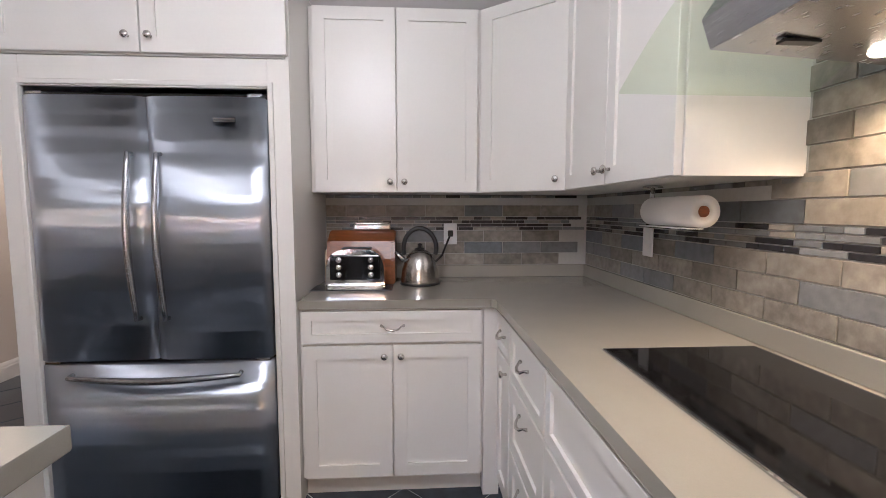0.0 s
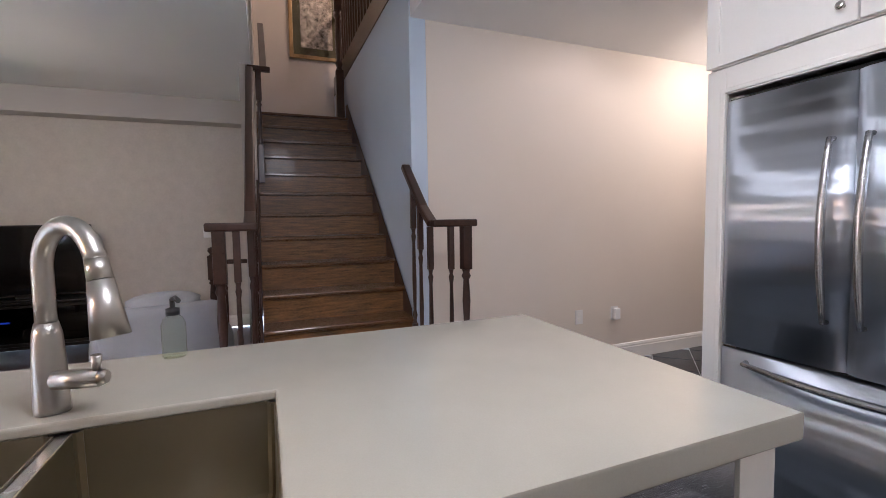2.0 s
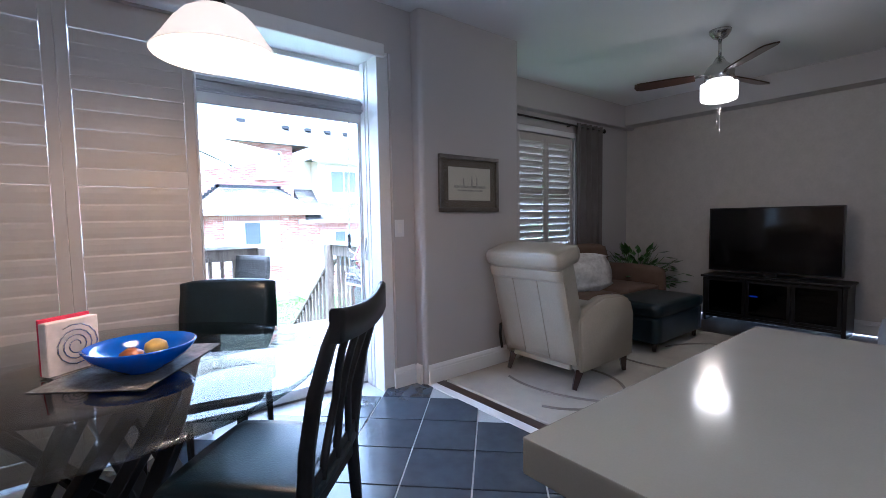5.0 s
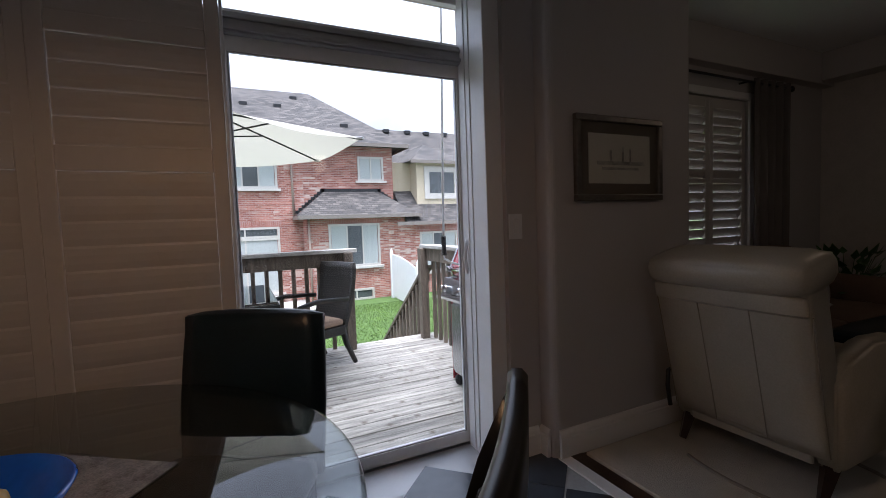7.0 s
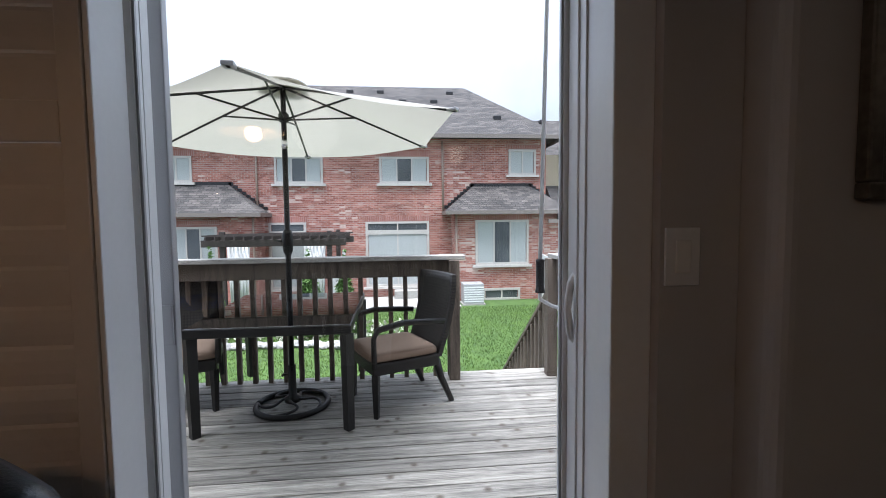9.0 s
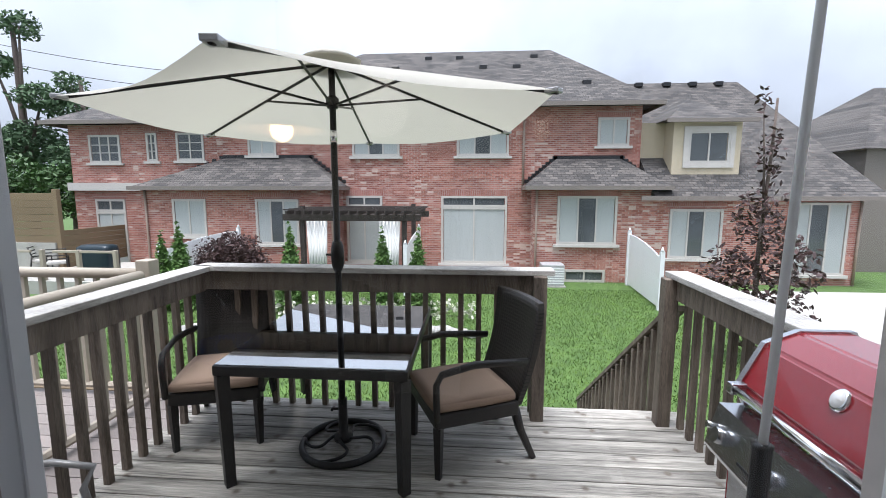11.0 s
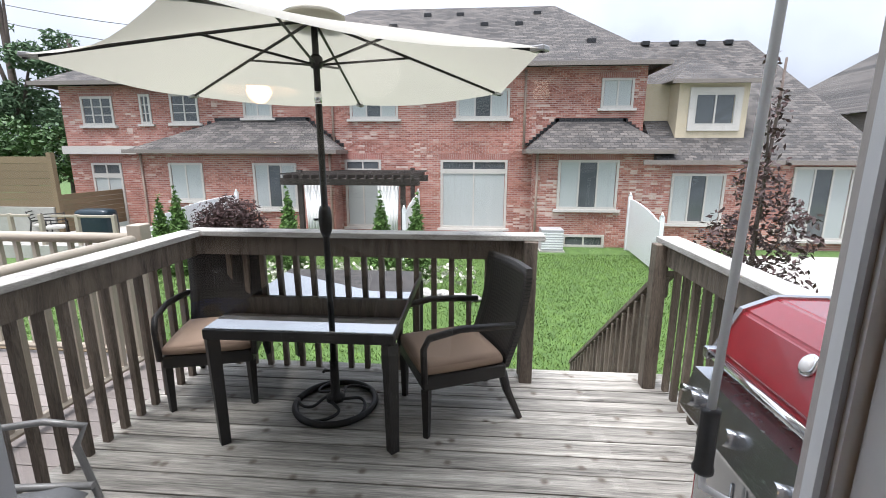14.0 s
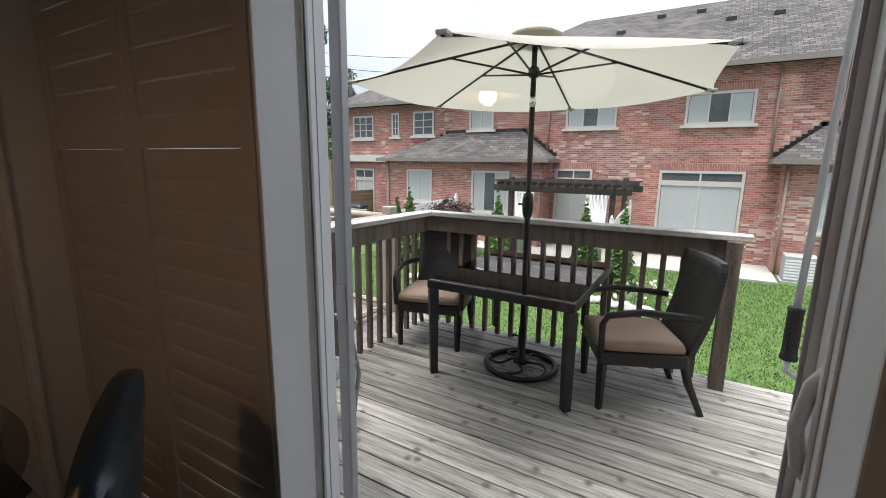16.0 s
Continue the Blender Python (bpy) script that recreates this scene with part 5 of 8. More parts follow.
def parsons_chair():
    root = thing("side_chair", pose(0, 0, 0), "black leather chair with plain upholstered back", "dining chair", "dining chairs")
    bm = bmesh.new()
    cushion(bm, -0.22, 0.22, -0.24, 0.19, 0.40, 0.49, 0.012, 0.03)
    part("seat", bm, M_BLACKLEATHER, root)
    bm = bmesh.new()
    cushion(bm, -0.222, 0.222, 0.0, 0.065, 0.0, 0.50, 0.012, 0.025, pose(0, 0.185, 0.415, -8))
    part("backrest", bm, M_BLACKLEATHER, root, "tall padded black leather back")
    for x in (-0.19, 0.19):
        for y in (-0.2, 0.2):
            bm = bmesh.new()
            rod(bm, (x * 1.03, y * 1.08, 0), (x, y, 0.41), 0.014, 0.021, 4)
            part("leg", bm, M_BLACKWOOD, root)
    return root


c2 = parsons_chair()
c2.matrix_world = pose(-0.38, -3.58, 0, 0, 0, 149)

mat_t = thing("placemat", pose(-0.094, -3.133, 0.7424, 0, 0, 54), "grey woven placemat with dark border on the table", "placemat")
M_WEAVE = material("grey_weave", (0.16, 0.165, 0.17), 0.8, vary=0.4, scale=30, fine=220, bump=0.8)
box_part("cloth", mat_t, M_WEAVE, (-0.23, 0.23, -0.16, 0.16, 0, 0.003), 0.001)
bowl_t = thing("fruit_bowl", pose(-0.10, -3.06, 0.746), "blue glass fruit bowl with a few fruits", "bowl")
bm = bmesh.new()
lathe(bm, [(0.0, 0.0), (0.055, 0.0), (0.06, 0.006), (0.10, 0.025), (0.135, 0.055), (0.152, 0.082), (0.146, 0.084), (0.13, 0.060), (0.095, 0.032), (0.05, 0.014), (0.0, 0.012)], 36)
part("bowl", bm, M_BLUEGLASS, bowl_t, "bright blue glass bowl")
M_APPLE = material("red_orange_fruit", (0.42, 0.08, 0.03), 0.35, vary=0.3, second=(0.5, 0.2, 0.05))
M_BANANA = material("yellow_fruit", (0.55, 0.40, 0.08), 0.45, vary=0.2)
for nm, x, y, mt in (("nectarine", 0.03, 0.05, M_APPLE), ("lemon", -0.04, -0.03, M_BANANA)):
    bm = bmesh.new()
    lathe(bm, [(0.0, 0.004), (0.02, 0.008), (0.034, 0.03), (0.03, 0.05), (0.012, 0.062), (0.0, 0.058)], 18)
    ob = solid(nm, bm, mt, "ripe " + nm + " lying in the blue bowl", "fruit")
    ob.location = (-0.10 + x, -3.06 + y, 0.766)
nap = thing("napkin_holder", pose(0.075, -3.19, 0.746, 0, 0, 215), "wire spiral napkin holder full of printed napkins", "napkin holder")
M_NAPKIN = material("printed_napkins", (0.70, 0.64, 0.60), 0.9, vary=0.1, scale=20, fine=60)
M_REDPAPER = material("red_paper_napkins", (0.55, 0.03, 0.08), 0.9, vary=0.1)
box_part("folded_napkin", nap, M_NAPKIN, (-0.075, 0.075, -0.02, 0.012, 0.004, 0.165), 0.004)
box_part("red_napkin", nap, M_REDPAPER, (-0.073, 0.073, 0.0125, 0.022, 0.004, 0.175), 0.003, "red folded napkins")
for s in (-1, 1):
    bm = bmesh.new()
    pts = [((0.012 + 0.055 * i / 50) * math.cos(0.42 * i), s * 0.029, 0.085 + (0.012 + 0.055 * i / 50) * math.sin(0.42 * i)) for i in range(51)]
    sweep(bm, pts, 0.0025, 6)
    part("spiral", bm, M_CHROME, nap, "chrome wire spiral")
box_part("base", nap, M_CHROME, (-0.07, 0.07, -0.032, 0.032, 0.0, 0.003))

pend = thing("pendant_light", pose(-0.335, -2.95, 0.09), "alabaster glass bell pendant light over the table", "pendant light")
M_ALAB = glow("alabaster_glow", (1.0, 0.68, 0.40), 0.09)
bm = bmesh.new()
prof = [(0.205, 1.625), (0.198, 1.632), (0.175, 1.66), (0.135, 1.715), (0.105, 1.745), (0.07, 1.765), (0.025, 1.775)]
lathe(bm, [(r * 0.9, z) for r, z in prof], 40)
shade = part("shade", bm, M_ALAB, pend, "lit alabaster glass bell shade")
sol = shade.modifiers.new("thickness", "SOLIDIFY")
sol.thickness = 0.005
bm = bmesh.new()
lathe(bm, [(0.0, 1.772), (0.03, 1.774), (0.032, 1.79), (0.018, 1.81), (0.0, 1.815)], 16)
part("cap", bm, M_IRON, pend, "dark bronze cap")
bm = bmesh.new()
rod(bm, (0, 0, 1.81), (0, 0, CEIL - 0.12), 0.005, None, 8)
part("stem", bm, M_IRON, pend)
bm = bmesh.new()
lathe(bm, [(0.0, CEIL - 0.125), (0.05, CEIL - 0.12), (0.065, CEIL - 0.091), (0.0, CEIL - 0.091)], 20)
part("canopy", bm, M_IRON, pend)
point_lamp("pendant_lamp", (-0.335, -2.95, 1.712), 2.3, (1.0, 0.56, 0.26), 0.045)

# ---- living room ----
pic = thing("framed_drawing", pose(-2.275, -3.949, 1.46, 0, 0, 180), "framed pencil harbour drawing in a pewter-coloured frame", "picture")
picture(pic, 0.60, 0.42, 0.032, 0.055, M_PEWTER, (M_TAUPEMAT, M_SKETCH, [((-0.75, 0.8, -0.25, -0.1), M_SKETCHGREY), ((-0.35, -0.28, -0.1, 0.35), M_SKETCHGREY), ((0.05, 0.11, -0.1, 0.5), M_SKETCHGREY), ((0.3, 0.35, -0.1, 0.42), M_SKETCHGREY), ((-0.6, 0.6, -0.45, -0.35), M_SKETCHGREY)]))

win = tagged(new("window_1"), "white living room window behind open shutters", "window", "", "structure")
bm = bmesh.new()
for a in ((-4.62, -4.57, 0.72, 2.14), (-3.17, -3.12, 0.72, 2.14), (-4.57, -3.17, 0.72, 0.77), (-4.57, -3.17, 2.09, 2.14), (-3.885, -3.855, 0.77, 2.09)):
    bx(bm, a[0], a[1], -4.80, -4.74, a[2], a[3], 0.003)
part("window_frame", bm, M_VINYL, win)
pane = box_part("pane", win, M_GLASS, (-4.57, -3.17, -4.772, -4.766, 0.77, 2.09))
pane.visible_shadow = False
bm = bmesh.new()
for a in ((-4.69, -4.62, 0.66, 2.20), (-3.12, -3.05, 0.66, 2.20), (-4.62, -3.12, 0.66, 0.72), (-4.62, -3.12, 2.14, 2.20)):
    bx(bm, a[0], a[1], -4.66, -4.635, a[2], a[3], 0.004)
part("casing", bm, M_TRIM, win, "white window casing")
for k in range(3):
    shutter_panel("window_shutter", pose(-4.615 + 0.4985 * k, -4.69, 0), 0.496, 0.725, 2.135, [(0.725, 0.81), (1.42, 1.46), (2.05, 2.135)], 67, "white half-open louvered window shutter", 0.072, 0.04)

rodc = thing("curtain_rod", pose(0, 0, 0), "dark metal curtain rod with finial", "curtain rod")
bm = bmesh.new()
rod(bm, (-5.15, -4.585, 2.275), (-2.86, -4.585, 2.275), 0.011, None, 10)
part("pole", bm, M_IRON, rodc)
bm = bmesh.new()
lathe(bm, [(0.0, -0.03), (0.018, -0.02), (0.022, 0.0), (0.016, 0.02), (0.0, 0.028)], 14, (-5.165, -4.585, 2.275))
part("finial", bm, M_IRON, rodc)
bm = bmesh.new()
rod(bm, (-4.5, -4.66, 2.275), (-4.5, -4.585, 2.275), 0.008)
part("bracket", bm, M_IRON, rodc)
bm = bmesh.new()
n = 60
top, bot = [], []
for i in range(n + 1):
    u = i / n
    x = -5.10 + 0.52 * u
    w = 0.035 * math.sin(u * 2 * math.pi * 4.5)
    top.append(bm.verts.new((x, -4.585 + w, 2.31)))
    bot.append(bm.verts.new((x * 1.0 + 0.01 * math.sin(u * 17), -4.585 + w * 1.15, 0.03)))
for i in range(n):
    f = bm.faces.new((top[i], top[i + 1], bot[i + 1], bot[i]))
    f.smooth = True
cur = solid("curtain", bm, M_CURTAIN, "taupe pleated curtain panel hanging beside the window", "curtain")
sol = cur.modifiers.new("thickness", "SOLIDIFY")
sol.thickness = 0.004

fan = thing("ceiling_fan", pose(-3.98, -2.85, 0), "ceiling fan with dark wooden blades and lit drum light", "ceiling fan")
bm = bmesh.new()
lathe(bm, [(0.0, CEIL - 0.07), (0.02, CEIL - 0.07), (0.05, CEIL - 0.055), (0.075, CEIL - 0.02), (0.08, CEIL - 0.001), (0.0, CEIL - 0.001)], 24)
part("canopy", bm, M_NICKEL, fan)
bm = bmesh.new()
rod(bm, (0, 0, 2.43), (0, 0, CEIL - 0.06), 0.013)
part("downrod", bm, M_NICKEL, fan)
bm = bmesh.new()
lathe(bm, [(0.0, 2.25), (0.095, 2.25), (0.105, 2.27), (0.105, 2.33), (0.085, 2.37), (0.05, 2.40), (0.028, 2.44), (0.0, 2.44)], 28)
part("motor", bm, M_NICKEL, fan, "brushed nickel motor housing")
bm = bmesh.new()
lathe(bm, [(0.0, 2.10), (0.10, 2.10), (0.125, 2.11), (0.13, 2.13), (0.13, 2.235), (0.10, 2.248), (0.0, 2.248)], 32)
part("light", bm, glow("drum_glow", (1.0, 0.80, 0.58), 0.8), fan, "lit white glass drum")
for k, a in enumerate((168, 48, -72)):
    bm = bmesh.new()
    m = pose(0, 0, 2.31, 0, 0, a) @ pose(0, 0, 0, 12)
    outl = [(0.17, -0.045), (0.30, -0.06), (0.58, -0.065), (0.62, -0.05), (0.63, 0.0), (0.62, 0.05), (0.58, 0.065), (0.30, 0.06), (0.17, 0.045)]
    prism(bm, outl, "z", -0.005, 0.005)
    bmesh.ops.transform(bm, matrix=m, verts=bm.verts[:])
    bl = part("blade", bm, M_RAILWOOD, fan, "dark walnut blade")
    bm = bmesh.new()
    bx(bm, 0.09, 0.24, -0.02, 0.02, 0.006, 0.012, 0.002, m)
    part("blade_arm", bm, M_NICKEL, bl)
for x, L in ((0.03, 0.16), (-0.03, 0.22)):
    bm = bmesh.new()
    rod(bm, (x, 0.0, 2.10), (x, 0.0, 2.10 - L), 0.001, None, 6)
    rod(bm, (x, 0.0, 2.10 - L), (x, 0.0, 2.07 - L), 0.0035, 0.0035, 8)
    part("pull_chain", bm, M_NICKEL, fan, "thin pull chain")
point_lamp("fan_lamp", (-3.98, -2.85, 2.03), 0.55, (1.0, 0.72, 0.46), 0.06)

tv = thing("television", pose(-5.60, -2.905, 0.52), "large black flat-screen television on its stand", "television")
box_part("screen", tv, M_SCREEN, (0.010, 0.018, -0.575, 0.575, 0.055, 0.735), 0.002, "glossy dark screen")
bm = bmesh.new()
bx(bm, -0.035, 0.010, -0.587, 0.587, 0.045, 0.747, 0.004)
for q in ((-0.587, -0.575, 0.045, 0.747), (0.575, 0.587, 0.045, 0.747), (-0.575, 0.575, 0.045, 0.055), (-0.575, 0.575, 0.735, 0.747)):
    bx(bm, 0.010, 0.02, q[0], q[1], q[2], q[3])
part("bezel", bm, M_BLACKPL, tv)
box_part("foot", tv, M_BLACKPL, (-0.09, 0.11, -0.28, 0.28, 0.0, 0.012), 0.003)
box_part("neck", tv, M_BLACKPL, (-0.03, 0.01, -0.06, 0.06, 0.01, 0.06), 0.003)

ts = thing("tv_stand", pose(-5.62, -2.88, 0), "black wooden television stand with glass doors", "tv stand")
box_part("top", ts, M_BLACKWOOD, (-0.21, 0.19, -0.64, 0.64, 0.495, 0.52), 0.006)
for y in (-0.62, 0.585):
    box_part("side", ts, M_BLACKWOOD, (-0.2, 0.17, y, y + 0.035, 0.0, 0.494), 0.004)
box_part("back", ts, M_BLACKWOOD, (-0.2, -0.19, -0.585, 0.585, 0.05, 0.494))
box_part("shelf", ts, M_BLACKWOOD, (-0.189, 0.16, -0.585, 0.585, 0.26, 0.28))
box_part("bottom", ts, M_BLACKWOOD, (-0.189, 0.165, -0.585, 0.585, 0.05, 0.08))
for y0, y1 in ((-0.583, -0.2), (-0.195, 0.195), (0.2, 0.583)):
    bm = bmesh.new()
    ring_frame(bm, y0, y1, -0.178, -0.16, 0.085, 0.49, 0.03, 0.03, 0.03, pose(0, 0, 0, 0, 0, 90))
    dr = part("door", bm, M_BLACKWOOD, ts, "black framed glass door")
    box_part("pane", dr, glass("dark_door_glass", (0.12, 0.125, 0.13), 0.0, 0.06) if y0 < -0.5 else bpy.data.materials["dark_door_glass"], (0.166, 0.170, y0 + 0.03, y1 - 0.03, 0.115, 0.46))
av = thing("media_box", pose(-5.62, -2.88, 0.28), "black media box with a small blue light", "media player")
box_part("case", av, M_BLACKPL, (-0.12, 0.13, -0.19, 0.17, 0.0005, 0.07), 0.004)
bm = bmesh.new()
bx(bm, 0.1302, 0.132, -0.17, -0.10, 0.03, 0.045)
part("display", bm, glow("blue_led", (0.08, 0.15, 1.0), 0.6), av, "glowing blue display")
bm = bmesh.new()
bx(bm, -5.74, -5.52, -2.62, -2.40, 0.2805, 0.34, 0.004)
solid("cable_box", bm, M_ALU, "grey cable box in the stand", "cable box")
bm = bmesh.new()
bx(bm, -5.74, -5.50, -2.64, -2.35, 0.0805, 0.15, 0.004)
solid("disc_player", bm, M_ALU, "grey disc player on the lower shelf", "disc player")

# recliner
rc = thing("recliner", pose(-2.81, -3.475, 0.016), "cream leather recliner with dark wooden feet seen from behind", "recliner")
bm = bmesh.new()
cushion(bm, -0.36, 0.30, -0.25, 0.25, 0.16, 0.50, 0.02, 0.05)
part("seat", bm, M_CREAM, rc)
bm = bmesh.new()
lean = pose(0.24, 0, 0.30, 0, 14, 0)
cushion(bm, -0.06, 0.09, -0.325, 0.325, -0.12, 0.66, 0.006, 0.025, lean)
bk = part("backrest", bm, M_CREAM, rc, "leaning cream leather back")
bm = bmesh.new()
cushion(bm, -0.14, 0.118, -0.335, 0.335, 0.565, 0.70, 0.014, 0.05, lean)
part("head_roll", bm, M_CREAM, rc, "padded head roll")
bm = bmesh.new()
cushion(bm, 0.07, 0.104, -0.318, 0.318, 0.49, 0.572, 0.004, 0.014, lean)
part("back_yoke", bm, M_CREAM, rc, "stitched leather yoke under the head roll")
bm = bmesh.new()
sweep(bm, [(0.30, -0.345, 0.36), (0.33, -0.35, 0.35), (0.335, -0.35, 0.27), (0.315, -0.35, 0.16)], 0.011, 8, flat=0.6)
part("lever", bm, M_BLACKPL, rc, "dark recline lever")
bm = bmesh.new()
for y in (-0.327, 0.327, -0.11, 0.11):
    sweep(bm, [lean @ Vector((0.0925 + (0.003 if abs(y) < 0.2 else -0.012), y, z)) for z in (-0.1, 0.1, 0.3, 0.49)], 0.0022, 6)
part("piping", bm, M_SEAM, bk, "stitched seams")
for s in (-1, 1):
    bm = bmesh.new()
    y0, y1 = (0.255, 0.355) if s > 0 else (-0.355, -0.255)
    outl = [(0.27, 0.12), (0.285, 0.50), (0.20, 0.56), (0.0, 0.615), (-0.25, 0.60), (-0.36, 0.55), (-0.40, 0.45), (-0.39, 0.12)]
    prism(bm, outl, "y", y0, y1)
    bmesh.ops.bevel(bm, geom=bm.edges[:], offset=0.02, segments=3, affect="EDGES")
    for f in bm.faces:
        f.smooth = True
    part("arm", bm, M_CREAM, rc, "padded cream leather arm")
    for x, dx in ((0.23, 0.06), (-0.33, -0.02)):
        bm = bmesh.new()
        y = 0.30 * s
        rod(bm, (x + dx, y, 0.0), (x, y, 0.125), 0.02, 0.036, 4)
        part("foot", bm, M_RAILWOOD, rc, "dark tapered wooden foot")
bm = bmesh.new()
bx(bm, 0.255, 0.275, -0.26, 0.26, 0.12, 0.40, 0.01)
part("lower_back", bm, M_CREAM, rc)


def couch(name, m, w, d, back_h, arm_h, mat, seats, label, category, arm_w=0.2):
    root = thing(name, m, label, category)
    bm = bmesh.new()
    cushion(bm, -w / 2 + 0.02, w / 2 - 0.02, -d / 2 + 0.04, d / 2, 0.06, 0.28, 0.005, 0.03)
    part("base", bm, mat, root)
    sw = (w - 2 * arm_w) / seats
    for k in range(seats):
        x0 = -w / 2 + arm_w + sw * k
        bm = bmesh.new()
        cushion(bm, x0 + 0.005, x0 + sw - 0.005, -d / 2, d / 2 - 0.2, 0.28, 0.45, 0.015, 0.05)
        part("seat_cushion", bm, mat, root)
        bm = bmesh.new()
        cushion(bm, x0 + 0.005, x0 + sw - 0.005, -0.09, 0.09, 0.0, back_h - 0.42, 0.03, 0.07, pose(0, d / 2 - 0.20, 0.44, -10))
        part("back_cushion", bm, mat, root)
    bm = bmesh.new()
    cushion(bm, -w / 2 + 0.05, w / 2 - 0.05, d / 2 - 0.14, d / 2, 0.10, back_h - 0.04, 0.01, 0.05)
    part("backrest", bm, mat, root)
    for s in (-1, 1):
        bm = bmesh.new()
        a, b = (w / 2 - arm_w, w / 2) if s > 0 else (-w / 2, -w / 2 + arm_w)
        cushion(bm, a, b, -d / 2 + 0.01, d / 2 - 0.02, 0.06, arm_h, 0.02, 0.09)
        part("arm", bm, mat, root)
        for y in (-d / 2 + 0.08, d / 2 - 0.08):
            bm = bmesh.new()
            rod(bm, (s * (w / 2 - 0.08), y, 0), (s * (w / 2 - 0.08), y, 0.07), 0.02, 0.028, 8)
            part("foot", bm, M_RAILWOOD, root)
    return root


couch("sofa", pose(-4.10, -4.14, 0.0, 0, 0, 180), 1.95, 0.86, 0.84, 0.62, M_BROWNFAB, 2, "brown fabric two-seat sofa under the window", "sofa")
couch("grey_armchair", pose(-3.78, -1.38, 0.0, 0, 0, -75), 0.84, 0.82, 0.74, 0.53, M_GREYFAB, 1, "light grey fabric armchair beside the stairs", "armchair")
M_PILLOW = material("printed_cushion_fabric", (0.70, 0.67, 0.63), 0.9, vary=0.2, scale=7, fine=30, second=(0.80, 0.78, 0.75))
bm = bmesh.new()
cushion(bm, -0.29, 0.29, -0.05, 0.05, -0.16, 0.16, 0.05, 0.045, pose(-3.80, -4.0, 0.625, 14, 6, -26))
solid("throw_pillow", bm, M_PILLOW, "cream printed pillow leaning on the brown sofa", "cushion")

ot = thing("ottoman", pose(-4.18, -3.45, 0.016), "black leather storage ottoman on short feet", "ottoman")
bm = bmesh.new()
cushion(bm, -0.46, 0.46, -0.27, 0.27, 0.30, 0.41, 0.012, 0.03)
part("lid", bm, M_BLACKLEATHER, ot)
bm = bmesh.new()
cushion(bm, -0.45, 0.45, -0.26, 0.26, 0.07, 0.30, 0.003, 0.015)
part("body", bm, M_BLACKLEATHER, ot)
for x in (-0.4, 0.4):
    for y in (-0.21, 0.21):
        bm = bmesh.new()
        rod(bm, (x, y, 0), (x, y, 0.075), 0.018, 0.026, 8)
        part("foot", bm, M_RAILWOOD, ot)

rug = thing("area_rug", pose(-3.30, -2.85, -0.011), "cream area rug with brown curved lines", "rug")
box_part("weave", rug, M_RUG, (-1.55, 1.30, -1.07, 1.10, 0.0, 0.022), 0.006)
for cx, cy, r, a0, a1 in ((0.75, -0.45, 0.42, 20, 200), (0.2, -0.55, 0.75, -20, 70), (-0.6, 0.2, 0.6, 90, 260), (-0.9, -0.3, 0.8, -40, 60), (0.85, 0.55, 0.38, 150, 330)):
    bm = bmesh.new()
    pts = [(cx + r * math.cos(math.radians(a0 + (a1 - a0) * i / 24)), cy + r * math.sin(math.radians(a0 + (a1 - a0) * i / 24)), 0.0215) for i in range(25)]
    pts = [p for p in pts if -1.5 < p[0] < 1.26 and -1.03 < p[1] < 1.06]
    if len(pts) > 2:
        sweep(bm, pts, 0.011, 6)
        part("swirl", bm, M_RUGDARK, rug, "brown curved line")

# house plant
hp = thing("potted_plant", pose(-5.38, -4.25, 0), "leafy green house plant in a dark pot", "potted plant")
bm = bmesh.new()
lathe(bm, [(0.0, 0.0), (0.11, 0.0), (0.15, 0.28), (0.16, 0.30), (0.14, 0.30), (0.13, 0.27), (0.0, 0.27)], 24)
part("pot", bm, M_BLACKWOOD, hp)
rnd = random.Random(5)
bm = bmesh.new()
for k in range(110):
    a, el = rnd.uniform(0, 6.283), rnd.uniform(0.25, 1.35)
    L = rnd.uniform(0.28, 0.56)
    base = Vector((0.03 * math.cos(a), 0.03 * math.sin(a), 0.28))
    dirn = Vector((math.cos(a) * math.cos(el), math.sin(a) * math.cos(el), math.sin(el)))
    tip = base + dirn * L * Vector((0.85, 0.7, 1.05)).length / 1.5
    sweep(bm, [base, base.lerp(tip, 0.5) + Vector((0, 0, 0.03)), tip], 0.003, 4)
    side = dirn.cross(Vector((0, 0, 1))).normalized()
    ll, ww = rnd.uniform(0.10, 0.17), rnd.uniform(0.028, 0.045)
    down = (dirn + Vector((0, 0, -rnd.uniform(0.3, 1.0)))).normalized()
    v = [tip, tip + down * ll * 0.4 + side * ww, tip + down * ll, tip + down * ll * 0.4 - side * ww]
    bend = Vector((0, 0, -0.012))
    vs = [bm.verts.new(p) for p in v] + [bm.verts.new(tip + down * ll * 0.45 + bend)]
    for i in range(4):
        bm.faces.new((vs[i], vs[(i + 1) % 4], vs[4]))
part("foliage", bm, M_HOUSELEAF, hp, "dense arching green leaves")

# iron candle stand by the far wall and soap bottle on the island
sb = thing("soap_bottle", pose(-1.255, -0.872, 0.9155), "clear soap bottle with a black pump", "soap dispenser")
bm = bmesh.new()
lathe(bm, [(0.0, 0.0), (0.026, 0.0), (0.028, 0.006), (0.028, 0.085), (0.022, 0.10), (0.012, 0.108), (0.0, 0.108)], 20)
part("bottle", bm, M_HOODGLASS, sb, "clear ribbed bottle")
bm = bmesh.new()
lathe(bm, [(0.0, 0.108), (0.016, 0.108), (0.016, 0.125), (0.006, 0.128), (0.006, 0.15), (0.0, 0.15)], 14)
sweep(bm, [(0, 0, 0.148), (0.015, 0.01, 0.154), (0.038, 0.02, 0.148)], 0.006, 8)
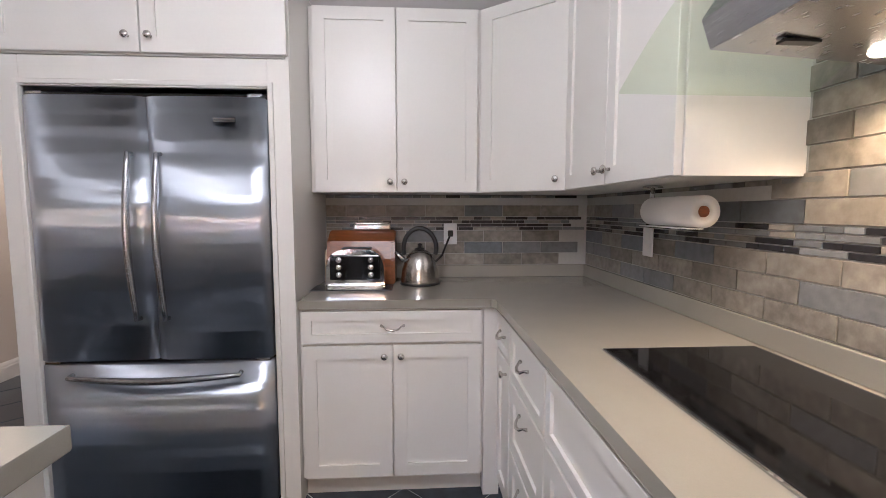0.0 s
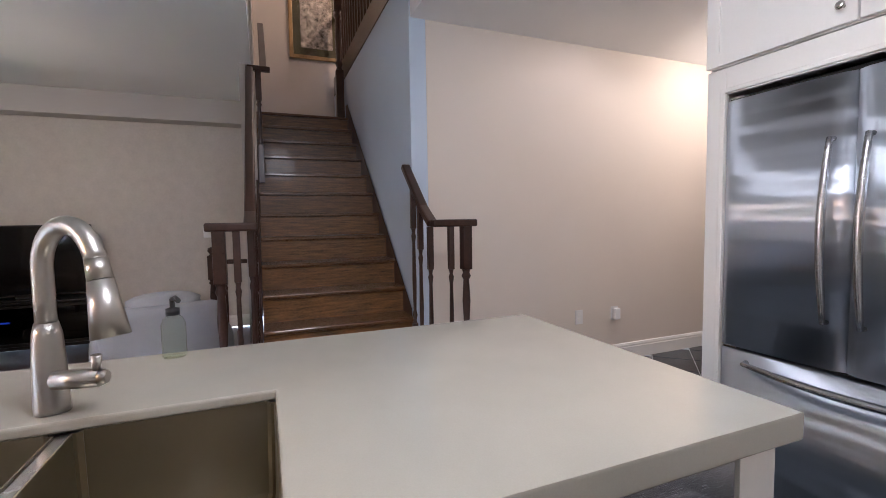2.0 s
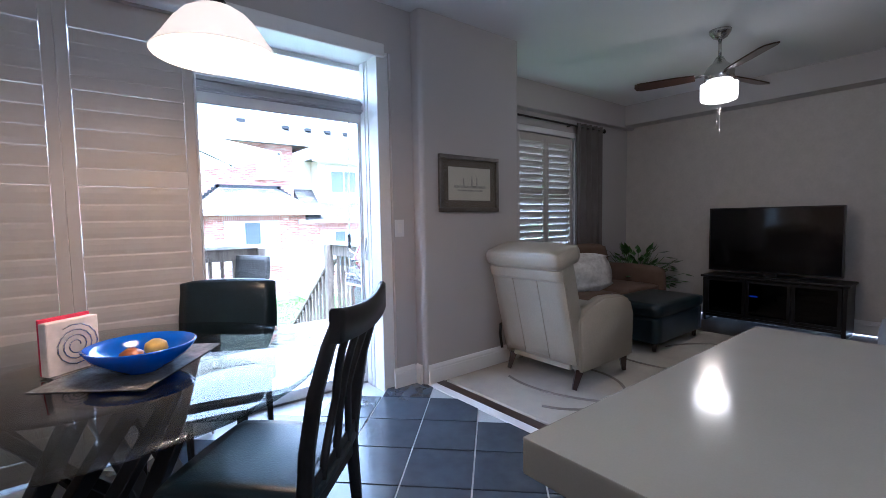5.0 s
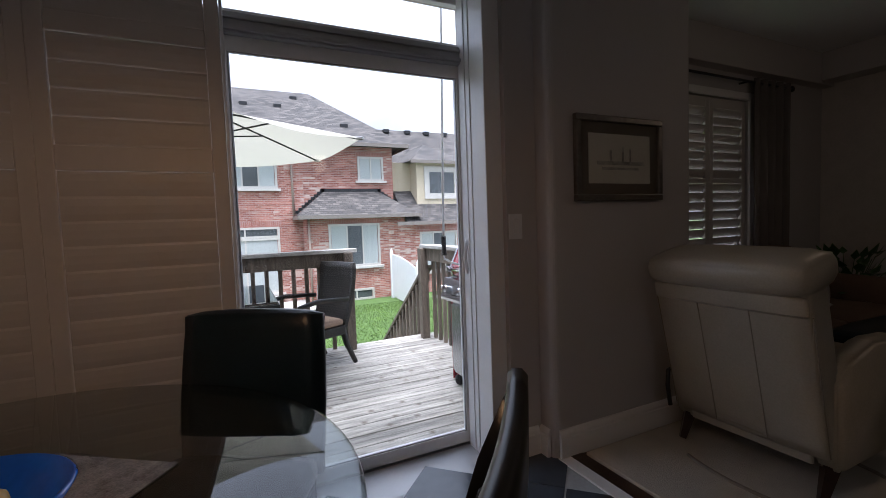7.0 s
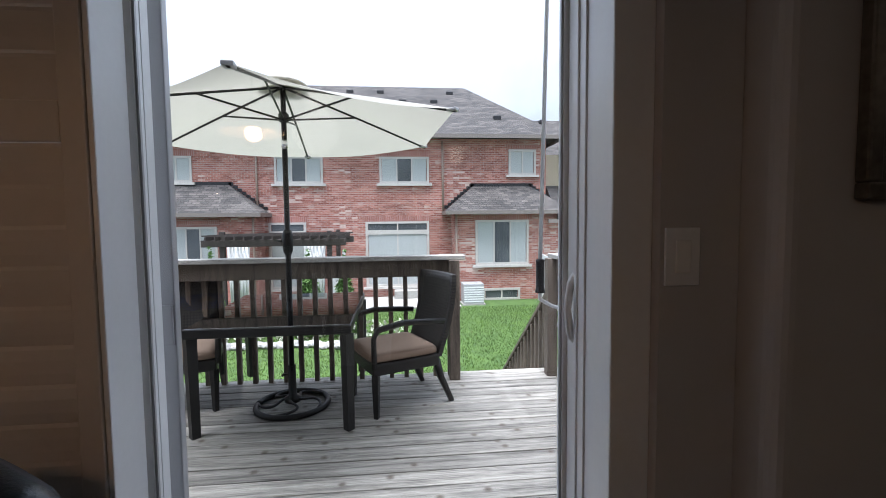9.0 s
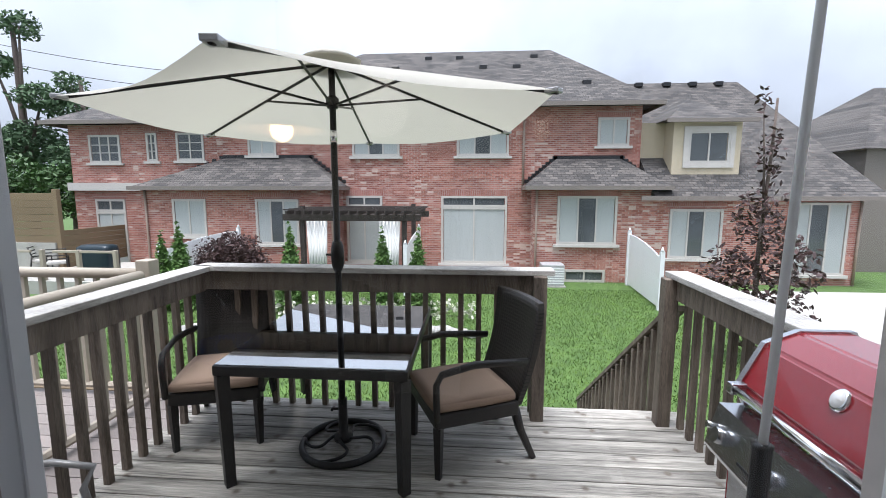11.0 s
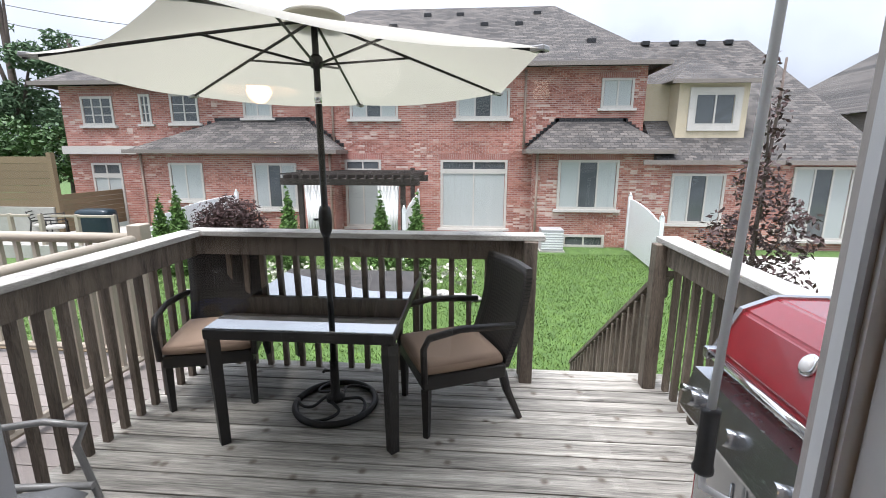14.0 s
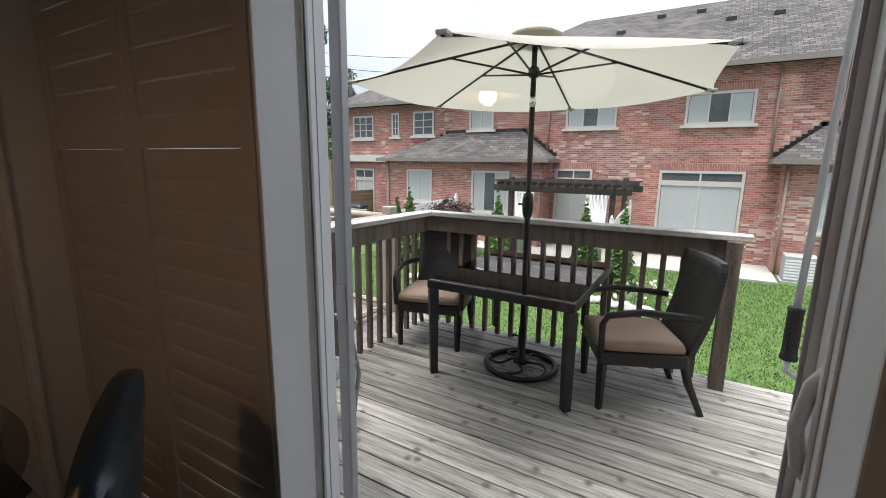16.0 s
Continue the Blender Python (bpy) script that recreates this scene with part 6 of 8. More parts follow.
part("pump", bm, M_BLACKPL, sb, "black pump top")

lr = thing("basement_railing", pose(0, 0, 0), "dark wooden railing post with ball top by the far wall", "railing")
newel(lr, -5.0, -1.15, 0.0, 0.93, 0.08)
bm = bmesh.new()
lathe(bm, [(0.0, 0.0), (0.03, 0.0), (0.018, 0.015), (0.04, 0.045), (0.035, 0.075), (0.0, 0.09)], 16, (-5.0, -1.15, 0.93))
part("ball_top", bm, M_RAILWOOD, lr)
handrail(lr, [(-5.0, -1.10, 0.86), (-5.0, -0.84, 0.86)])
for y in (-1.03, -0.93):
    spindle(lr, -5.0, y, 0.0, 0.85)
plate("light_switch", pose(-5.845, -1.25, 1.15, 0, 0, 90), 0.12, 0.12, "white double light switch on the wallpaper", False)

# warm light over the upper landing
landing = thing("landing_light", pose(-5.4, 0.9, 4.999), "small flush ceiling light over the landing", "ceiling light")
bm = bmesh.new()
lathe(bm, [(0.0, -0.09), (0.08, -0.08), (0.13, -0.045), (0.15, -0.012), (0.15, 0.0), (0.0, 0.0)], 24)
part("shade", bm, bpy.data.materials["hall_shade_glow"], landing, "frosted white glass shade")
point_lamp("landing_lamp", (-5.4, 0.9, 4.8), 2.0, (1.0, 0.62, 0.34), 0.08)


# ---- brick, shingle and lattice surfaces of the far houses ----
def coursed(name, base, alt, joint, w, h, gap, rough, slope=False, light=None):
    """Courses of bricks or shingles at real size on a wall or a roof."""
    m = bpy.data.materials.new(name)
    m.use_nodes = True
    n, l = m.node_tree.nodes, m.node_tree.links
    b = n["Principled BSDF"]
    tc, sep, add, comb = n.new("ShaderNodeTexCoord"), n.new("ShaderNodeSeparateXYZ"), n.new("ShaderNodeMath"), n.new("ShaderNodeCombineXYZ")
    l.new(tc.outputs["Object"], sep.inputs[0])
    l.new(sep.outputs[0], add.inputs[0])
    l.new(sep.outputs[1], add.inputs[1])
    l.new((sep.outputs[0] if slope else add.outputs[0]), comb.inputs[0])
    if slope:
        up = n.new("ShaderNodeMath")
        up.operation = "MULTIPLY"
        up.inputs[1].default_value = 1.55
        l.new(sep.outputs[2], up.inputs[0])
        l.new(up.outputs[0], comb.inputs[1])
    else:
        l.new(sep.outputs[2], comb.inputs[1])
    br = n.new("ShaderNodeTexBrick")
    br.inputs["Scale"].default_value = 1.0
    br.inputs["Brick Width"].default_value, br.inputs["Row Height"].default_value = w, h
    br.inputs["Mortar Size"].default_value, br.inputs["Mortar Smooth"].default_value = gap, 0.2
    br.inputs["Bias"].default_value = -0.1
    br.inputs["Color1"].default_value, br.inputs["Color2"].default_value, br.inputs["Mortar"].default_value = (*base, 1), (*alt, 1), (*joint, 1)
    l.new(comb.outputs[0], br.inputs["Vector"])
    big = n.new("ShaderNodeTexNoise")
    big.inputs["Scale"].default_value, big.inputs["Detail"].default_value = 0.9, 6
    l.new(tc.outputs["Object"], big.inputs["Vector"])
    mr = n.new("ShaderNodeMapRange")
    mr.inputs[1].default_value, mr.inputs[2].default_value, mr.inputs[3].default_value, mr.inputs[4].default_value = 0.3, 0.7, 0.8, 1.2
    l.new(big.outputs["Fac"], mr.inputs[0])
    hsv = n.new("ShaderNodeHueSaturation")
    l.new(mr.outputs[0], hsv.inputs["Value"])
    l.new(br.outputs["Color"], hsv.inputs["Color"])
    out = hsv.outputs[0]
    if light:
        # scattered pale bricks: a coarse cell pattern at brick size
        vec = n.new("ShaderNodeVectorMath")
        vec.operation = "MULTIPLY"
        vec.inputs[1].default_value = (1 / (w * 1.05), 1 / h, 1)
        l.new(comb.outputs[0], vec.inputs[0])
        fl = n.new("ShaderNodeVectorMath")
        fl.operation = "FLOOR"
        l.new(vec.outputs[0], fl.inputs[0])
        wnz = n.new("ShaderNodeTexWhiteNoise")
        l.new(fl.outputs[0], wnz.inputs["Vector"])
        patch = n.new("ShaderNodeTexNoise")
        patch.inputs["Scale"].default_value = 0.7
        l.new(tc.outputs["Object"], patch.inputs["Vector"])
        s1 = n.new("ShaderNodeMath")
        s1.operation = "MULTIPLY"
        l.new(wnz.outputs["Value"], s1.inputs[0])
        l.new(patch.outputs["Fac"], s1.inputs[1])
        th = n.new("ShaderNodeMapRange")
        th.inputs[1].default_value, th.inputs[2].default_value = 0.43, 0.55
        l.new(s1.outputs[0], th.inputs[0])
        mx = n.new("ShaderNodeMix")
        mx.data_type = "RGBA"
        mx.inputs["B"].default_value = (*light, 1)
        l.new(th.outputs[0], mx.inputs["Factor"])
        l.new(out, mx.inputs["A"])
        out = mx.outputs["Result"]
    l.new(out, b.inputs["Base Color"])
    b.inputs["Roughness"].default_value = rough
    bp = n.new("ShaderNodeBump")
    bp.inputs["Strength"].default_value, bp.inputs["Distance"].default_value, bp.invert = 0.6, 0.01, True
    l.new(br.outputs["Fac"], bp.inputs["Height"])
    l.new(bp.outputs[0], b.inputs["Normal"])
    return m


M_BRICKWALL = coursed("red_brick_wall", (0.27, 0.088, 0.062), (0.47, 0.215, 0.165), (0.40, 0.34, 0.31), 0.24, 0.076, 0.009, 0.9, light=(0.53, 0.41, 0.35))
M_SHINGLE = coursed("grey_shingle_roof", (0.048, 0.045, 0.044), (0.125, 0.112, 0.103), (0.02, 0.019, 0.018), 0.30, 0.14, 0.012, 0.95, True)
M_SOLDIER = coursed("soldier_brick_course", (0.30, 0.115, 0.09), (0.38, 0.17, 0.14), (0.42, 0.36, 0.33), 0.076, 0.3, 0.008, 0.9)
M_STONE = material("grey_garden_stone", (0.34, 0.33, 0.31), 0.9, vary=0.25, bump=0.6, spread=0.25)
M_FENCEWHITE = material("white_fence_vinyl", (0.78, 0.79, 0.80), 0.4, vary=0.02)
M_PERGOLA = material("dark_brown_pergola_wood", (0.045, 0.035, 0.030), 0.7, vary=0.2)
M_SHEER = material("white_outdoor_curtain", (0.72, 0.72, 0.70), 0.9, vary=0.03)

HOUSE_Y, BUMP_Y = -22.0, -20.9
house = thing("row_house", pose(0, 0, 0), "two-storey red brick row house with grey hipped roofs", "house")


def house_wall(x0, x1, y0, y1, z0, z1, mat=M_BRICKWALL, name="wall"):
    return box_part(name, house, mat, (x0, x1, y0, y1, z0, z1))


house_wall(-7.5, 9.6, -32, HOUSE_Y, -2.05, 4.72)
house_wall(9.602, 16.2, -32, HOUSE_Y + 0.002, -2.05, 4.2)
house_wall(-7.95, -3.35, HOUSE_Y + 0.002, BUMP_Y, -2.05, 1.55)
house_wall(4.35, 12.3, HOUSE_Y + 0.003, BUMP_Y, -2.05, 1.5)
house_wall(-15.0, -7.952, -30, BUMP_Y - 0.002, -2.05, 1.2)


def hip_roof(x0, x1, y0, y1, z, ridge_y, ridge_x0, ridge_x1, ridge_z, over=0.0, name="roof"):
    bm = bmesh.new()
    c = [bm.verts.new(p) for p in ((x0, y0, z), (x1, y0, z), (x1, y1, z), (x0, y1, z))]
    r = [bm.verts.new((ridge_x0, ridge_y, ridge_z)), bm.verts.new((ridge_x1, ridge_y, ridge_z))]
    bm.faces.new((c[0], c[1], r[1], r[0]))
    bm.faces.new((c[1], c[2], r[1]))
    bm.faces.new((c[2], c[3], r[0], r[1]))
    bm.faces.new((c[3], c[0], r[0]))
    bm.faces.new(c[::-1])
    rf = part(name, bm, M_SHINGLE, house, "grey asphalt shingle roof")
    bm = bmesh.new()
    for a in ((x0, x1, min(y0, y1) - 0.06, min(y0, y1)), (x0, x1, max(y0, y1), max(y0, y1) + 0.06), (x0 - 0.06, x0, y0, y1), (x1, x1 + 0.06, y0, y1)):
        bx(bm, a[0], a[1], min(a[2], a[3]), max(a[2], a[3]), z - 0.13, z + 0.03)
    part("gutter", bm, M_EAVE, rf, "brown-grey gutter")
    return rf


main_roof = hip_roof(-8.1, 10.0, -32.5, -21.45, 4.78, -27.0, -4.7, 4.6, 8.3)
hip_roof(8.2, 17.0, -32.5, -21.5, 4.3, -27.0, 11.5, 13.5, 7.0)
# projecting ground-floor bays
for x0, x1, t0, t1, z0, z1 in ((-8.2, -3.0, -6.75, -4.3, 1.62, 2.72), (4.1, 12.5, 5.7, 9.3, 1.6, 2.8)):
    bm = bmesh.new()
    q = [bm.verts.new(p) for p in ((x0, BUMP_Y + 0.35, z0), (x1, BUMP_Y + 0.35, z0), (x1, HOUSE_Y + 0.01, z0), (x0, HOUSE_Y + 0.01, z0), (t0, HOUSE_Y + 0.01, z1), (t1, HOUSE_Y + 0.01, z1))]
    bm.faces.new((q[0], q[1], q[5], q[4]))
    bm.faces.new((q[1], q[2], q[5]))
    bm.faces.new((q[3], q[0], q[4]))
    bm.faces.new((q[0], q[3], q[2], q[1]))
    bm.faces.new((q[2], q[3], q[4], q[5]))
    rf = part("roof", bm, M_SHINGLE, house, "low hipped shingle roof over the bay")
    bm = bmesh.new()
    bx(bm, x0 - 0.05, x1 + 0.05, BUMP_Y + 0.35, BUMP_Y + 0.44, z0 - 0.12, z0 + 0.03)
    bx(bm, x0 - 0.05, x0, HOUSE_Y + 0.01, BUMP_Y + 0.35, z0 - 0.12, z0 + 0.03)
    bx(bm, x1, x1 + 0.05, HOUSE_Y + 0.01, BUMP_Y + 0.35, z0 - 0.12, z0 + 0.03)
    part("gutter", bm, M_EAVE, rf, "brown-grey gutter")
    bm = bmesh.new()
    bx(bm, t0 - 0.1, t1 + 0.1, HOUSE_Y + 0.004, HOUSE_Y + 0.03, z1 - 0.1, z1 + 0.12)
    for s, a, b in ((1, t1, x1), (-1, t0, x0)):
        for k in range(9):
            u = (k + 0.5) / 9
            xx = a + (b - a) * u * 0.93
            zz = z1 + (z0 - z1) * u * 0.93
            bx(bm, xx - 0.09, xx + 0.09, HOUSE_Y + 0.004, HOUSE_Y + 0.03, zz + 0.02, zz + 0.16)
    part("flashing", bm, M_BLACKPL, rf, "black stepped flashing")
# right wing with one long slope and a dormer
bm = bmesh.new()
q = [bm.verts.new(p) for p in ((-15.6, BUMP_Y + 0.4, 1.25), (-7.6, BUMP_Y + 0.4, 1.25), (-7.6, -27.0, 6.65), (-13.6, -27.0, 6.65), (-17.0, -27.5, 4.2), (-17.0, -24.0, 3.2))]
w2 = [bm.verts.new(p) for p in ((-15.6, -32, 1.25), (-7.6, -32, 1.25))]
bm.faces.new((q[0], q[1], q[2], q[3]))
bm.faces.new((q[3], q[2], w2[1], w2[0]))
bm.faces.new((q[0], q[3], w2[0]))
bm.faces.new((q[1], w2[1], q[2]))
for v in (q[4], q[5]):
    bm.verts.remove(v)
part("roof", bm, M_SHINGLE, house, "long shingle slope of the end house")
box_part("gutter", house, M_EAVE, (-15.65, -11.9, BUMP_Y + 0.4, BUMP_Y + 0.5, 1.12, 1.28))
box_part("gutter", house, M_EAVE, (-11.85, -7.1, BUMP_Y + 0.4, BUMP_Y + 0.5, 1.12, 1.28))
house_wall(-10.95, -8.5, -25.0, -21.5, 1.9, 4.05, M_STUCCO, "dormer_wall")
house_wall(-8.6, -7.5, -25.0, -22.3, 1.9, 4.1, M_STUCCO, "dormer_wall")
bm = bmesh.new()
q = [bm.verts.new(p) for p in ((-11.3, -21.2, 4.08), (-8.15, -21.2, 4.08), (-8.15, -25.5, 4.08), (-11.3, -25.5, 4.08), (-9.7, -23.4, 5.2), (-9.7, -25.5, 5.2))]
for f in ((0, 1, 4), (1, 2, 5, 4), (3, 0, 4, 5), (2, 3, 5), (0, 3, 2, 1)):
    bm.faces.new([q[i] for i in f])
dr = part("roof", bm, M_SHINGLE, house, "hipped dormer roof")
box_part("gutter", dr, M_EAVE, (-11.35, -8.1, -21.2, -21.12, 3.96, 4.1))


def house_window(x0, x1, z0, z1, y, panes=3, grid=0, frame=M_FRAMEW, soldier=True, sill=True, blind=True, cover=M_BLIND):
    """A window unit: frame, panes with blinds behind, sill, soldier course."""
    root = new("window")
    root.parent = house
    bm = bmesh.new()
    t = 0.09
    for a in ((x0, x0 + t, z0, z1), (x1 - t, x1, z0, z1), (x0 + t, x1 - t, z0, z0 + t), (x0 + t, x1 - t, z1 - t, z1)):
        bx(bm, a[0], a[1], y - 0.02, y + 0.05, a[2], a[3])
    xs = [x0 + t + (x1 - x0 - 2 * t) * k / panes for k in range(panes + 1)]
    for x in xs[1:-1]:
        bx(bm, x - 0.03, x + 0.03, y - 0.02, y + 0.045, z0 + t, z1 - t)
    for k in range(1, grid):
        z = z0 + t + (z1 - z0 - 2 * t) * k / grid
        bx(bm, x0 + t, x1 - t, y - 0.015, y + 0.04, z - 0.018, z + 0.018)
    part("frame", bm, frame, root)
    for k, (a, b) in enumerate(zip(xs, xs[1:])):
        shut = blind and not (panes == 3 and k == 1)
        box_part("pane", root, cover if shut else M_DARKROOM, (a + 0.02, b - 0.02, y + 0.004, y + 0.016, z0 + t, z1 - t))
    if sill:
        box_part("sill", root, M_STONESILL, (x0 - 0.12, x1 + 0.12, y - 0.01, y + 0.12, z0 - 0.10, z0 - 0.002))
    if soldier:
        box_part("lintel", root, M_SOLDIER, (x0 - 0.1, x1 + 0.1, y + 0.001, y + 0.014, z1 + 0.004, z1 + 0.24))
    return root


for args in ((13.9, 15.3, 2.62, 3.78, HOUSE_Y, 3, 3), (12.25, 12.72, 2.68, 3.85, HOUSE_Y, 2, 3), (10.2, 11.4, 2.7, 3.85, HOUSE_Y, 2, 3), (7.1, 8.3, 2.9, 3.95, HOUSE_Y, 2, 0), (1.96, 3.9, 2.84, 3.95, HOUSE_Y, 3, 0), (-2.42, -0.35, 2.84, 3.95, HOUSE_Y, 3, 0), (-7.05, -5.85, 3.2, 4.28, HOUSE_Y, 2, 0)):
    house_window(*args, blind=args[6] == 0)
house_window(-6.4, -4.2, -0.55, 1.27, BUMP_Y, 3)
house_window(9.6, 11.0, -0.36, 1.12, BUMP_Y, 2, 0)
house_window(5.8, 7.55, -0.66, 1.12, BUMP_Y, 3)
house_window(-10.2, -8.3, -1.04, 0.8, BUMP_Y - 0.002, 3)
house_window(-14.55, -12.5, -1.6, 1.05, BUMP_Y - 0.002, 3, 0)
house_window(-10.55, -9.05, 2.5, 3.68, -21.5, 2, 0, soldier=False, sill=False, blind=False)
dw_trim = bmesh.new()
for a in ((-10.72, -10.55, 2.33, 3.85), (-9.05, -8.88, 2.33, 3.85), (-10.55, -9.05, 2.33, 2.5), (-10.55, -9.05, 3.68, 3.85)):
    bx(dw_trim, a[0], a[1], -21.498, -21.44, a[2], a[3])
part("dormer_trim", dw_trim, M_STONESILL, house, "pale stucco window surround")
# patio doors
for x0, x1, z0, z1, zt in ((-2.4, 0.27, -1.5, 1.25, 0.80), (13.9, 15.25, -1.9, 1.08, 0.55), (2.7, 4.2, -1.5, 1.25, 0.80)):
    house_window(x0, x1, z0, zt, HOUSE_Y, 2, 0, soldier=False)
    house_window(x0, x1, zt + 0.002, z1, HOUSE_Y, 2, 0, sill=False, blind=False)
box_part("door_step", house, M_CONCRETE, (-2.3, -0.9, HOUSE_Y, HOUSE_Y + 0.7, -2.0, -1.62))
box_part("band", house, M_FRAMEW, (13.0, 16.25, HOUSE_Y + 0.004, HOUSE_Y + 0.25, 1.45, 1.78), 0.0, "white awning box")
bmx = house_window(-6.05, -4.5, -2.0, -1.52, BUMP_Y, 2, 0, soldier=False, blind=False)
for x, y, z0, z1 in ((-3.0, HOUSE_Y, 1.7, 4.6), (-3.42, BUMP_Y, -1.95, 1.5), (4.6, HOUSE_Y, 1.7, 4.6), (12.1, BUMP_Y, -1.95, 1.5), (4.45, BUMP_Y, -1.95, 1.5), (-14.9, BUMP_Y - 0.002, -1.95, 1.1)):
    bm = bmesh.new()
    rod(bm, (x, y + 0.06, z0), (x, y + 0.06, z1), 0.045, None, 8)
    part("downpipe", bm, M_DOWNPIPE, house, "tan metal downpipe")
for x, z in ((1.2, 7.75), (-0.3, 7.75), (-1.4, 7.0), (-2.9, 7.0), (2.6, 7.0), (-3.8, 7.75), (-5.6, 5.85)):
    u = (z - 4.78) / (8.3 - 4.78)
    y = -21.45 - u * (27.0 - 21.45)
    bm = bmesh.new()
    bx(bm, x - 0.17, x + 0.17, y - 0.15, y + 0.15, z - 0.10, z + 0.09, 0.02)
    part("roof_vent", bm, M_BLACKPL, main_roof, "black roof vent")
for x in (-8.9, -10.2, -11.4, -12.6):
    bm = bmesh.new()
    bx(bm, x - 0.17, x + 0.17, -26.9, -26.6, 6.42, 6.62, 0.02)
    part("roof_vent", bm, M_BLACKPL, house, "black roof vent")

far_house = thing("far_house", pose(-21.0, -27.0, -2.0), "grey house with dark roof beyond the row", "house")
box_part("wall", far_house, M_EAVE, (-5, 3.6, -6, 3.0, 0, 5.2))
bm = bmesh.new()
q = [bm.verts.new(p) for p in ((-5.4, 3.4, 5.2), (4.0, 3.4, 5.2), (4.0, -6.4, 5.2), (-5.4, -6.4, 5.2), (-1, -1.5, 8.6), (0, -1.5, 8.6))]
for f in ((0, 1, 5, 4), (1, 2, 5), (2, 3, 4, 5), (3, 0, 4), (0, 3, 2, 1)):
    bm.faces.new([q[i] for i in f])
part("roof", bm, M_SHINGLE, far_house)
box_part("window", far_house, M_DARKROOM, (1.2, 2.6, 3.0, 3.04, 3.2, 4.4))

# ---- garden behind the lawn ----
def ac_unit(m):
    root = thing("air_conditioner", m, "grey outdoor air conditioner beside the brick wall", "air conditioner", "air conditioners")
    box_part("case", root, M_ALU, (-0.4, 0.4, -0.35, 0.35, 0.05, 0.82), 0.02)
    for k in range(7):
        box_part("louver", root, M_VINYL, (-0.38, 0.38, 0.351, 0.36, 0.12 + 0.09 * k, 0.17 + 0.09 * k))
    box_part("base", root, M_CONCRETE, (-0.45, 0.45, -0.4, 0.4, 0.0, 0.049))
    return root


ac = ac_unit(pose(-3.95, -20.2, -2.0))
copy_thing(ac, pose(10.6, -19.6, -2.0))


def white_fence(m, n):
    root = thing("privacy_fence", m, "white vinyl privacy fence panel between gardens", "fence", "white fences")
    for k in range(n):
        box_part("board", root, M_FENCEWHITE, (-0.02, 0.02, 0.2 * k, 0.2 * k + 0.197, 0.08, 1.9 - 0.4 * (k / n) ** 2), 0.004)
    for y in (-0.06, 0.2 * n + 0.06):
        bm = bmesh.new()
        bx(bm, -0.06, 0.06, y - 0.06, y + 0.06, 0.0, 1.72 if y > 1 else 2.0, 0.005)
        rod(bm, (0, y, 1.72 if y > 1 else 2.0), (0, y, 1.86 if y > 1 else 2.14), 0.07, 0.01, 8)
        part("post", bm, M_FENCEWHITE, root)
    return root


wf = white_fence(pose(-6.75, -20.4, -2.0, 0, 0, -4), 17)
copy_thing(wf, pose(1.15, -21.6, -2.0))
copy_thing(wf, pose(8.2, -20.6, -2.0, 0, 0, -12))

perg = thing("pergola", pose(0, 0, 0), "dark brown wooden pergola with white curtains", "pergola")
for x, y in ((4.75, -18.6), (1.25, -18.6), (4.9, -21.2), (1.3, -21.2)):
    box_part("post", perg, M_PERGOLA, (x - 0.08, x + 0.08, y - 0.08, y + 0.08, -2.0, 0.95), 0.01)
for y in (-18.6, -21.2):
    box_part("beam", perg, M_PERGOLA, (0.7, 5.4, y - 0.12, y - 0.075, 0.45, 0.68), 0.01)
    box_part("beam", perg, M_PERGOLA, (0.7, 5.4, y + 0.075, y + 0.12, 0.45, 0.68), 0.01)
for k in range(15):
    x = 0.9 + 0.3 * k
    box_part("rafter", perg, M_PERGOLA, (x - 0.022, x + 0.022, -21.7, -18.1, 0.681, 0.80))
for k in range(8):
    y = -21.5 + 0.45 * k
    box_part("slat", perg, M_PERGOLA, (0.75, 5.3, y - 0.02, y + 0.02, 0.801, 0.85))
for x in (4.25, 1.75):
    bm = bmesh.new()
    n = 24
    a = [bm.verts.new((x - 0.36 + 0.72 * i / n, -18.6 + 0.05 * math.sin(i * 1.6), 0.44)) for i in range(n + 1)]
    b = [bm.verts.new((x + (-0.36 + 0.72 * i / n) * 0.75, -18.6 + 0.05 * math.sin(i * 1.6), -1.75)) for i in range(n + 1)]
    for i in range(n):
        bm.faces.new((a[i], a[i + 1], b[i + 1], b[i])).smooth = True
    ob = part("curtain", bm, M_SHEER, perg, "white tied outdoor curtain")
    sol = ob.modifiers.new("thickness", "SOLIDIFY")
    sol.thickness = 0.01


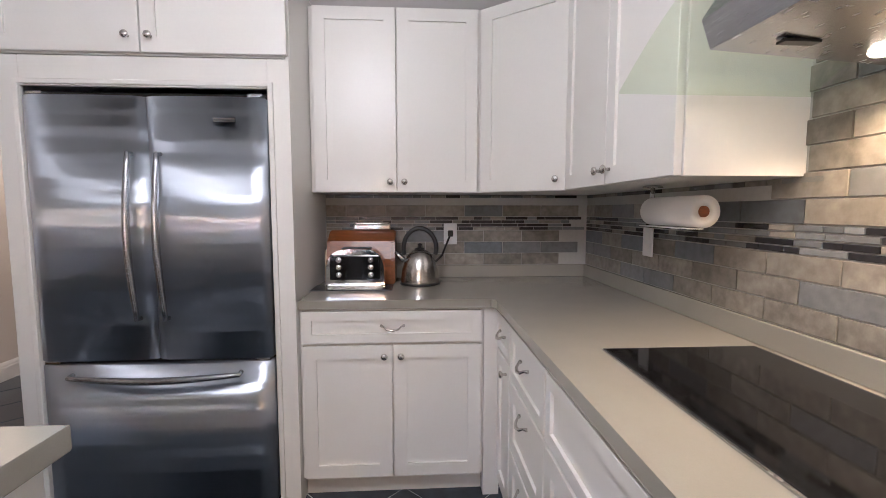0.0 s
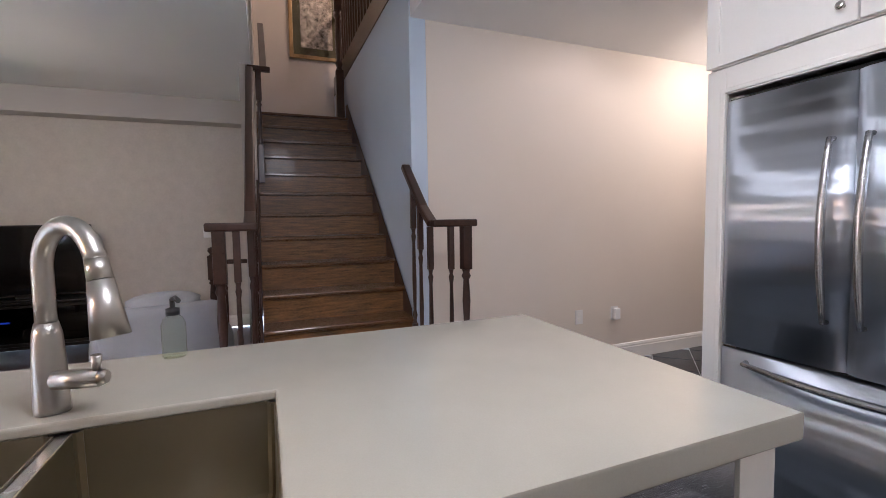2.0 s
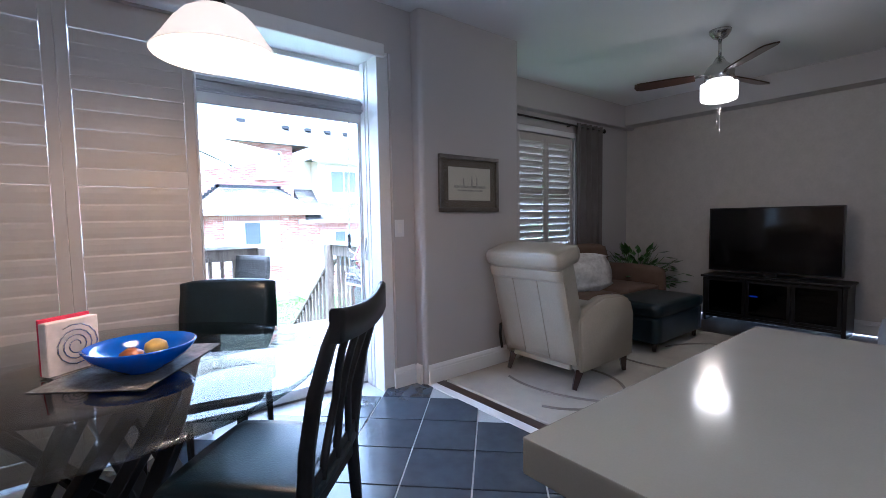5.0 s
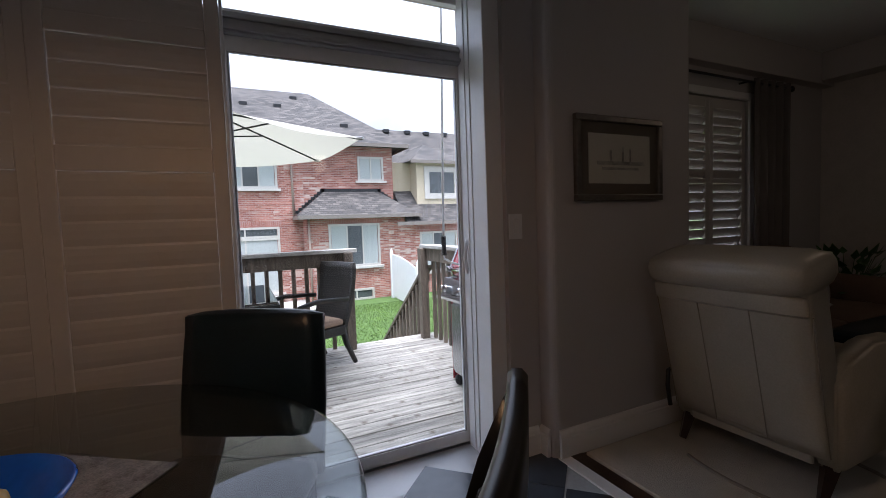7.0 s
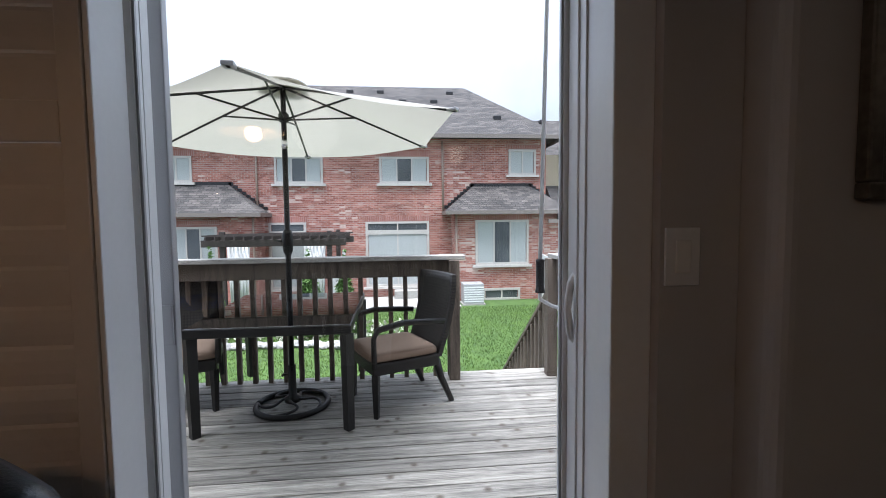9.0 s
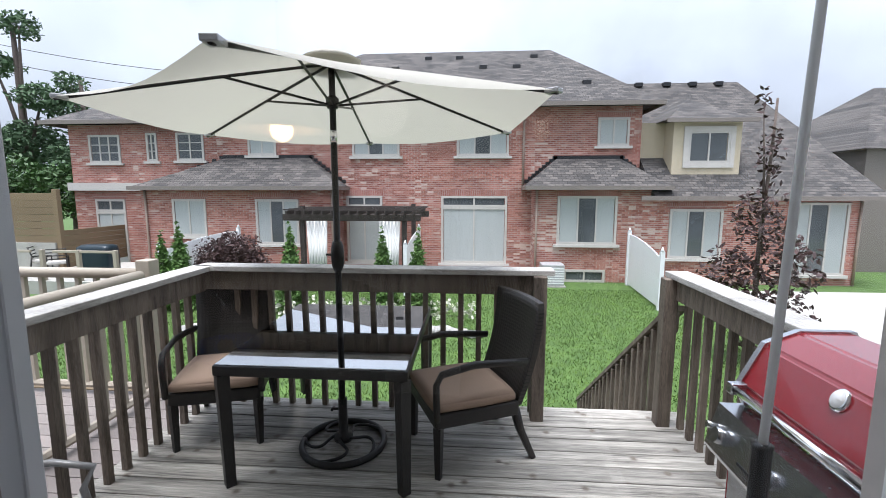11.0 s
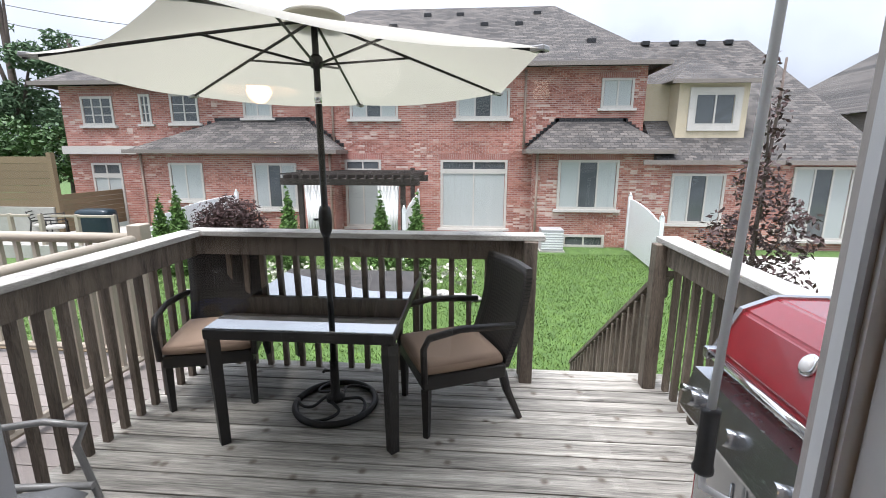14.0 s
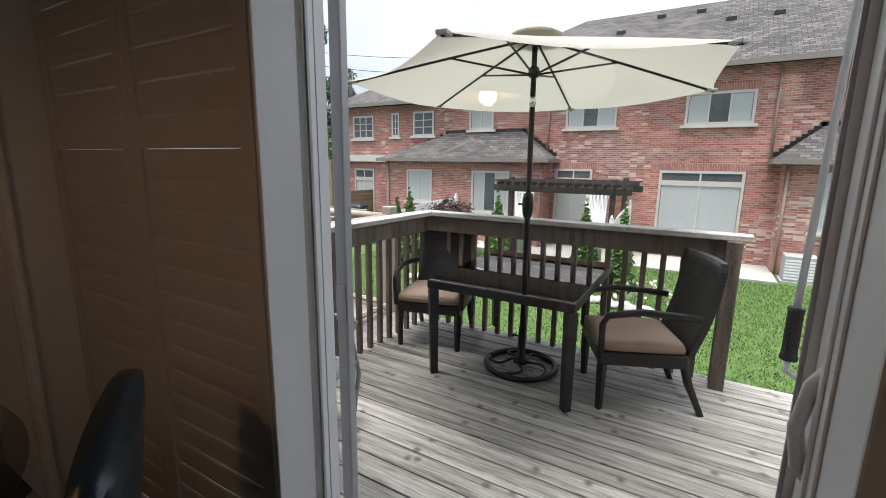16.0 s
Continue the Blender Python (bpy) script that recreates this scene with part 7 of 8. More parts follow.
def foliage(name, m, blobs, leaf, count, mat, trunk, label, category, seed, group=""):
    """Many small leaves scattered through a few uneven lobes, on a trunk with limbs."""
    root = thing(name, m, label, category, group)
    rnd = random.Random(seed)
    if trunk:
        bm = bmesh.new()
        h, r = trunk
        pts = [(0.03 * math.sin(k), 0.03 * math.cos(k * 1.3), h * k / 5) for k in range(6)]
        sweep(bm, pts, r, 8, [r * (1 - 0.13 * k) for k in range(6)])
        for (cx, cy, cz, rx, ry, rz) in blobs:
            sweep(bm, [(0, 0, max(0.1, min(h, cz) * 0.55)), (cx * 0.5, cy * 0.5, cz * 0.8), (cx, cy, cz)], r * 0.4, 6, [r * 0.45, r * 0.3, r * 0.12])
        part("trunk", bm, M_BARK, root)
    verts, faces = [], []
    tot = sum(b[3] * b[4] * b[5] for b in blobs)
    for (cx, cy, cz, rx, ry, rz) in blobs:
        for _ in range(int(count * rx * ry * rz / tot)):
            while True:
                p = Vector((rnd.uniform(-1, 1), rnd.uniform(-1, 1), rnd.uniform(-1, 1)))
                if 0.25 < p.length <= 1:
                    break
            p = p * (0.75 + 0.3 * noise.noise(p * 2.3 + Vector((cx, cy, cz))))
            c = Vector((cx + p.x * rx, cy + p.y * ry, cz + p.z * rz))
            u = Vector((rnd.gauss(0, 1), rnd.gauss(0, 1), rnd.gauss(0, 0.7))).normalized() * leaf * rnd.uniform(0.6, 1.3)
            v = u.cross(Vector((rnd.gauss(0, 1), rnd.gauss(0, 1), rnd.gauss(0, 1)))).normalized() * leaf * rnd.uniform(0.3, 0.5)
            i = len(verts)
            verts += [c - u, c + v, c + u, c - v]
            faces.append((i, i + 1, i + 2, i + 3))
    me = bpy.data.meshes.new("crown")
    me.from_pydata([tuple(v) for v in verts], [], faces)
    me.materials.append(mat)
    cr = new("crown", me)
    cr.parent = root
    return root


def cedar(m, seed, h=1.6):
    blobs = [(0, 0, h * (0.10 + 0.105 * k), 0.62 * (1 - 0.108 * k), 0.62 * (1 - 0.108 * k), h * 0.15) for k in range(9)]
    return foliage("cedar", m, blobs, 0.07, 6500, M_CEDAR, (h * 0.8, 0.03), "small bright green conical cedar in the garden bed", "cedar", seed, "garden cedars")


cd = cedar(pose(4.1, -16.0, -2.0), 3, 2.5)
copy_thing(cd, pose(1.44, -16.0, -2.1, 0, 0, 80))
copy_thing(cd, pose(0.45, -16.0, -2.15, 0, 0, 190))
copy_thing(cd, pose(7.4, -16.0, -2.02, 0, 0, 40))
copy_thing(cd, pose(8.0, -16.1, -2.25, 0, 0, 140))
foliage("purple_shrub", pose(6.95, -18.0, -2.0), [(0, 0, 1.25, 1.2, 0.9, 1.1), (-0.6, 0, 0.9, 0.8, 0.8, 0.8), (0.7, 0.1, 1.0, 0.8, 0.7, 0.9)], 0.065, 9000, M_PURPLELEAF, (0.8, 0.05), "rounded dark purple shrub beside the white fence", "shrub", 8)
weep = [(0.0, 0, 3.1, 0.25, 0.25, 0.7), (0.1, 0.1, 2.2, 0.5, 0.45, 0.6), (-0.35, 0.1, 1.5, 0.55, 0.5, 0.7), (0.35, -0.1, 1.3, 0.6, 0.5, 0.7), (0.0, 0.1, 0.7, 0.75, 0.6, 0.6), (-0.6, 0.0, 0.6, 0.4, 0.4, 0.5), (0.15, 0, 3.9, 0.16, 0.16, 0.35)]
foliage("weeping_tree", pose(-6.75, -13.0, -2.0), [tuple(1.32 * q for q in w) for w in weep], 0.075, 2600, M_PURPLELEAF, (5.2, 0.06), "slender weeping tree with sparse dark purple leaves", "tree", 12)

far_trees = [(pose(20.9, -28.0, -2), [(0, 0, 5.0, 2.6, 2.4, 1.6), (-1.4, 0.5, 6.6, 1.8, 1.6, 1.0), (1.0, 0, 8.0, 1.6, 1.6, 0.9), (-0.6, 0, 3.4, 2.0, 1.8, 1.0), (0.6, 0, 9.4, 1.1, 1.1, 0.8)], M_PINE, (9.5, 0.26)),
             (pose(24.6, -28.0, -2), [(0, 0, 6.0, 2.8, 2.4, 1.8), (-1.8, 0.5, 8.5, 1.9, 1.6, 1.0), (1.4, 0, 10.5, 1.9, 1.6, 0.9), (-0.4, 0, 12.5, 1.4, 1.2, 1.0)], M_PINE, (12.5, 0.3)),
             (pose(20.6, -26.5, -2), [(0, 0, 3.4, 3.0, 2.6, 2.0), (2.0, 0.5, 4.0, 2.2, 2.0, 1.6), (-1.8, 0, 2.6, 1.8, 1.8, 1.4)], M_LEAF, (3.6, 0.2)),
             (pose(24.8, -26.0, -2), [(0, 0, 3.4, 3.2, 2.6, 2.2), (2.2, 0.5, 4.6, 2.4, 2.0, 1.6), (-1.8, 0, 3.0, 2.0, 1.8, 1.4)], M_LEAF, (3.6, 0.2))]
for k, (m, blobs, mt, tr) in enumerate(far_trees):
    foliage("pine_tree" if mt is M_PINE else "leafy_tree", m, blobs, 0.17, 5200, mt, tr, "tall dark pine behind the houses" if mt is M_PINE else "green leafy tree behind the wooden fence", "tree", 30 + k, "trees behind the gardens")

fence = thing("board_fence", pose(0, 0, 0), "brown horizontal board fence on a pale retaining wall", "fence")
for k in range(7):
    box_part("board", fence, M_FENCEWOOD, (14.2, 30.0, -19.05, -19.0, -0.45 + 0.26 * k, -0.2 + 0.26 * k), 0.004)
    box_part("board", fence, M_FENCEWOOD, (14.0, 14.05, -24.5, -19.1, -1.4 + 0.2 * k, -1.21 + 0.2 * k), 0.004)
box_part("post", fence, M_FENCEWOOD, (14.0, 14.18, -19.12, -18.95, -2.0, 1.5), 0.01)
box_part("wall", fence, M_CONCRETE, (14.2, 30.0, -19.2, -18.9, -2.0, -0.46))

bm = bmesh.new()
bx(bm, -40, -8.2, -19.6, -12.4, -1.999, -1.95)
solid("patio_concrete", bm, M_CONCRETE, "pale concrete patio behind the end house", "patio", kind="structure")
bm = bmesh.new()
bx(bm, -3.4, 9.0, -21.99, -19.4, -1.999, -1.93)
solid("patio_stone", bm, M_CONCRETE, "grey stone patio along the brick house", "patio", kind="structure")
bed = thing("garden_border", pose(0, 0, 0), "curved border of pale stones with white flowers", "garden border")
rnd = random.Random(21)
bm = bmesh.new()
bmesh.ops.create_icosphere(bm, subdivisions=2, radius=0.2)
for v in bm.verts:
    v.co *= 0.85 + 0.3 * noise.noise(v.co * 6)
    v.co.z *= 0.55
stone_mesh = finish(bm, "stone", M_STONE)
for k in range(46):
    a = k / 45
    x = -1.2 + 7.2 * a
    y = -14.1 - 1.6 * math.sin(math.pi * a) * 0.5 + rnd.uniform(-0.1, 0.1)
    piece("stone", stone_mesh, bed, pose(x, y, -1.93, 0, 0, rnd.uniform(0, 360)))
verts, faces = [], []
for k in range(500):
    a = rnd.random()
    c = Vector((-1.2 + 7.2 * a, -14.9 - rnd.random() * 1.2, -1.9 + rnd.random() * 0.35))
    for j in range(2):
        u = Vector((rnd.gauss(0, 1), rnd.gauss(0, 1), rnd.gauss(0, 1))).normalized() * 0.07
        v = u.orthogonal().normalized() * 0.05
        i = len(verts)
        verts += [c - u, c + v, c + u, c - v]
        faces.append((i, i + 1, i + 2, i + 3))
me = bpy.data.meshes.new("flowers")
me.from_pydata([tuple(v) for v in verts], [], faces)
me.materials.append(material("white_petals", (0.72, 0.70, 0.66), 0.8, vary=0.25, second=(0.75, 0.76, 0.6)))
fl = new("flowers", me)
fl.parent = bed
tagged(fl, "low white flowers", kind="stuff")
for y0, z0 in ((-30.0, 7.2), (-30.0, 8.2)):
    bm = bmesh.new()
    pts = [(38 - 30 * k / 12, y0, z0 + 4.5 - 5.0 * k / 12 - 0.9 * math.sin(math.pi * k / 12)) for k in range(13)]
    sweep(bm, pts, 0.02, 5)
    solid("power_line", bm, M_BLACKPL, "thin overhead power line against the sky", "power line", group="power lines")

# ---- deck ----
deck = thing("deck", pose(0, 0, 0), "weathered grey wooden deck of long boards", "deck")
box_part("rim_joist", deck, M_RAILGREY, (-2.62, 0.93, -7.02, -6.98, -0.36, -0.172))
box_part("rim_joist", deck, M_RAILGREY, (0.89, 0.93, -6.978, -4.52, -0.36, -0.172))
box_part("rim_joist", deck, M_RAILGREY, (-2.62, -2.58, -6.978, -4.52, -0.36, -0.172))
for x in (-2.0, -1.4, -0.8, -0.2, 0.4):
    box_part("joist", deck, M_RAILGREY, (x - 0.02, x + 0.02, -6.978, -4.52, -0.36, -0.172))
for x in (-2.5, -0.8, 0.8):
    for y in (-6.9, -4.7):
        box_part("post", deck, M_RAILGREY, (x - 0.05, x + 0.05, y - 0.05, y + 0.05, -2.0, -0.361))
BW = 0.135
rnd = random.Random(4)
nb = 18
board_meshes = []
for k in range(3):
    bm = bmesh.new()
    bx(bm, -1.80, 1.80, -BW / 2, BW / 2, -0.03, 0.0, 0.004)
    board_meshes.append(finish(bm, "board", M_DECK))
for k in range(nb):
    y = -4.60 - (BW + 0.008) * k
    piece("board", board_meshes[k % 3], deck, pose(-0.835, y, -0.14 + rnd.uniform(-0.0015, 0.0015), rnd.uniform(-0.4, 0.4), 0, 180 * (k % 2)))

RT = 0.93
baluster_bm = bmesh.new()
bx(baluster_bm, -0.019, 0.019, -0.019, 0.019, -0.30, 0.90, 0.003)
BAL = finish(baluster_bm, "baluster", M_RAILGREY)


def deck_rail(name, a, b, posts, label, step=0.128, inner=1):
    """A straight guard between two points on the deck; the balusters stand on its outer side."""
    a, b = Vector((*a, 0)), Vector((*b, 0))
    d = (b - a)
    L = d.length
    m = Matrix.Translation((a.x, a.y, 0)) @ Matrix.Rotation(math.atan2(d.y, d.x), 4, "Z")
    root = thing(name, m, label, "deck railing", "deck railings")
    box_part("cap", root, M_RAILCAP, (-0.05, L + 0.05, -0.075, 0.075, RT - 0.038, RT), 0.005, "sun-bleached flat cap board")
    box_part("top_rail", root, M_RAILGREY, (0.0, L, inner * 0.02 - 0.02, inner * 0.02 + 0.02, RT - 0.178, RT - 0.0385), 0.004)
    for k in range(int(L / step)):
        x = step * (k + 0.6)
        piece("baluster", BAL, root, pose(x, -inner * 0.0395 + inner * 0.0, 0.0))
    for x in posts:
        box_part("post", root, M_RAILGREY, (x - 0.045, x + 0.045, -0.045 + inner * 0.067, 0.045 + inner * 0.067, -0.14, RT - 0.0385), 0.006)
    return root


deck_rail("deck_railing", (0.83, -6.985), (-1.63, -6.985), (2.41,), "weathered wooden deck railing towards the lawn", inner=-1)
deck_rail("deck_railing", (0.83, -4.55), (0.83, -6.90), (0.05,), "weathered wooden deck railing towards the neighbour", inner=-1)
deck_rail("deck_railing", (-2.50, -6.93), (-2.50, -4.55), (0.02,), "weathered wooden deck railing behind the grill", inner=-1)

st = thing("deck_stairs", pose(0, 0, 0), "weathered wooden stairs down to the lawn", "stairs")
for k in range(9):
    z = -0.14 - 0.19 * (k + 1)
    box_part("tread", st, M_DECK, (-2.50, -1.66, -7.06 - 0.25 * (k + 1), -7.05 - 0.25 * k, z - 0.035, z), 0.004)
for x in (-2.53, -1.66):
    bm = bmesh.new()
    prism(bm, [(-7.04, -0.36), (-7.04, -0.15), (-9.4, -1.94), (-9.4, -2.0), (-9.1, -2.0)], "x", x - 0.02, x + 0.02)
    part("stringer", bm, M_RAILGREY, st)
slope = -0.76
for x in (-2.53,):
    bm = bmesh.new()
    m = pose(x, -7.0, 0.62, math.degrees(math.atan(slope)), 0, 180)
    prism(bm, [(-7.0, 0.50), (-7.0, 0.64), (-9.45, 0.64 + slope * 2.45), (-9.45, 0.50 + slope * 2.45)], "x", x - 0.02, x + 0.02)
    part("top_rail", bm, M_RAILGREY, st)
    bm = bmesh.new()
    prism(bm, [(-7.0, 0.645), (-7.0, 0.685), (-9.5, 0.685 + slope * 2.5), (-9.5, 0.645 + slope * 2.5)], "x", x - 0.06, x + 0.06)
    part("cap", bm, M_RAILGREY, st)
    for k in range(18):
        y = -7.12 - 0.128 * k
        box_part("baluster", st, M_RAILGREY, (x + 0.021, x + 0.058, y - 0.019, y + 0.019, -0.30 + slope * (-7.0 - y), 0.62 + slope * (-7.0 - y)), 0.003)
    box_part("post", st, M_RAILGREY, (x - 0.045, x + 0.045, -9.5, -9.41, -2.0, 0.62 + slope * 2.4), 0.005)

# patio table: dark wicker frame, glass top
pt = thing("patio_table", pose(-0.29, -6.615, -0.134, -1.5), "black wicker patio table with glass top", "patio table")
HX, HY = 0.515, 0.575
bm = bmesh.new()
for a in ((-HX, HX, -HY, -HY + 0.06), (-HX, HX, HY - 0.06, HY), (-HX, -HX + 0.06, -HY + 0.06, HY - 0.06), (HX - 0.06, HX, -HY + 0.06, HY - 0.06)):
    bx(bm, *a, 0.655, 0.712, 0.006)
part("frame", bm, M_WICKER, pt, "black woven frame")
bm = bmesh.new()
for k in range(42):
    y = -HY + 0.065 + (2 * HY - 0.13) * k / 42
    bx(bm, -HX + 0.06, HX - 0.06, y, y + 0.019, 0.690, 0.701)
for k in range(9):
    x = -HX + 0.1 + (2 * HX - 0.2) * k / 8
    bx(bm, x - 0.006, x + 0.006, -HY + 0.06, HY - 0.06, 0.682, 0.6899)
part("woven_panel", bm, M_WICKER, pt, "black woven panel under the glass")
M_PATIOGLASS = glass("patio_glass", (0.70, 0.76, 0.78), 0.01, 1.15)
bm = bmesh.new()
bx(bm, -HX + 0.01, HX - 0.01, -HY + 0.01, HY - 0.01, 0.7125, 0.719, 0.002)
part("glass_top", bm, M_PATIOGLASS, pt, "clear glass sheet")
for x in (-1, 1):
    for y in (-1, 1):
        bm = bmesh.new()
        rod(bm, (x * (HX - 0.032), y * (HY - 0.032), 0.0), (x * (HX - 0.032), y * (HY - 0.032), 0.655), 0.036, 0.045, 4)
        part("leg", bm, M_WICKER, pt)


def patio_chair():
    root = thing("patio_chair", pose(0, 0, 0), "black wicker patio armchair with a tan seat cushion", "patio chair", "patio chairs")
    bm = bmesh.new()
    bx(bm, -0.265, 0.265, -0.27, 0.25, 0.30, 0.385, 0.012)
    part("seat_frame", bm, M_WICKER, root)
    bm = bmesh.new()
    cushion(bm, -0.255, 0.255, -0.275, 0.235, 0.386, 0.452, 0.008, 0.025)
    part("cushion", bm, M_CUSHION, root, "tan fabric seat cushion")
    bm = bmesh.new()
    n = 10
    f, b = [], []
    for j in range(n + 1):
        v = j / n
        z = 0.36 + 0.60 * v
        y = 0.235 + 0.13 * v + 0.03 * math.sin(math.pi * v)
        wv = 0.255 + 0.015 * v - 0.03 * max(0, v - 0.9) * 10 * 0.4
        f.append([bm.verts.new((wv * (2 * i / 8 - 1), y + 0.03 * math.cos(math.pi * (i / 8 - 0.5)), z)) for i in range(9)])
        b.append([bm.verts.new((wv * (2 * i / 8 - 1), y + 0.035 + 0.03 * math.cos(math.pi * (i / 8 - 0.5)), z)) for i in range(9)])
    for j in range(n):
        for i in range(8):
            bm.faces.new((f[j][i], f[j][i + 1], f[j + 1][i + 1], f[j + 1][i])).smooth = True
            bm.faces.new((b[j][i], b[j + 1][i], b[j + 1][i + 1], b[j][i + 1])).smooth = True
        bm.faces.new((f[j][0], f[j + 1][0], b[j + 1][0], b[j][0]))
        bm.faces.new((f[j][8], b[j][8], b[j + 1][8], f[j + 1][8]))
    for i in range(8):
        bm.faces.new((f[n][i], f[n][i + 1], b[n][i + 1], b[n][i]))
        bm.faces.new((f[0][i], b[0][i], b[0][i + 1], f[0][i + 1]))
    part("backrest", bm, M_WICKERWEAVE, root, "tall woven back")
    for s in (-1, 1):
        bm = bmesh.new()
        sweep(bm, [(s * 0.275, -0.265, 0.36), (s * 0.28, -0.27, 0.57), (s * 0.28, -0.24, 0.625), (s * 0.28, -0.05, 0.655), (s * 0.275, 0.15, 0.64), (s * 0.265, 0.29, 0.625)], 0.024, 8, flat=0.75)
        part("arm", bm, M_WICKER, root)
        bm = bmesh.new()
        rod(bm, (s * 0.245, -0.245, 0.0), (s * 0.245, -0.245, 0.31), 0.022, 0.032, 4)
        part("leg", bm, M_WICKER, root)
        bm = bmesh.new()
        sweep(bm, [(s * 0.24, 0.23, 0.34), (s * 0.24, 0.27, 0.2), (s * 0.245, 0.36, 0.0)], 0.026, 4, [0.032, 0.028, 0.022])
        part("leg", bm, M_WICKER, root)
    return root


# woven surface in a basket pattern
M_WICKERWEAVE = bpy.data.materials.new("woven_black_wicker")
M_WICKERWEAVE.use_nodes = True
nn, ll = M_WICKERWEAVE.node_tree.nodes, M_WICKERWEAVE.node_tree.links
bsdf = nn["Principled BSDF"]
bsdf.inputs["Roughness"].default_value = 0.45
tcn, chk, ramp2, bpn = nn.new("ShaderNodeTexCoord"), nn.new("ShaderNodeTexChecker"), nn.new("ShaderNodeMix"), nn.new("ShaderNodeBump")
mpn = nn.new("ShaderNodeMapping")
mpn.inputs["Rotation"].default_value = (0, radians(45), 0)
mpn.inputs["Scale"].default_value = (1, 0.0, 1)
chk.inputs["Scale"].default_value = 62
ll.new(tcn.outputs["Object"], mpn.inputs[0])
ll.new(mpn.outputs[0], chk.inputs["Vector"])
ramp2.data_type = "RGBA"
ramp2.inputs["A"].default_value, ramp2.inputs["B"].default_value = (0.010, 0.009, 0.009, 1), (0.034, 0.030, 0.027, 1)
ll.new(chk.outputs["Fac"], ramp2.inputs["Factor"])
ll.new(ramp2.outputs["Result"], bsdf.inputs["Base Color"])
bpn.inputs["Distance"].default_value = 0.004
ll.new(chk.outputs["Fac"], bpn.inputs["Height"])
ll.new(bpn.outputs[0], bsdf.inputs["Normal"])

pc = patio_chair()
pc.matrix_world = pose(-1.07, -6.53, -0.14, 0, 0, 114)
copy_thing(pc, pose(0.53, -6.65, -0.14, 0, 0, 196))

# umbrella
UX, UY = -0.315, -6.50
um = thing("patio_umbrella", pose(UX, UY, -0.14), "cream canvas patio umbrella with dark bronze frame", "umbrella")
APEX = Vector((-0.33 - UX, -6.43 - UY, 2.315))


def along(z):
    """The place on the leaning pole at height z above the deck."""
    return APEX * (z / APEX.z)


for nm, z0, z1, r, mt, note in (("pole", 0.10, 1.88, 0.019, M_IRON, ""), ("tilt_joint", 1.885, 1.94, 0.021, M_CHROME, "silver tilt joint"), ("upper_pole", 1.945, 2.31, 0.018, M_IRON, "")):
    bm = bmesh.new()
    rod(bm, along(z0), along(z1), r, None, 14)
    part(nm, bm, mt, um, note)
LEAN = Vector((0, 0, 1)).rotation_difference(APEX).to_matrix().to_4x4()
bm = bmesh.new()
lathe(bm, [(0.0, 1.13), (0.022, 1.13), (0.034, 1.16), (0.040, 1.22), (0.036, 1.28), (0.028, 1.31), (0.0, 1.31)], 14)
rod(bm, (0.03, 0, 1.23), (0.07, 0.0, 1.23), 0.007)
bmesh.ops.transform(bm, matrix=LEAN, verts=bm.verts[:])
part("crank_housing", bm, M_IRON, um)
TIP_Z = 2.0
tips = [Vector((x - UX, y - UY, TIP_Z)) for x, y in ((0.63, -5.71), (-0.45, -5.07), (-1.455, -5.74), (-1.355, -7.02), (-0.25, -7.66), (0.77, -7.01))]
apex = APEX
bm = bmesh.new()
grid = 8
top_v = bm.verts.new(apex)
for i in range(6):
    t0, t1 = tips[i], tips[(i + 1) % 6]
    rows_v = []
    for r in range(1, grid + 1):
        u = r / grid
        row = []
        for c in range(9):
            w = c / 8
            p = apex.lerp(t0, u).lerp(apex.lerp(t1, u), w)
            p.z -= 0.05 * math.sin(math.pi * w) * u ** 2
            mid = math.sin(math.pi * w)
            if r == grid:
                p += (apex - p) * 0.035 * mid
            p.z += 0.004 * math.sin(math.pi * u)
            row.append(bm.verts.new(p))
        rows_v.append(row)
    for c in range(8):
        bm.faces.new((top_v, rows_v[0][c], rows_v[0][c + 1])).smooth = True
    for r in range(grid - 1):
        for c in range(8):
            bm.faces.new((rows_v[r][c], rows_v[r + 1][c], rows_v[r + 1][c + 1], rows_v[r][c + 1])).smooth = True
bmesh.ops.remove_doubles(bm, verts=bm.verts[:], dist=0.0005)
canopy = part("canopy", bm, M_CANVAS, um, "cream canvas canopy")
cn, cl = M_CANVAS.node_tree.nodes, M_CANVAS.node_tree.links
cb = cn["Principled BSDF"]
tr, mxs = cn.new("ShaderNodeBsdfTranslucent"), cn.new("ShaderNodeMixShader")
tr.inputs[0].default_value = (0.60, 0.58, 0.49, 1)
mxs.inputs[0].default_value = 0.27
cl.new(cb.outputs[0], mxs.inputs[1])
cl.new(tr.outputs[0], mxs.inputs[2])
cl.new(mxs.outputs[0], cn["Material Output"].inputs[0])
bm = bmesh.new()
lathe(bm, [(0.0, 0.06), (0.04, 0.057), (0.11, 0.037), (0.17, 0.006), (0.16, 0.0), (0.0, 0.045)], 12, APEX)
part("vent_cap", bm, M_CANVAS, um, "small canvas vent cap")
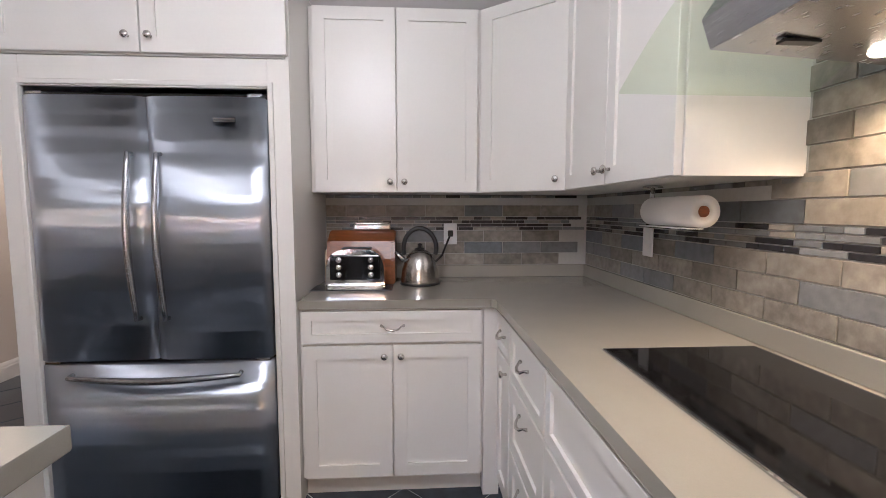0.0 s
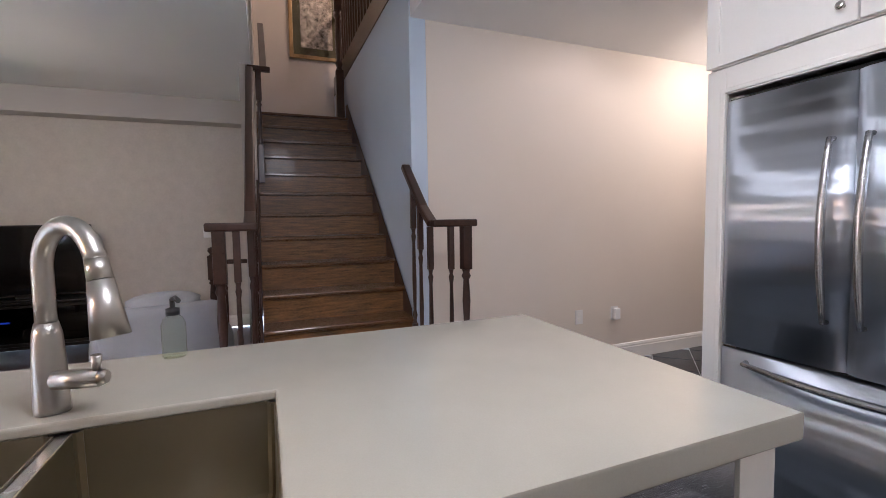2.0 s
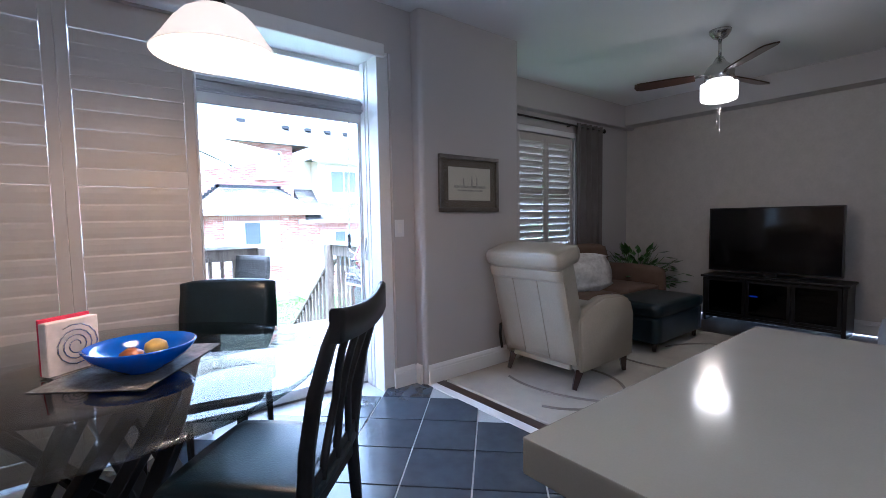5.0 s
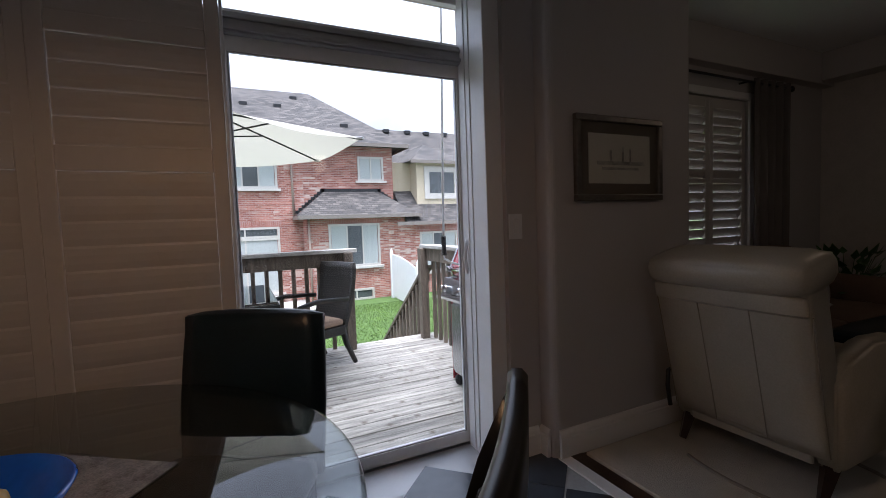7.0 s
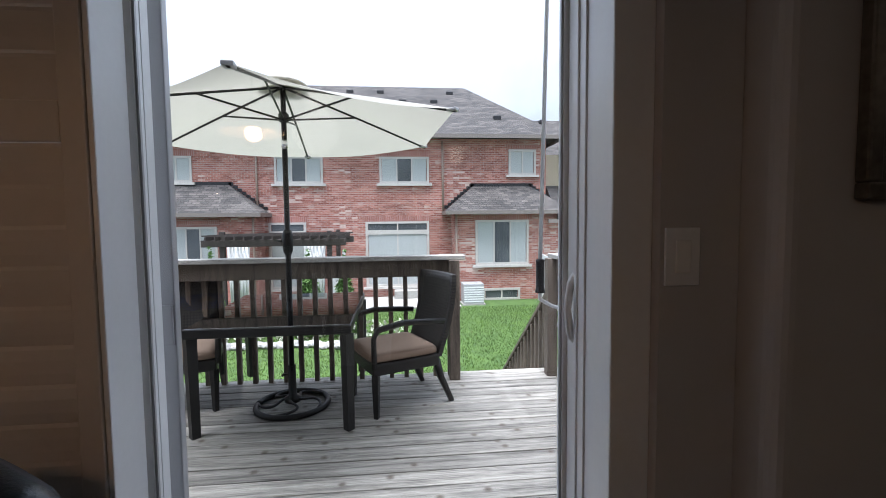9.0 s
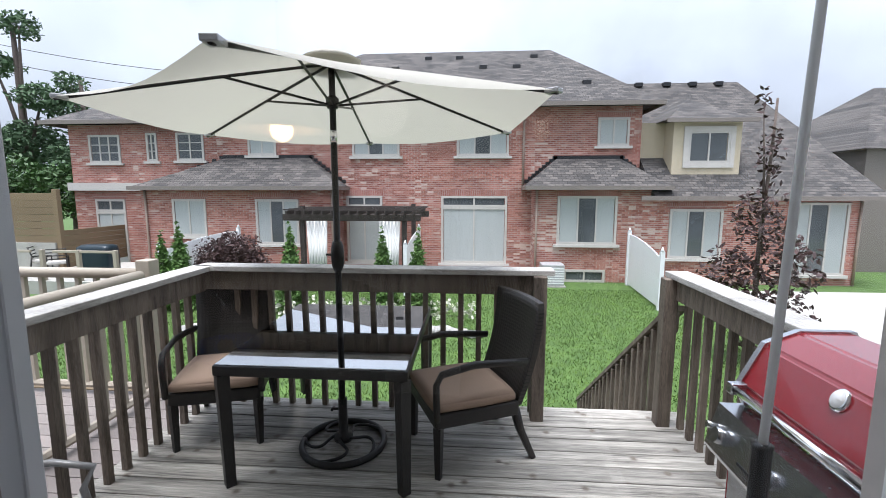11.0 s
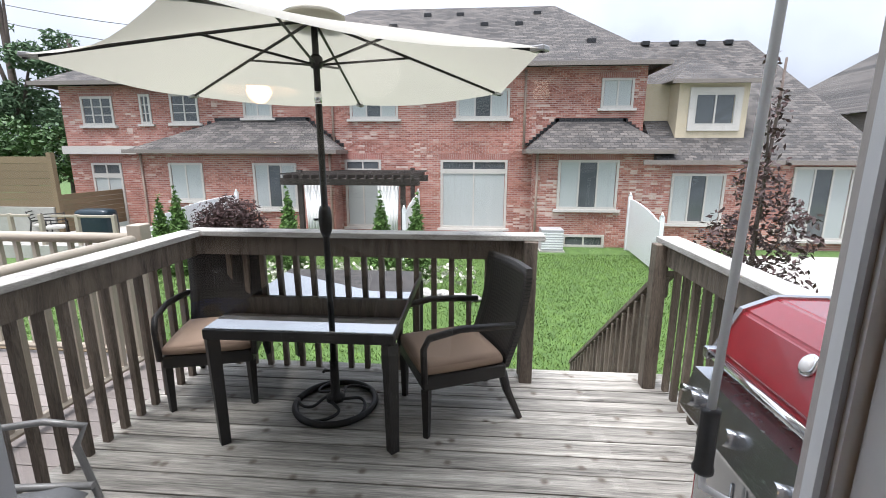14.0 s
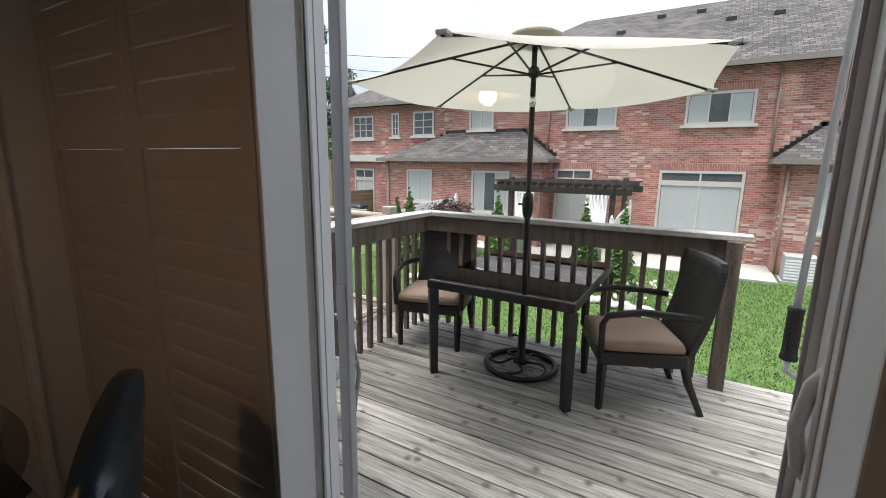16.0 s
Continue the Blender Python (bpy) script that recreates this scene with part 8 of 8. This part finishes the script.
for i, t in enumerate(tips):
    bm = bmesh.new()
    bow = lambda u: apex.lerp(t, u) + Vector((0, 0, 0.004 * math.sin(math.pi * u) - 0.012))
    sweep(bm, [bow(u / 8) for u in range(9)], 0.0085, 6)
    rib = part("rib", bm, M_IRON, um)
    bm = bmesh.new()
    rod(bm, along(2.08), bow(0.46), 0.007, None, 6)
    part("strut", bm, M_IRON, rib)
    bm = bmesh.new()
    bx(bm, -0.05, 0.01, -0.025, 0.025, -0.012, 0.008, 0.004, Matrix.Translation(t) @ Matrix.Rotation(math.atan2(t.y, t.x), 4, "Z"))
    part("tip_pocket", bm, M_ALU, rib, "grey cloth tip pocket")
bm = bmesh.new()
lathe(bm, [(0.0, 2.065), (0.03, 2.065), (0.036, 2.09), (0.036, 2.12), (0.02, 2.135), (0.0, 2.135)], 14)
bmesh.ops.transform(bm, matrix=LEAN, verts=bm.verts[:])
part("runner", bm, M_IRON, um)

ub = thing("umbrella_base", pose(UX, UY, -0.14), "round dark cast iron umbrella stand with scrollwork", "umbrella base")
bm = bmesh.new()
n = 40
pts = [(0.255 * math.cos(2 * math.pi * i / n), 0.255 * math.sin(2 * math.pi * i / n), 0.022) for i in range(n + 1)]
sweep(bm, pts, 0.021, 8)
part("ring", bm, M_IRON, ub)
for k in range(5):
    a = 2 * math.pi * k / 5
    bm = bmesh.new()
    pts = []
    for i in range(13):
        u = i / 12
        ang = a + 0.75 * math.sin(math.pi * u) * 1.0
        rr = 0.04 + 0.21 * u
        pts.append((rr * math.cos(ang), rr * math.sin(ang), 0.03 + 0.035 * (1 - u)))
    sweep(bm, pts, 0.010, 6)
    part("scroll", bm, M_IRON, ub)
bm = bmesh.new()
lathe(bm, [(0.0, 0.04), (0.06, 0.04), (0.06, 0.07), (0.03, 0.085), (0.027, 0.30), (0.03, 0.31), (0.021, 0.315)], 16)
part("socket", bm, M_IRON, ub)
bm = bmesh.new()
rod(bm, (0.025, 0, 0.24), (0.07, 0, 0.24), 0.008)
rod(bm, (0.065, -0.02, 0.24), (0.065, 0.02, 0.24), 0.009)
part("screw", bm, M_IRON, ub)

# barbecue grill
gr = thing("barbecue_grill", pose(-2.25, -5.14, -0.138) @ Matrix.Diagonal((0.86, 0.8, 1.0, 1.0)), "red and steel gas barbecue on the deck", "barbecue grill")
bm = bmesh.new()
bx(bm, -0.24, 0.24, -0.36, 0.36, 0.10, 0.70, 0.01)
part("cabinet", bm, M_STEEL, gr)
for y in (-0.372, 0.361):
    box_part("side_panel", gr, M_REDPAINT, (-0.245, 0.25, y, y + 0.011, 0.05, 0.70), 0.003, "red enamel side panel")
for y0, y1 in ((-0.352, -0.004), (0.004, 0.352)):
    dd_ = box_part("door", gr, M_STEEL, (0.241, 0.256, y0, y1, 0.13, 0.66), 0.004)
    bm = bmesh.new()
    yh = y1 - 0.04 if y0 < 0 else y0 + 0.04
    rod(bm, (0.28, yh, 0.42), (0.28, yh, 0.62), 0.008)
    part("handle", bm, M_STEEL, dd_)
bm = bmesh.new()
prism(bm, [(0.20, 0.705), (0.33, 0.705), (0.345, 0.73), (0.30, 0.875), (0.20, 0.875)], "y", -0.38, 0.38)
part("control_panel", bm, M_STEEL, gr, "slanted steel control panel")
for y in (-0.27, 0.0, 0.27):
    bm = bmesh.new()
    rod(bm, (0.315, y, 0.79), (0.365, y, 0.805), 0.03, 0.026, 16)
    part("knob", bm, M_STEEL, gr, "steel burner knob")
bm = bmesh.new()
rod(bm, (0.325, -0.345, 0.80), (0.36, -0.345, 0.81), 0.012, 0.012, 12)
part("igniter", bm, M_CHROME, gr, "chrome igniter button")
box_part("badge", gr, M_BLACKPL, (0.333, 0.337, -0.16, -0.06, 0.745, 0.765), 0.0, "small dark plate")
bm = bmesh.new()
lid = [(0.215, 0.88), (0.24, 0.95), (0.16, 1.095), (0.04, 1.14), (-0.16, 1.14), (-0.235, 1.02), (-0.24, 0.88)]
prism(bm, lid, "y", -0.345, 0.345)
bmesh.ops.bevel(bm, geom=[e for e in bm.edges if abs(e.verts[0].co.y - e.verts[1].co.y) > 0.1], offset=0.012, segments=3, affect="EDGES")
lid_ob = part("lid", bm, M_REDPAINT, gr, "glossy red enamel lid")
for y in (-0.375, 0.3455):
    bm = bmesh.new()
    prism(bm, [(x * 1.03, z + (0.006 if z > 0.9 else 0)) for x, z in lid], "y", y, y + 0.0295)
    part("end_cap", bm, M_STEEL, lid_ob, "cast metal end cap")
bm = bmesh.new()
rod(bm, (0.275, -0.33, 0.945), (0.275, 0.33, 0.945), 0.014, None, 12)
part("handle", bm, M_CHROME, lid_ob, "chrome bar handle")
for y in (-0.335, 0.335):
    box_part("handle_bracket", lid_ob, M_STEEL, (0.20, 0.292, y - 0.02, y + 0.02, 0.925, 0.965), 0.006)
bm = bmesh.new()
lathe(bm, [(0.0, 0.012), (0.028, 0.012), (0.033, 0.008), (0.034, 0.0)], 24)
bmesh.ops.transform(bm, matrix=pose(0.180, 0.07, 1.062, 0, 61, 0), verts=bm.verts[:])
dial = part("thermometer", bm, M_CHROME, lid_ob, "round chrome thermometer")
bm = bmesh.new()
lathe(bm, [(0.0, 0.0135), (0.026, 0.0135), (0.026, 0.0125)], 24)
bx(bm, -0.002, 0.002, -0.004, 0.020, 0.0137, 0.0155)
bmesh.ops.transform(bm, matrix=pose(0.180, 0.07, 1.062, 0, 61, 0), verts=bm.verts[:])
part("dial_face", bm, M_PAPER, dial, "white dial face")
for x in (-0.2, 0.2):
    for y in (-0.33, 0.33):
        bm = bmesh.new()
        rod(bm, (x, y - 0.015, 0.045), (x, y + 0.015, 0.045), 0.045, None, 14)
        part("wheel", bm, M_BLACKPL, gr)
        box_part("caster_fork", gr, M_REDPAINT, (x - 0.03, x + 0.03, y - 0.03, y + 0.03, 0.091, 0.1))
box_part("side_shelf", gr, M_STEEL, (-0.22, 0.28, 0.382, 0.46, 0.84, 0.875), 0.006, "folded steel side shelf")

# awning crank pole hanging outside the glass
aw = thing("awning_crank", pose(-1.583, -4.57, 0), "pale grey awning crank pole with black grip", "awning crank")
bm = bmesh.new()
rod(bm, (0.012, 0.0, 1.08), (-0.02, 0.02, 2.75), 0.0064, None, 14)
part("pole", bm, M_GALV, aw)
bm = bmesh.new()
lathe(bm, [(0.0, 0.985), (0.0155, 0.985), (0.016, 0.992), (0.0135, 0.997), (0.0135, 1.085), (0.015, 1.092), (0.0, 1.095)], 16, (0.012, 0, 0))
part("grip", bm, M_BLACKPL, aw, "black rubber grip")
bm = bmesh.new()
sweep(bm, [(0.012, 0, 0.985), (0.015, 0.01, 0.965), (-0.02, 0.012, 0.945), (-0.07, 0.012, 0.925), (-0.12, 0.0, 0.90)], 0.006, 8)
part("crank_arm", bm, M_GALV, aw, "bent grey crank arm")
box_part("hook", aw, M_GALV, (-0.03, 0.0, 0.005, 0.07, 2.75, 2.78), 0.003)

# folding sling chair beside the door
sl = thing("sling_chair", pose(0.44, -5.0, -0.14, 0, 0, -80), "grey mesh sling patio chair with tube arms", "patio chair")
M_MESHF = material("grey_sling_mesh", (0.20, 0.205, 0.21), 0.8, vary=0.15, scale=20, fine=260, bump=0.8)
M_TAUPEM = material("pewter_tube_metal", (0.26, 0.255, 0.25), 0.45, 0.3, vary=0.08)
bm = bmesh.new()
f = []
for j in range(13):
    v = j / 12
    y = -0.25 + 0.5 * min(1, v / 0.55) + 0.14 * max(0, (v - 0.55) / 0.45)
    z = 0.40 - 0.035 * math.sin(math.pi * min(1, v / 0.55)) + 0.5 * max(0, (v - 0.55) / 0.45) - (0.05 if j == 0 else 0)
    f.append([bm.verts.new((-0.23 + 0.46 * i / 6, y, z)) for i in range(7)])
for j in range(12):
    for i in range(6):
        bm.faces.new((f[j][i], f[j][i + 1], f[j + 1][i + 1], f[j + 1][i])).smooth = True
ob = part("sling", bm, M_MESHF, sl, "grey woven mesh seat and back")
sol = ob.modifiers.new("thickness", "SOLIDIFY")
sol.thickness = 0.006
for s in (-1, 1):
    bm = bmesh.new()
    sweep(bm, [(s * 0.25, -0.26, 0.37), (s * 0.25, 0.0, 0.38), (s * 0.25, 0.25, 0.40), (s * 0.25, 0.40, 0.90)], 0.014, 8)
    part("side_rail", bm, M_TAUPEM, sl)
    bm = bmesh.new()
    sweep(bm, [(s * 0.26, -0.22, 0.0), (s * 0.27, -0.26, 0.30), (s * 0.285, -0.20, 0.52), (s * 0.29, -0.24, 0.60), (s * 0.29, -0.10, 0.625), (s * 0.29, 0.12, 0.60), (s * 0.27, 0.30, 0.58)], 0.013, 8)
    part("arm", bm, M_TAUPEM, sl)
    bm = bmesh.new()
    sweep(bm, [(s * 0.26, 0.36, 0.0), (s * 0.26, 0.22, 0.38)], 0.013, 8)
    part("leg", bm, M_TAUPEM, sl)

# neighbour's deck with composite boards and tan rails
nd = thing("neighbour_deck", pose(0, 0, 0), "neighbour's composite deck with tan round rails", "deck")
bm = bmesh.new()
bx(bm, -1.6, 1.6, -0.068, 0.068, -0.03, 0.0, 0.003)
nb_me = finish(bm, "board", M_BRONZEGREY)
for k in range(20):
    piece("board", nb_me, nd, pose(2.72, -4.62 - 0.142 * k, -0.28))
box_part("rim_joist", nd, M_FENCEWOOD, (1.12, 4.32, -7.50, -7.46, -0.55, -0.312))
box_part("rim_joist", nd, M_NEIGHBOURFASCIA, (1.08, 1.115, -7.46, -4.5, -0.62, -0.285), 0.002, "dark brown fascia board")
for x in (1.3, 4.2):
    box_part("post", nd, M_FENCEWOOD, (x - 0.06, x + 0.06, -7.44, -7.32, -2.0, -0.312))


def tan_rail(a, b, n):
    a, b = Vector(a), Vector(b)
    bm = bmesh.new()
    rod(bm, a, b, 0.045, None, 12)
    part("handrail", bm, M_TANRAIL, nd, "round tan composite handrail")
    for k in range(n):
        p = a.lerp(b, (k + 0.5) / n)
        box_part("baluster", nd, M_TANRAIL, (p.x - 0.018, p.x + 0.018, p.y - 0.018, p.y + 0.018, p.z - 1.0, p.z - 0.03), 0.003)
    bm = bmesh.new()
    rod(bm, a - Vector((0, 0, 0.98)), b - Vector((0, 0, 0.98)), 0.03, None, 6)
    part("bottom_rail", bm, M_TANRAIL, nd)


tan_rail((1.56, -4.6, 0.78), (1.56, -7.24, 0.78), 15)
tan_rail((1.62, -7.34, 0.78), (4.25, -7.34, 0.78), 16)
for x, y in ((1.57, -7.34), (4.25, -7.34)):
    bm = bmesh.new()
    bx(bm, x - 0.06, x + 0.06, y - 0.06, y + 0.06, -0.28, 0.90, 0.008)
    part("post", bm, M_TANRAIL, nd)
nc = thing("lounge_chair", pose(2.35, -5.9, -0.28, 0, 0, 30), "dark folded lounge chair on the neighbour's deck", "lounge chair")
bm = bmesh.new()
cushion(bm, -0.28, 0.28, -0.5, 0.25, 0.28, 0.36, 0.01, 0.03)
part("seat", bm, M_BLACKLEATHER, nc)
bm = bmesh.new()
cushion(bm, -0.28, 0.28, 0.0, 0.07, 0.0, 0.65, 0.01, 0.03, pose(0, 0.22, 0.32, -25))
part("backrest", bm, M_BLACKLEATHER, nc)
for s in (-1, 1):
    bm = bmesh.new()
    sweep(bm, [(s * 0.3, -0.5, 0.0), (s * 0.3, -0.3, 0.3), (s * 0.3, 0.0, 0.55), (s * 0.3, 0.3, 0.55)], 0.015, 6)
    sweep(bm, [(s * 0.3, 0.4, 0.0), (s * 0.3, 0.1, 0.4)], 0.015, 6)
    part("frame", bm, M_IRON, nc)
fp = thing("flower_pot", pose(4.05, -7.1, -0.28), "pot of red geraniums on the neighbour's deck", "flower pot")
bm = bmesh.new()
lathe(bm, [(0.0, 0.0), (0.12, 0.0), (0.17, 0.28), (0.15, 0.28), (0.0, 0.25)], 18)
part("pot", bm, M_STUCCO, fp)
verts, faces, cols = [], [], []
rnd = random.Random(9)
for grp, zlo, zhi, cnt in ((0, 0.3, 0.85, 160), (1, 0.75, 1.05, 110)):
    verts, faces = [], []
    for k in range(cnt):
        c = Vector((rnd.gauss(0, 0.14), rnd.gauss(0, 0.14), rnd.uniform(zlo, zhi)))
        u = Vector((rnd.gauss(0, 1), rnd.gauss(0, 1), rnd.gauss(0, 1))).normalized() * 0.05
        v = u.orthogonal().normalized() * 0.035
        i = len(verts)
        verts += [c - u, c + v, c + u, c - v]
        faces.append((i, i + 1, i + 2, i + 3))
    me = bpy.data.meshes.new("blossoms")
    me.from_pydata([tuple(v) for v in verts], [], faces)
    me.materials.append(M_LEAF if grp == 0 else M_REDPAPER)
    ob = new("leaves" if grp == 0 else "blossoms", me)
    ob.parent = fp

# far patio with railing, covered grill and chairs
fpatio = thing("far_patio", pose(13.2, -18.6, -2.0), "far raised patio with pale railing", "patio")
box_part("slab", fpatio, M_CONCRETE, (-2.6, 2.4, -2.8, 1.2, 0.0, 0.45))
for x in (-2.5, -1.2, 0.1, 1.2, 2.3):
    box_part("post", fpatio, M_TANRAIL, (x - 0.06, x + 0.06, 1.02, 1.14, 0.45, 1.5), 0.01)
box_part("top_rail", fpatio, M_TANRAIL, (-2.5, -0.3, 1.04, 1.12, 1.40, 1.48), 0.01)
box_part("top_rail", fpatio, M_TANRAIL, (0.5, 2.3, 1.04, 1.12, 1.40, 1.48), 0.01)
fg = thing("covered_grill", pose(12.2, -18.5, -1.55), "grill under a black cover", "covered grill")
bm = bmesh.new()
cushion(bm, -0.6, 0.6, -0.3, 0.3, 0.0, 1.1, 0.03, 0.14)
part("cover", bm, M_BLACKLEATHER, fg)
fc = thing("garden_chair", pose(13.8, -18.5, -1.55, 0, 0, 40), "dark metal garden chair with a pale cushion", "garden chair", "far garden chairs")
bm = bmesh.new()
cushion(bm, -0.28, 0.28, -0.28, 0.28, 0.40, 0.5, 0.01, 0.04)
part("cushion", bm, M_STONESILL, fc)
bm = bmesh.new()
for s in (-1, 1):
    sweep(bm, [(s * 0.3, -0.3, 0), (s * 0.3, -0.3, 0.65), (s * 0.3, 0.25, 0.65), (s * 0.3, 0.35, 1.0)], 0.025, 6)
    sweep(bm, [(s * 0.3, 0.35, 0), (s * 0.3, 0.25, 0.65)], 0.025, 6)
for z in (0.6, 0.72, 0.84, 0.96):
    rod(bm, (-0.3, 0.25 + (z - 0.65) * 0.28, z), (0.3, 0.25 + (z - 0.65) * 0.28, z), 0.02, None, 6)
part("frame", bm, M_IRON, fc)
copy_thing(fc, pose(14.7, -18.9, -1.55, 0, 0, -60))

# ---- pieces: wall tiles and floor tiles ----
M_TILE = material("beige_slate_tile", (0.27, 0.245, 0.215), 0.42, vary=0.24, scale=9, fine=36, bump=0.4, spread=0.26, second=(0.36, 0.33, 0.28))
M_TILEGREY = material("grey_slate_tile", (0.22, 0.225, 0.23), 0.42, vary=0.18, scale=7, fine=40, bump=0.35, spread=0.2)
M_TILEBLUE = material("blue_grey_slate_tile", (0.15, 0.165, 0.185), 0.4, vary=0.2, scale=9, fine=40, bump=0.35, spread=0.25)
M_STICKDARK = material("dark_glass_stick_tile", (0.035, 0.035, 0.04), 0.15, vary=0.2, spread=0.3)
M_STICKGREY = material("grey_stick_tile", (0.20, 0.21, 0.22), 0.25, vary=0.15, spread=0.35)
M_WALLGROUT = material("pale_wall_grout", (0.50, 0.49, 0.46), 0.85, vary=0.06)


def tile_mesh(w, h, mat):
    bm = bmesh.new()
    bx(bm, -w / 2, w / 2, -0.006, 0.0, -h / 2, h / 2, 0.0012)
    return finish(bm, "tile", mat)


TH, TW = 0.066, 0.222
tiles = [tile_mesh(TW - 0.004, TH - 0.004, k) for k in (M_TILE, M_TILE, M_TILE, M_TILE, M_TILEGREY, M_TILEGREY, M_TILEBLUE)]
half = [tile_mesh(TW / 2 - 0.004, TH - 0.004, k) for k in (M_TILE, M_TILEGREY)]
sticks = [(w, [tile_mesh(w - 0.003, 0.0155, k) for k in (M_STICKDARK, M_STICKGREY, M_TILE)]) for w in (0.05, 0.085, 0.13)]


def backsplash(name, m, length, z_top, label):
    """Local x along the wall; tiles face -y; z from the upstand up."""
    root = tagged(new(name), label, "tiled wall", "", "structure")
    root.matrix_world = m
    box_part("grout", root, M_WALLGROUT, (0, length, -0.003, 0.0, 0.985, max(z_top(0.0), z_top(length))))
    rnd = random.Random(len(name))
    z = 0.986
    row = 0
    band = (1.184, 1.262)
    while z < 2.0:
        if abs(z - band[0]) < 0.02:
            for k in range(4):
                x = 0.0
                zz = band[0] + 0.0195 * k + 0.01
                while x < length - 0.04:
                    w, ms = rnd.choice(sticks)
                    if x + w > length:
                        break
                    piece("stick_tile", rnd.choice(ms + ms[:2]), root, pose(x + w / 2, -0.002, zz))
                    x += w
            z = band[1]
            continue
        x = -TW / 2 * (row % 2)
        while x < length:
            if x >= 0 and x + TW <= length and z + TH <= z_top(x + TW / 2) + (0.01 if z > 1.4 else -0.016):
                piece("tile", rnd.choice(tiles), root, pose(x + TW / 2, -0.002, z + TH / 2))
            elif x < 0 and z + TH <= z_top(0) + 0.01:
                piece("tile", half[row % 4 == 1], root, pose(TW / 4, -0.002, z + TH / 2))
            x += TW
        z += TH
        row += 1
    x = 0.0
    while x < length and z_top(x) < 1.4:
        w, ms = rnd.choice(sticks)
        if x + w > length:
            break
        piece("stick_tile", rnd.choice(ms + ms[1:]), root, pose(x + w / 2, -0.002, 1.3755))
        x += w
    return root


backsplash("backsplash_north", pose(-0.297, 1.9195, 0), 1.48, lambda x: 1.384, "slate tile wall with a dark mosaic band")
backsplash("backsplash_east", pose(1.1995, 1.91, 0, 0, 0, -90), 3.1, lambda x: 1.384 if x < 1.43 else 1.72, "slate tile wall behind the cooktop")

# floor tiles, laid diagonally
S = 0.33
bm = bmesh.new()
bx(bm, -S / 2 + 0.004, S / 2 - 0.004, -S / 2 + 0.004, S / 2 - 0.004, -0.012, 0.0, 0.002)
slate = finish(bm, "tile", M_SLATE)
for i in range(-16, 17):
    for j in range(-16, 17):
        u, v = S * (i + 0.773), S * (j + 0.723)
        x, y = (u - v) * math.sqrt(0.5) - 0.8, (u + v) * math.sqrt(0.5) - 0.6
        r = S * 0.62
        in_kitchen = -1.85 - r * 0.3 < x - 0 and x < 1.1 and -4.0 < y < 1.9
        in_hall = -2.9 < x < -1.45 and -0.6 < y < 4.4
        hidden = (0.62 < x and y < 1.9 and y > -1.2) or (-0.25 < x and y > 1.5) or (-1.4 < x < -0.3 and y > 1.5) or (-0.98 < x < -0.55 and -1.6 < y < 0.0)
        edge = x - r < -1.85 and not in_hall
        if (in_kitchen or in_hall) and not hidden:
            if edge:
                # cut at the strip along the living room
                bm = bmesh.new()
                bx(bm, -S / 2 + 0.004, S / 2 - 0.004, -S / 2 + 0.004, S / 2 - 0.004, -0.012, 0.0)
                bmesh.ops.transform(bm, matrix=pose(x, y, 0, 0, 0, 45), verts=bm.verts[:])
                geom = bm.verts[:] + bm.edges[:] + bm.faces[:]
                bmesh.ops.bisect_plane(bm, geom=geom, plane_co=(-1.848, 0, 0), plane_no=(-1, 0, 0), clear_outer=True)
                if len(bm.faces) > 3:
                    part("tile", bm, M_SLATE, floor_k)
                else:
                    bm.free()
            else:
                piece("tile", slate, floor_k, pose(x, y, 0, 0, 0, 45))
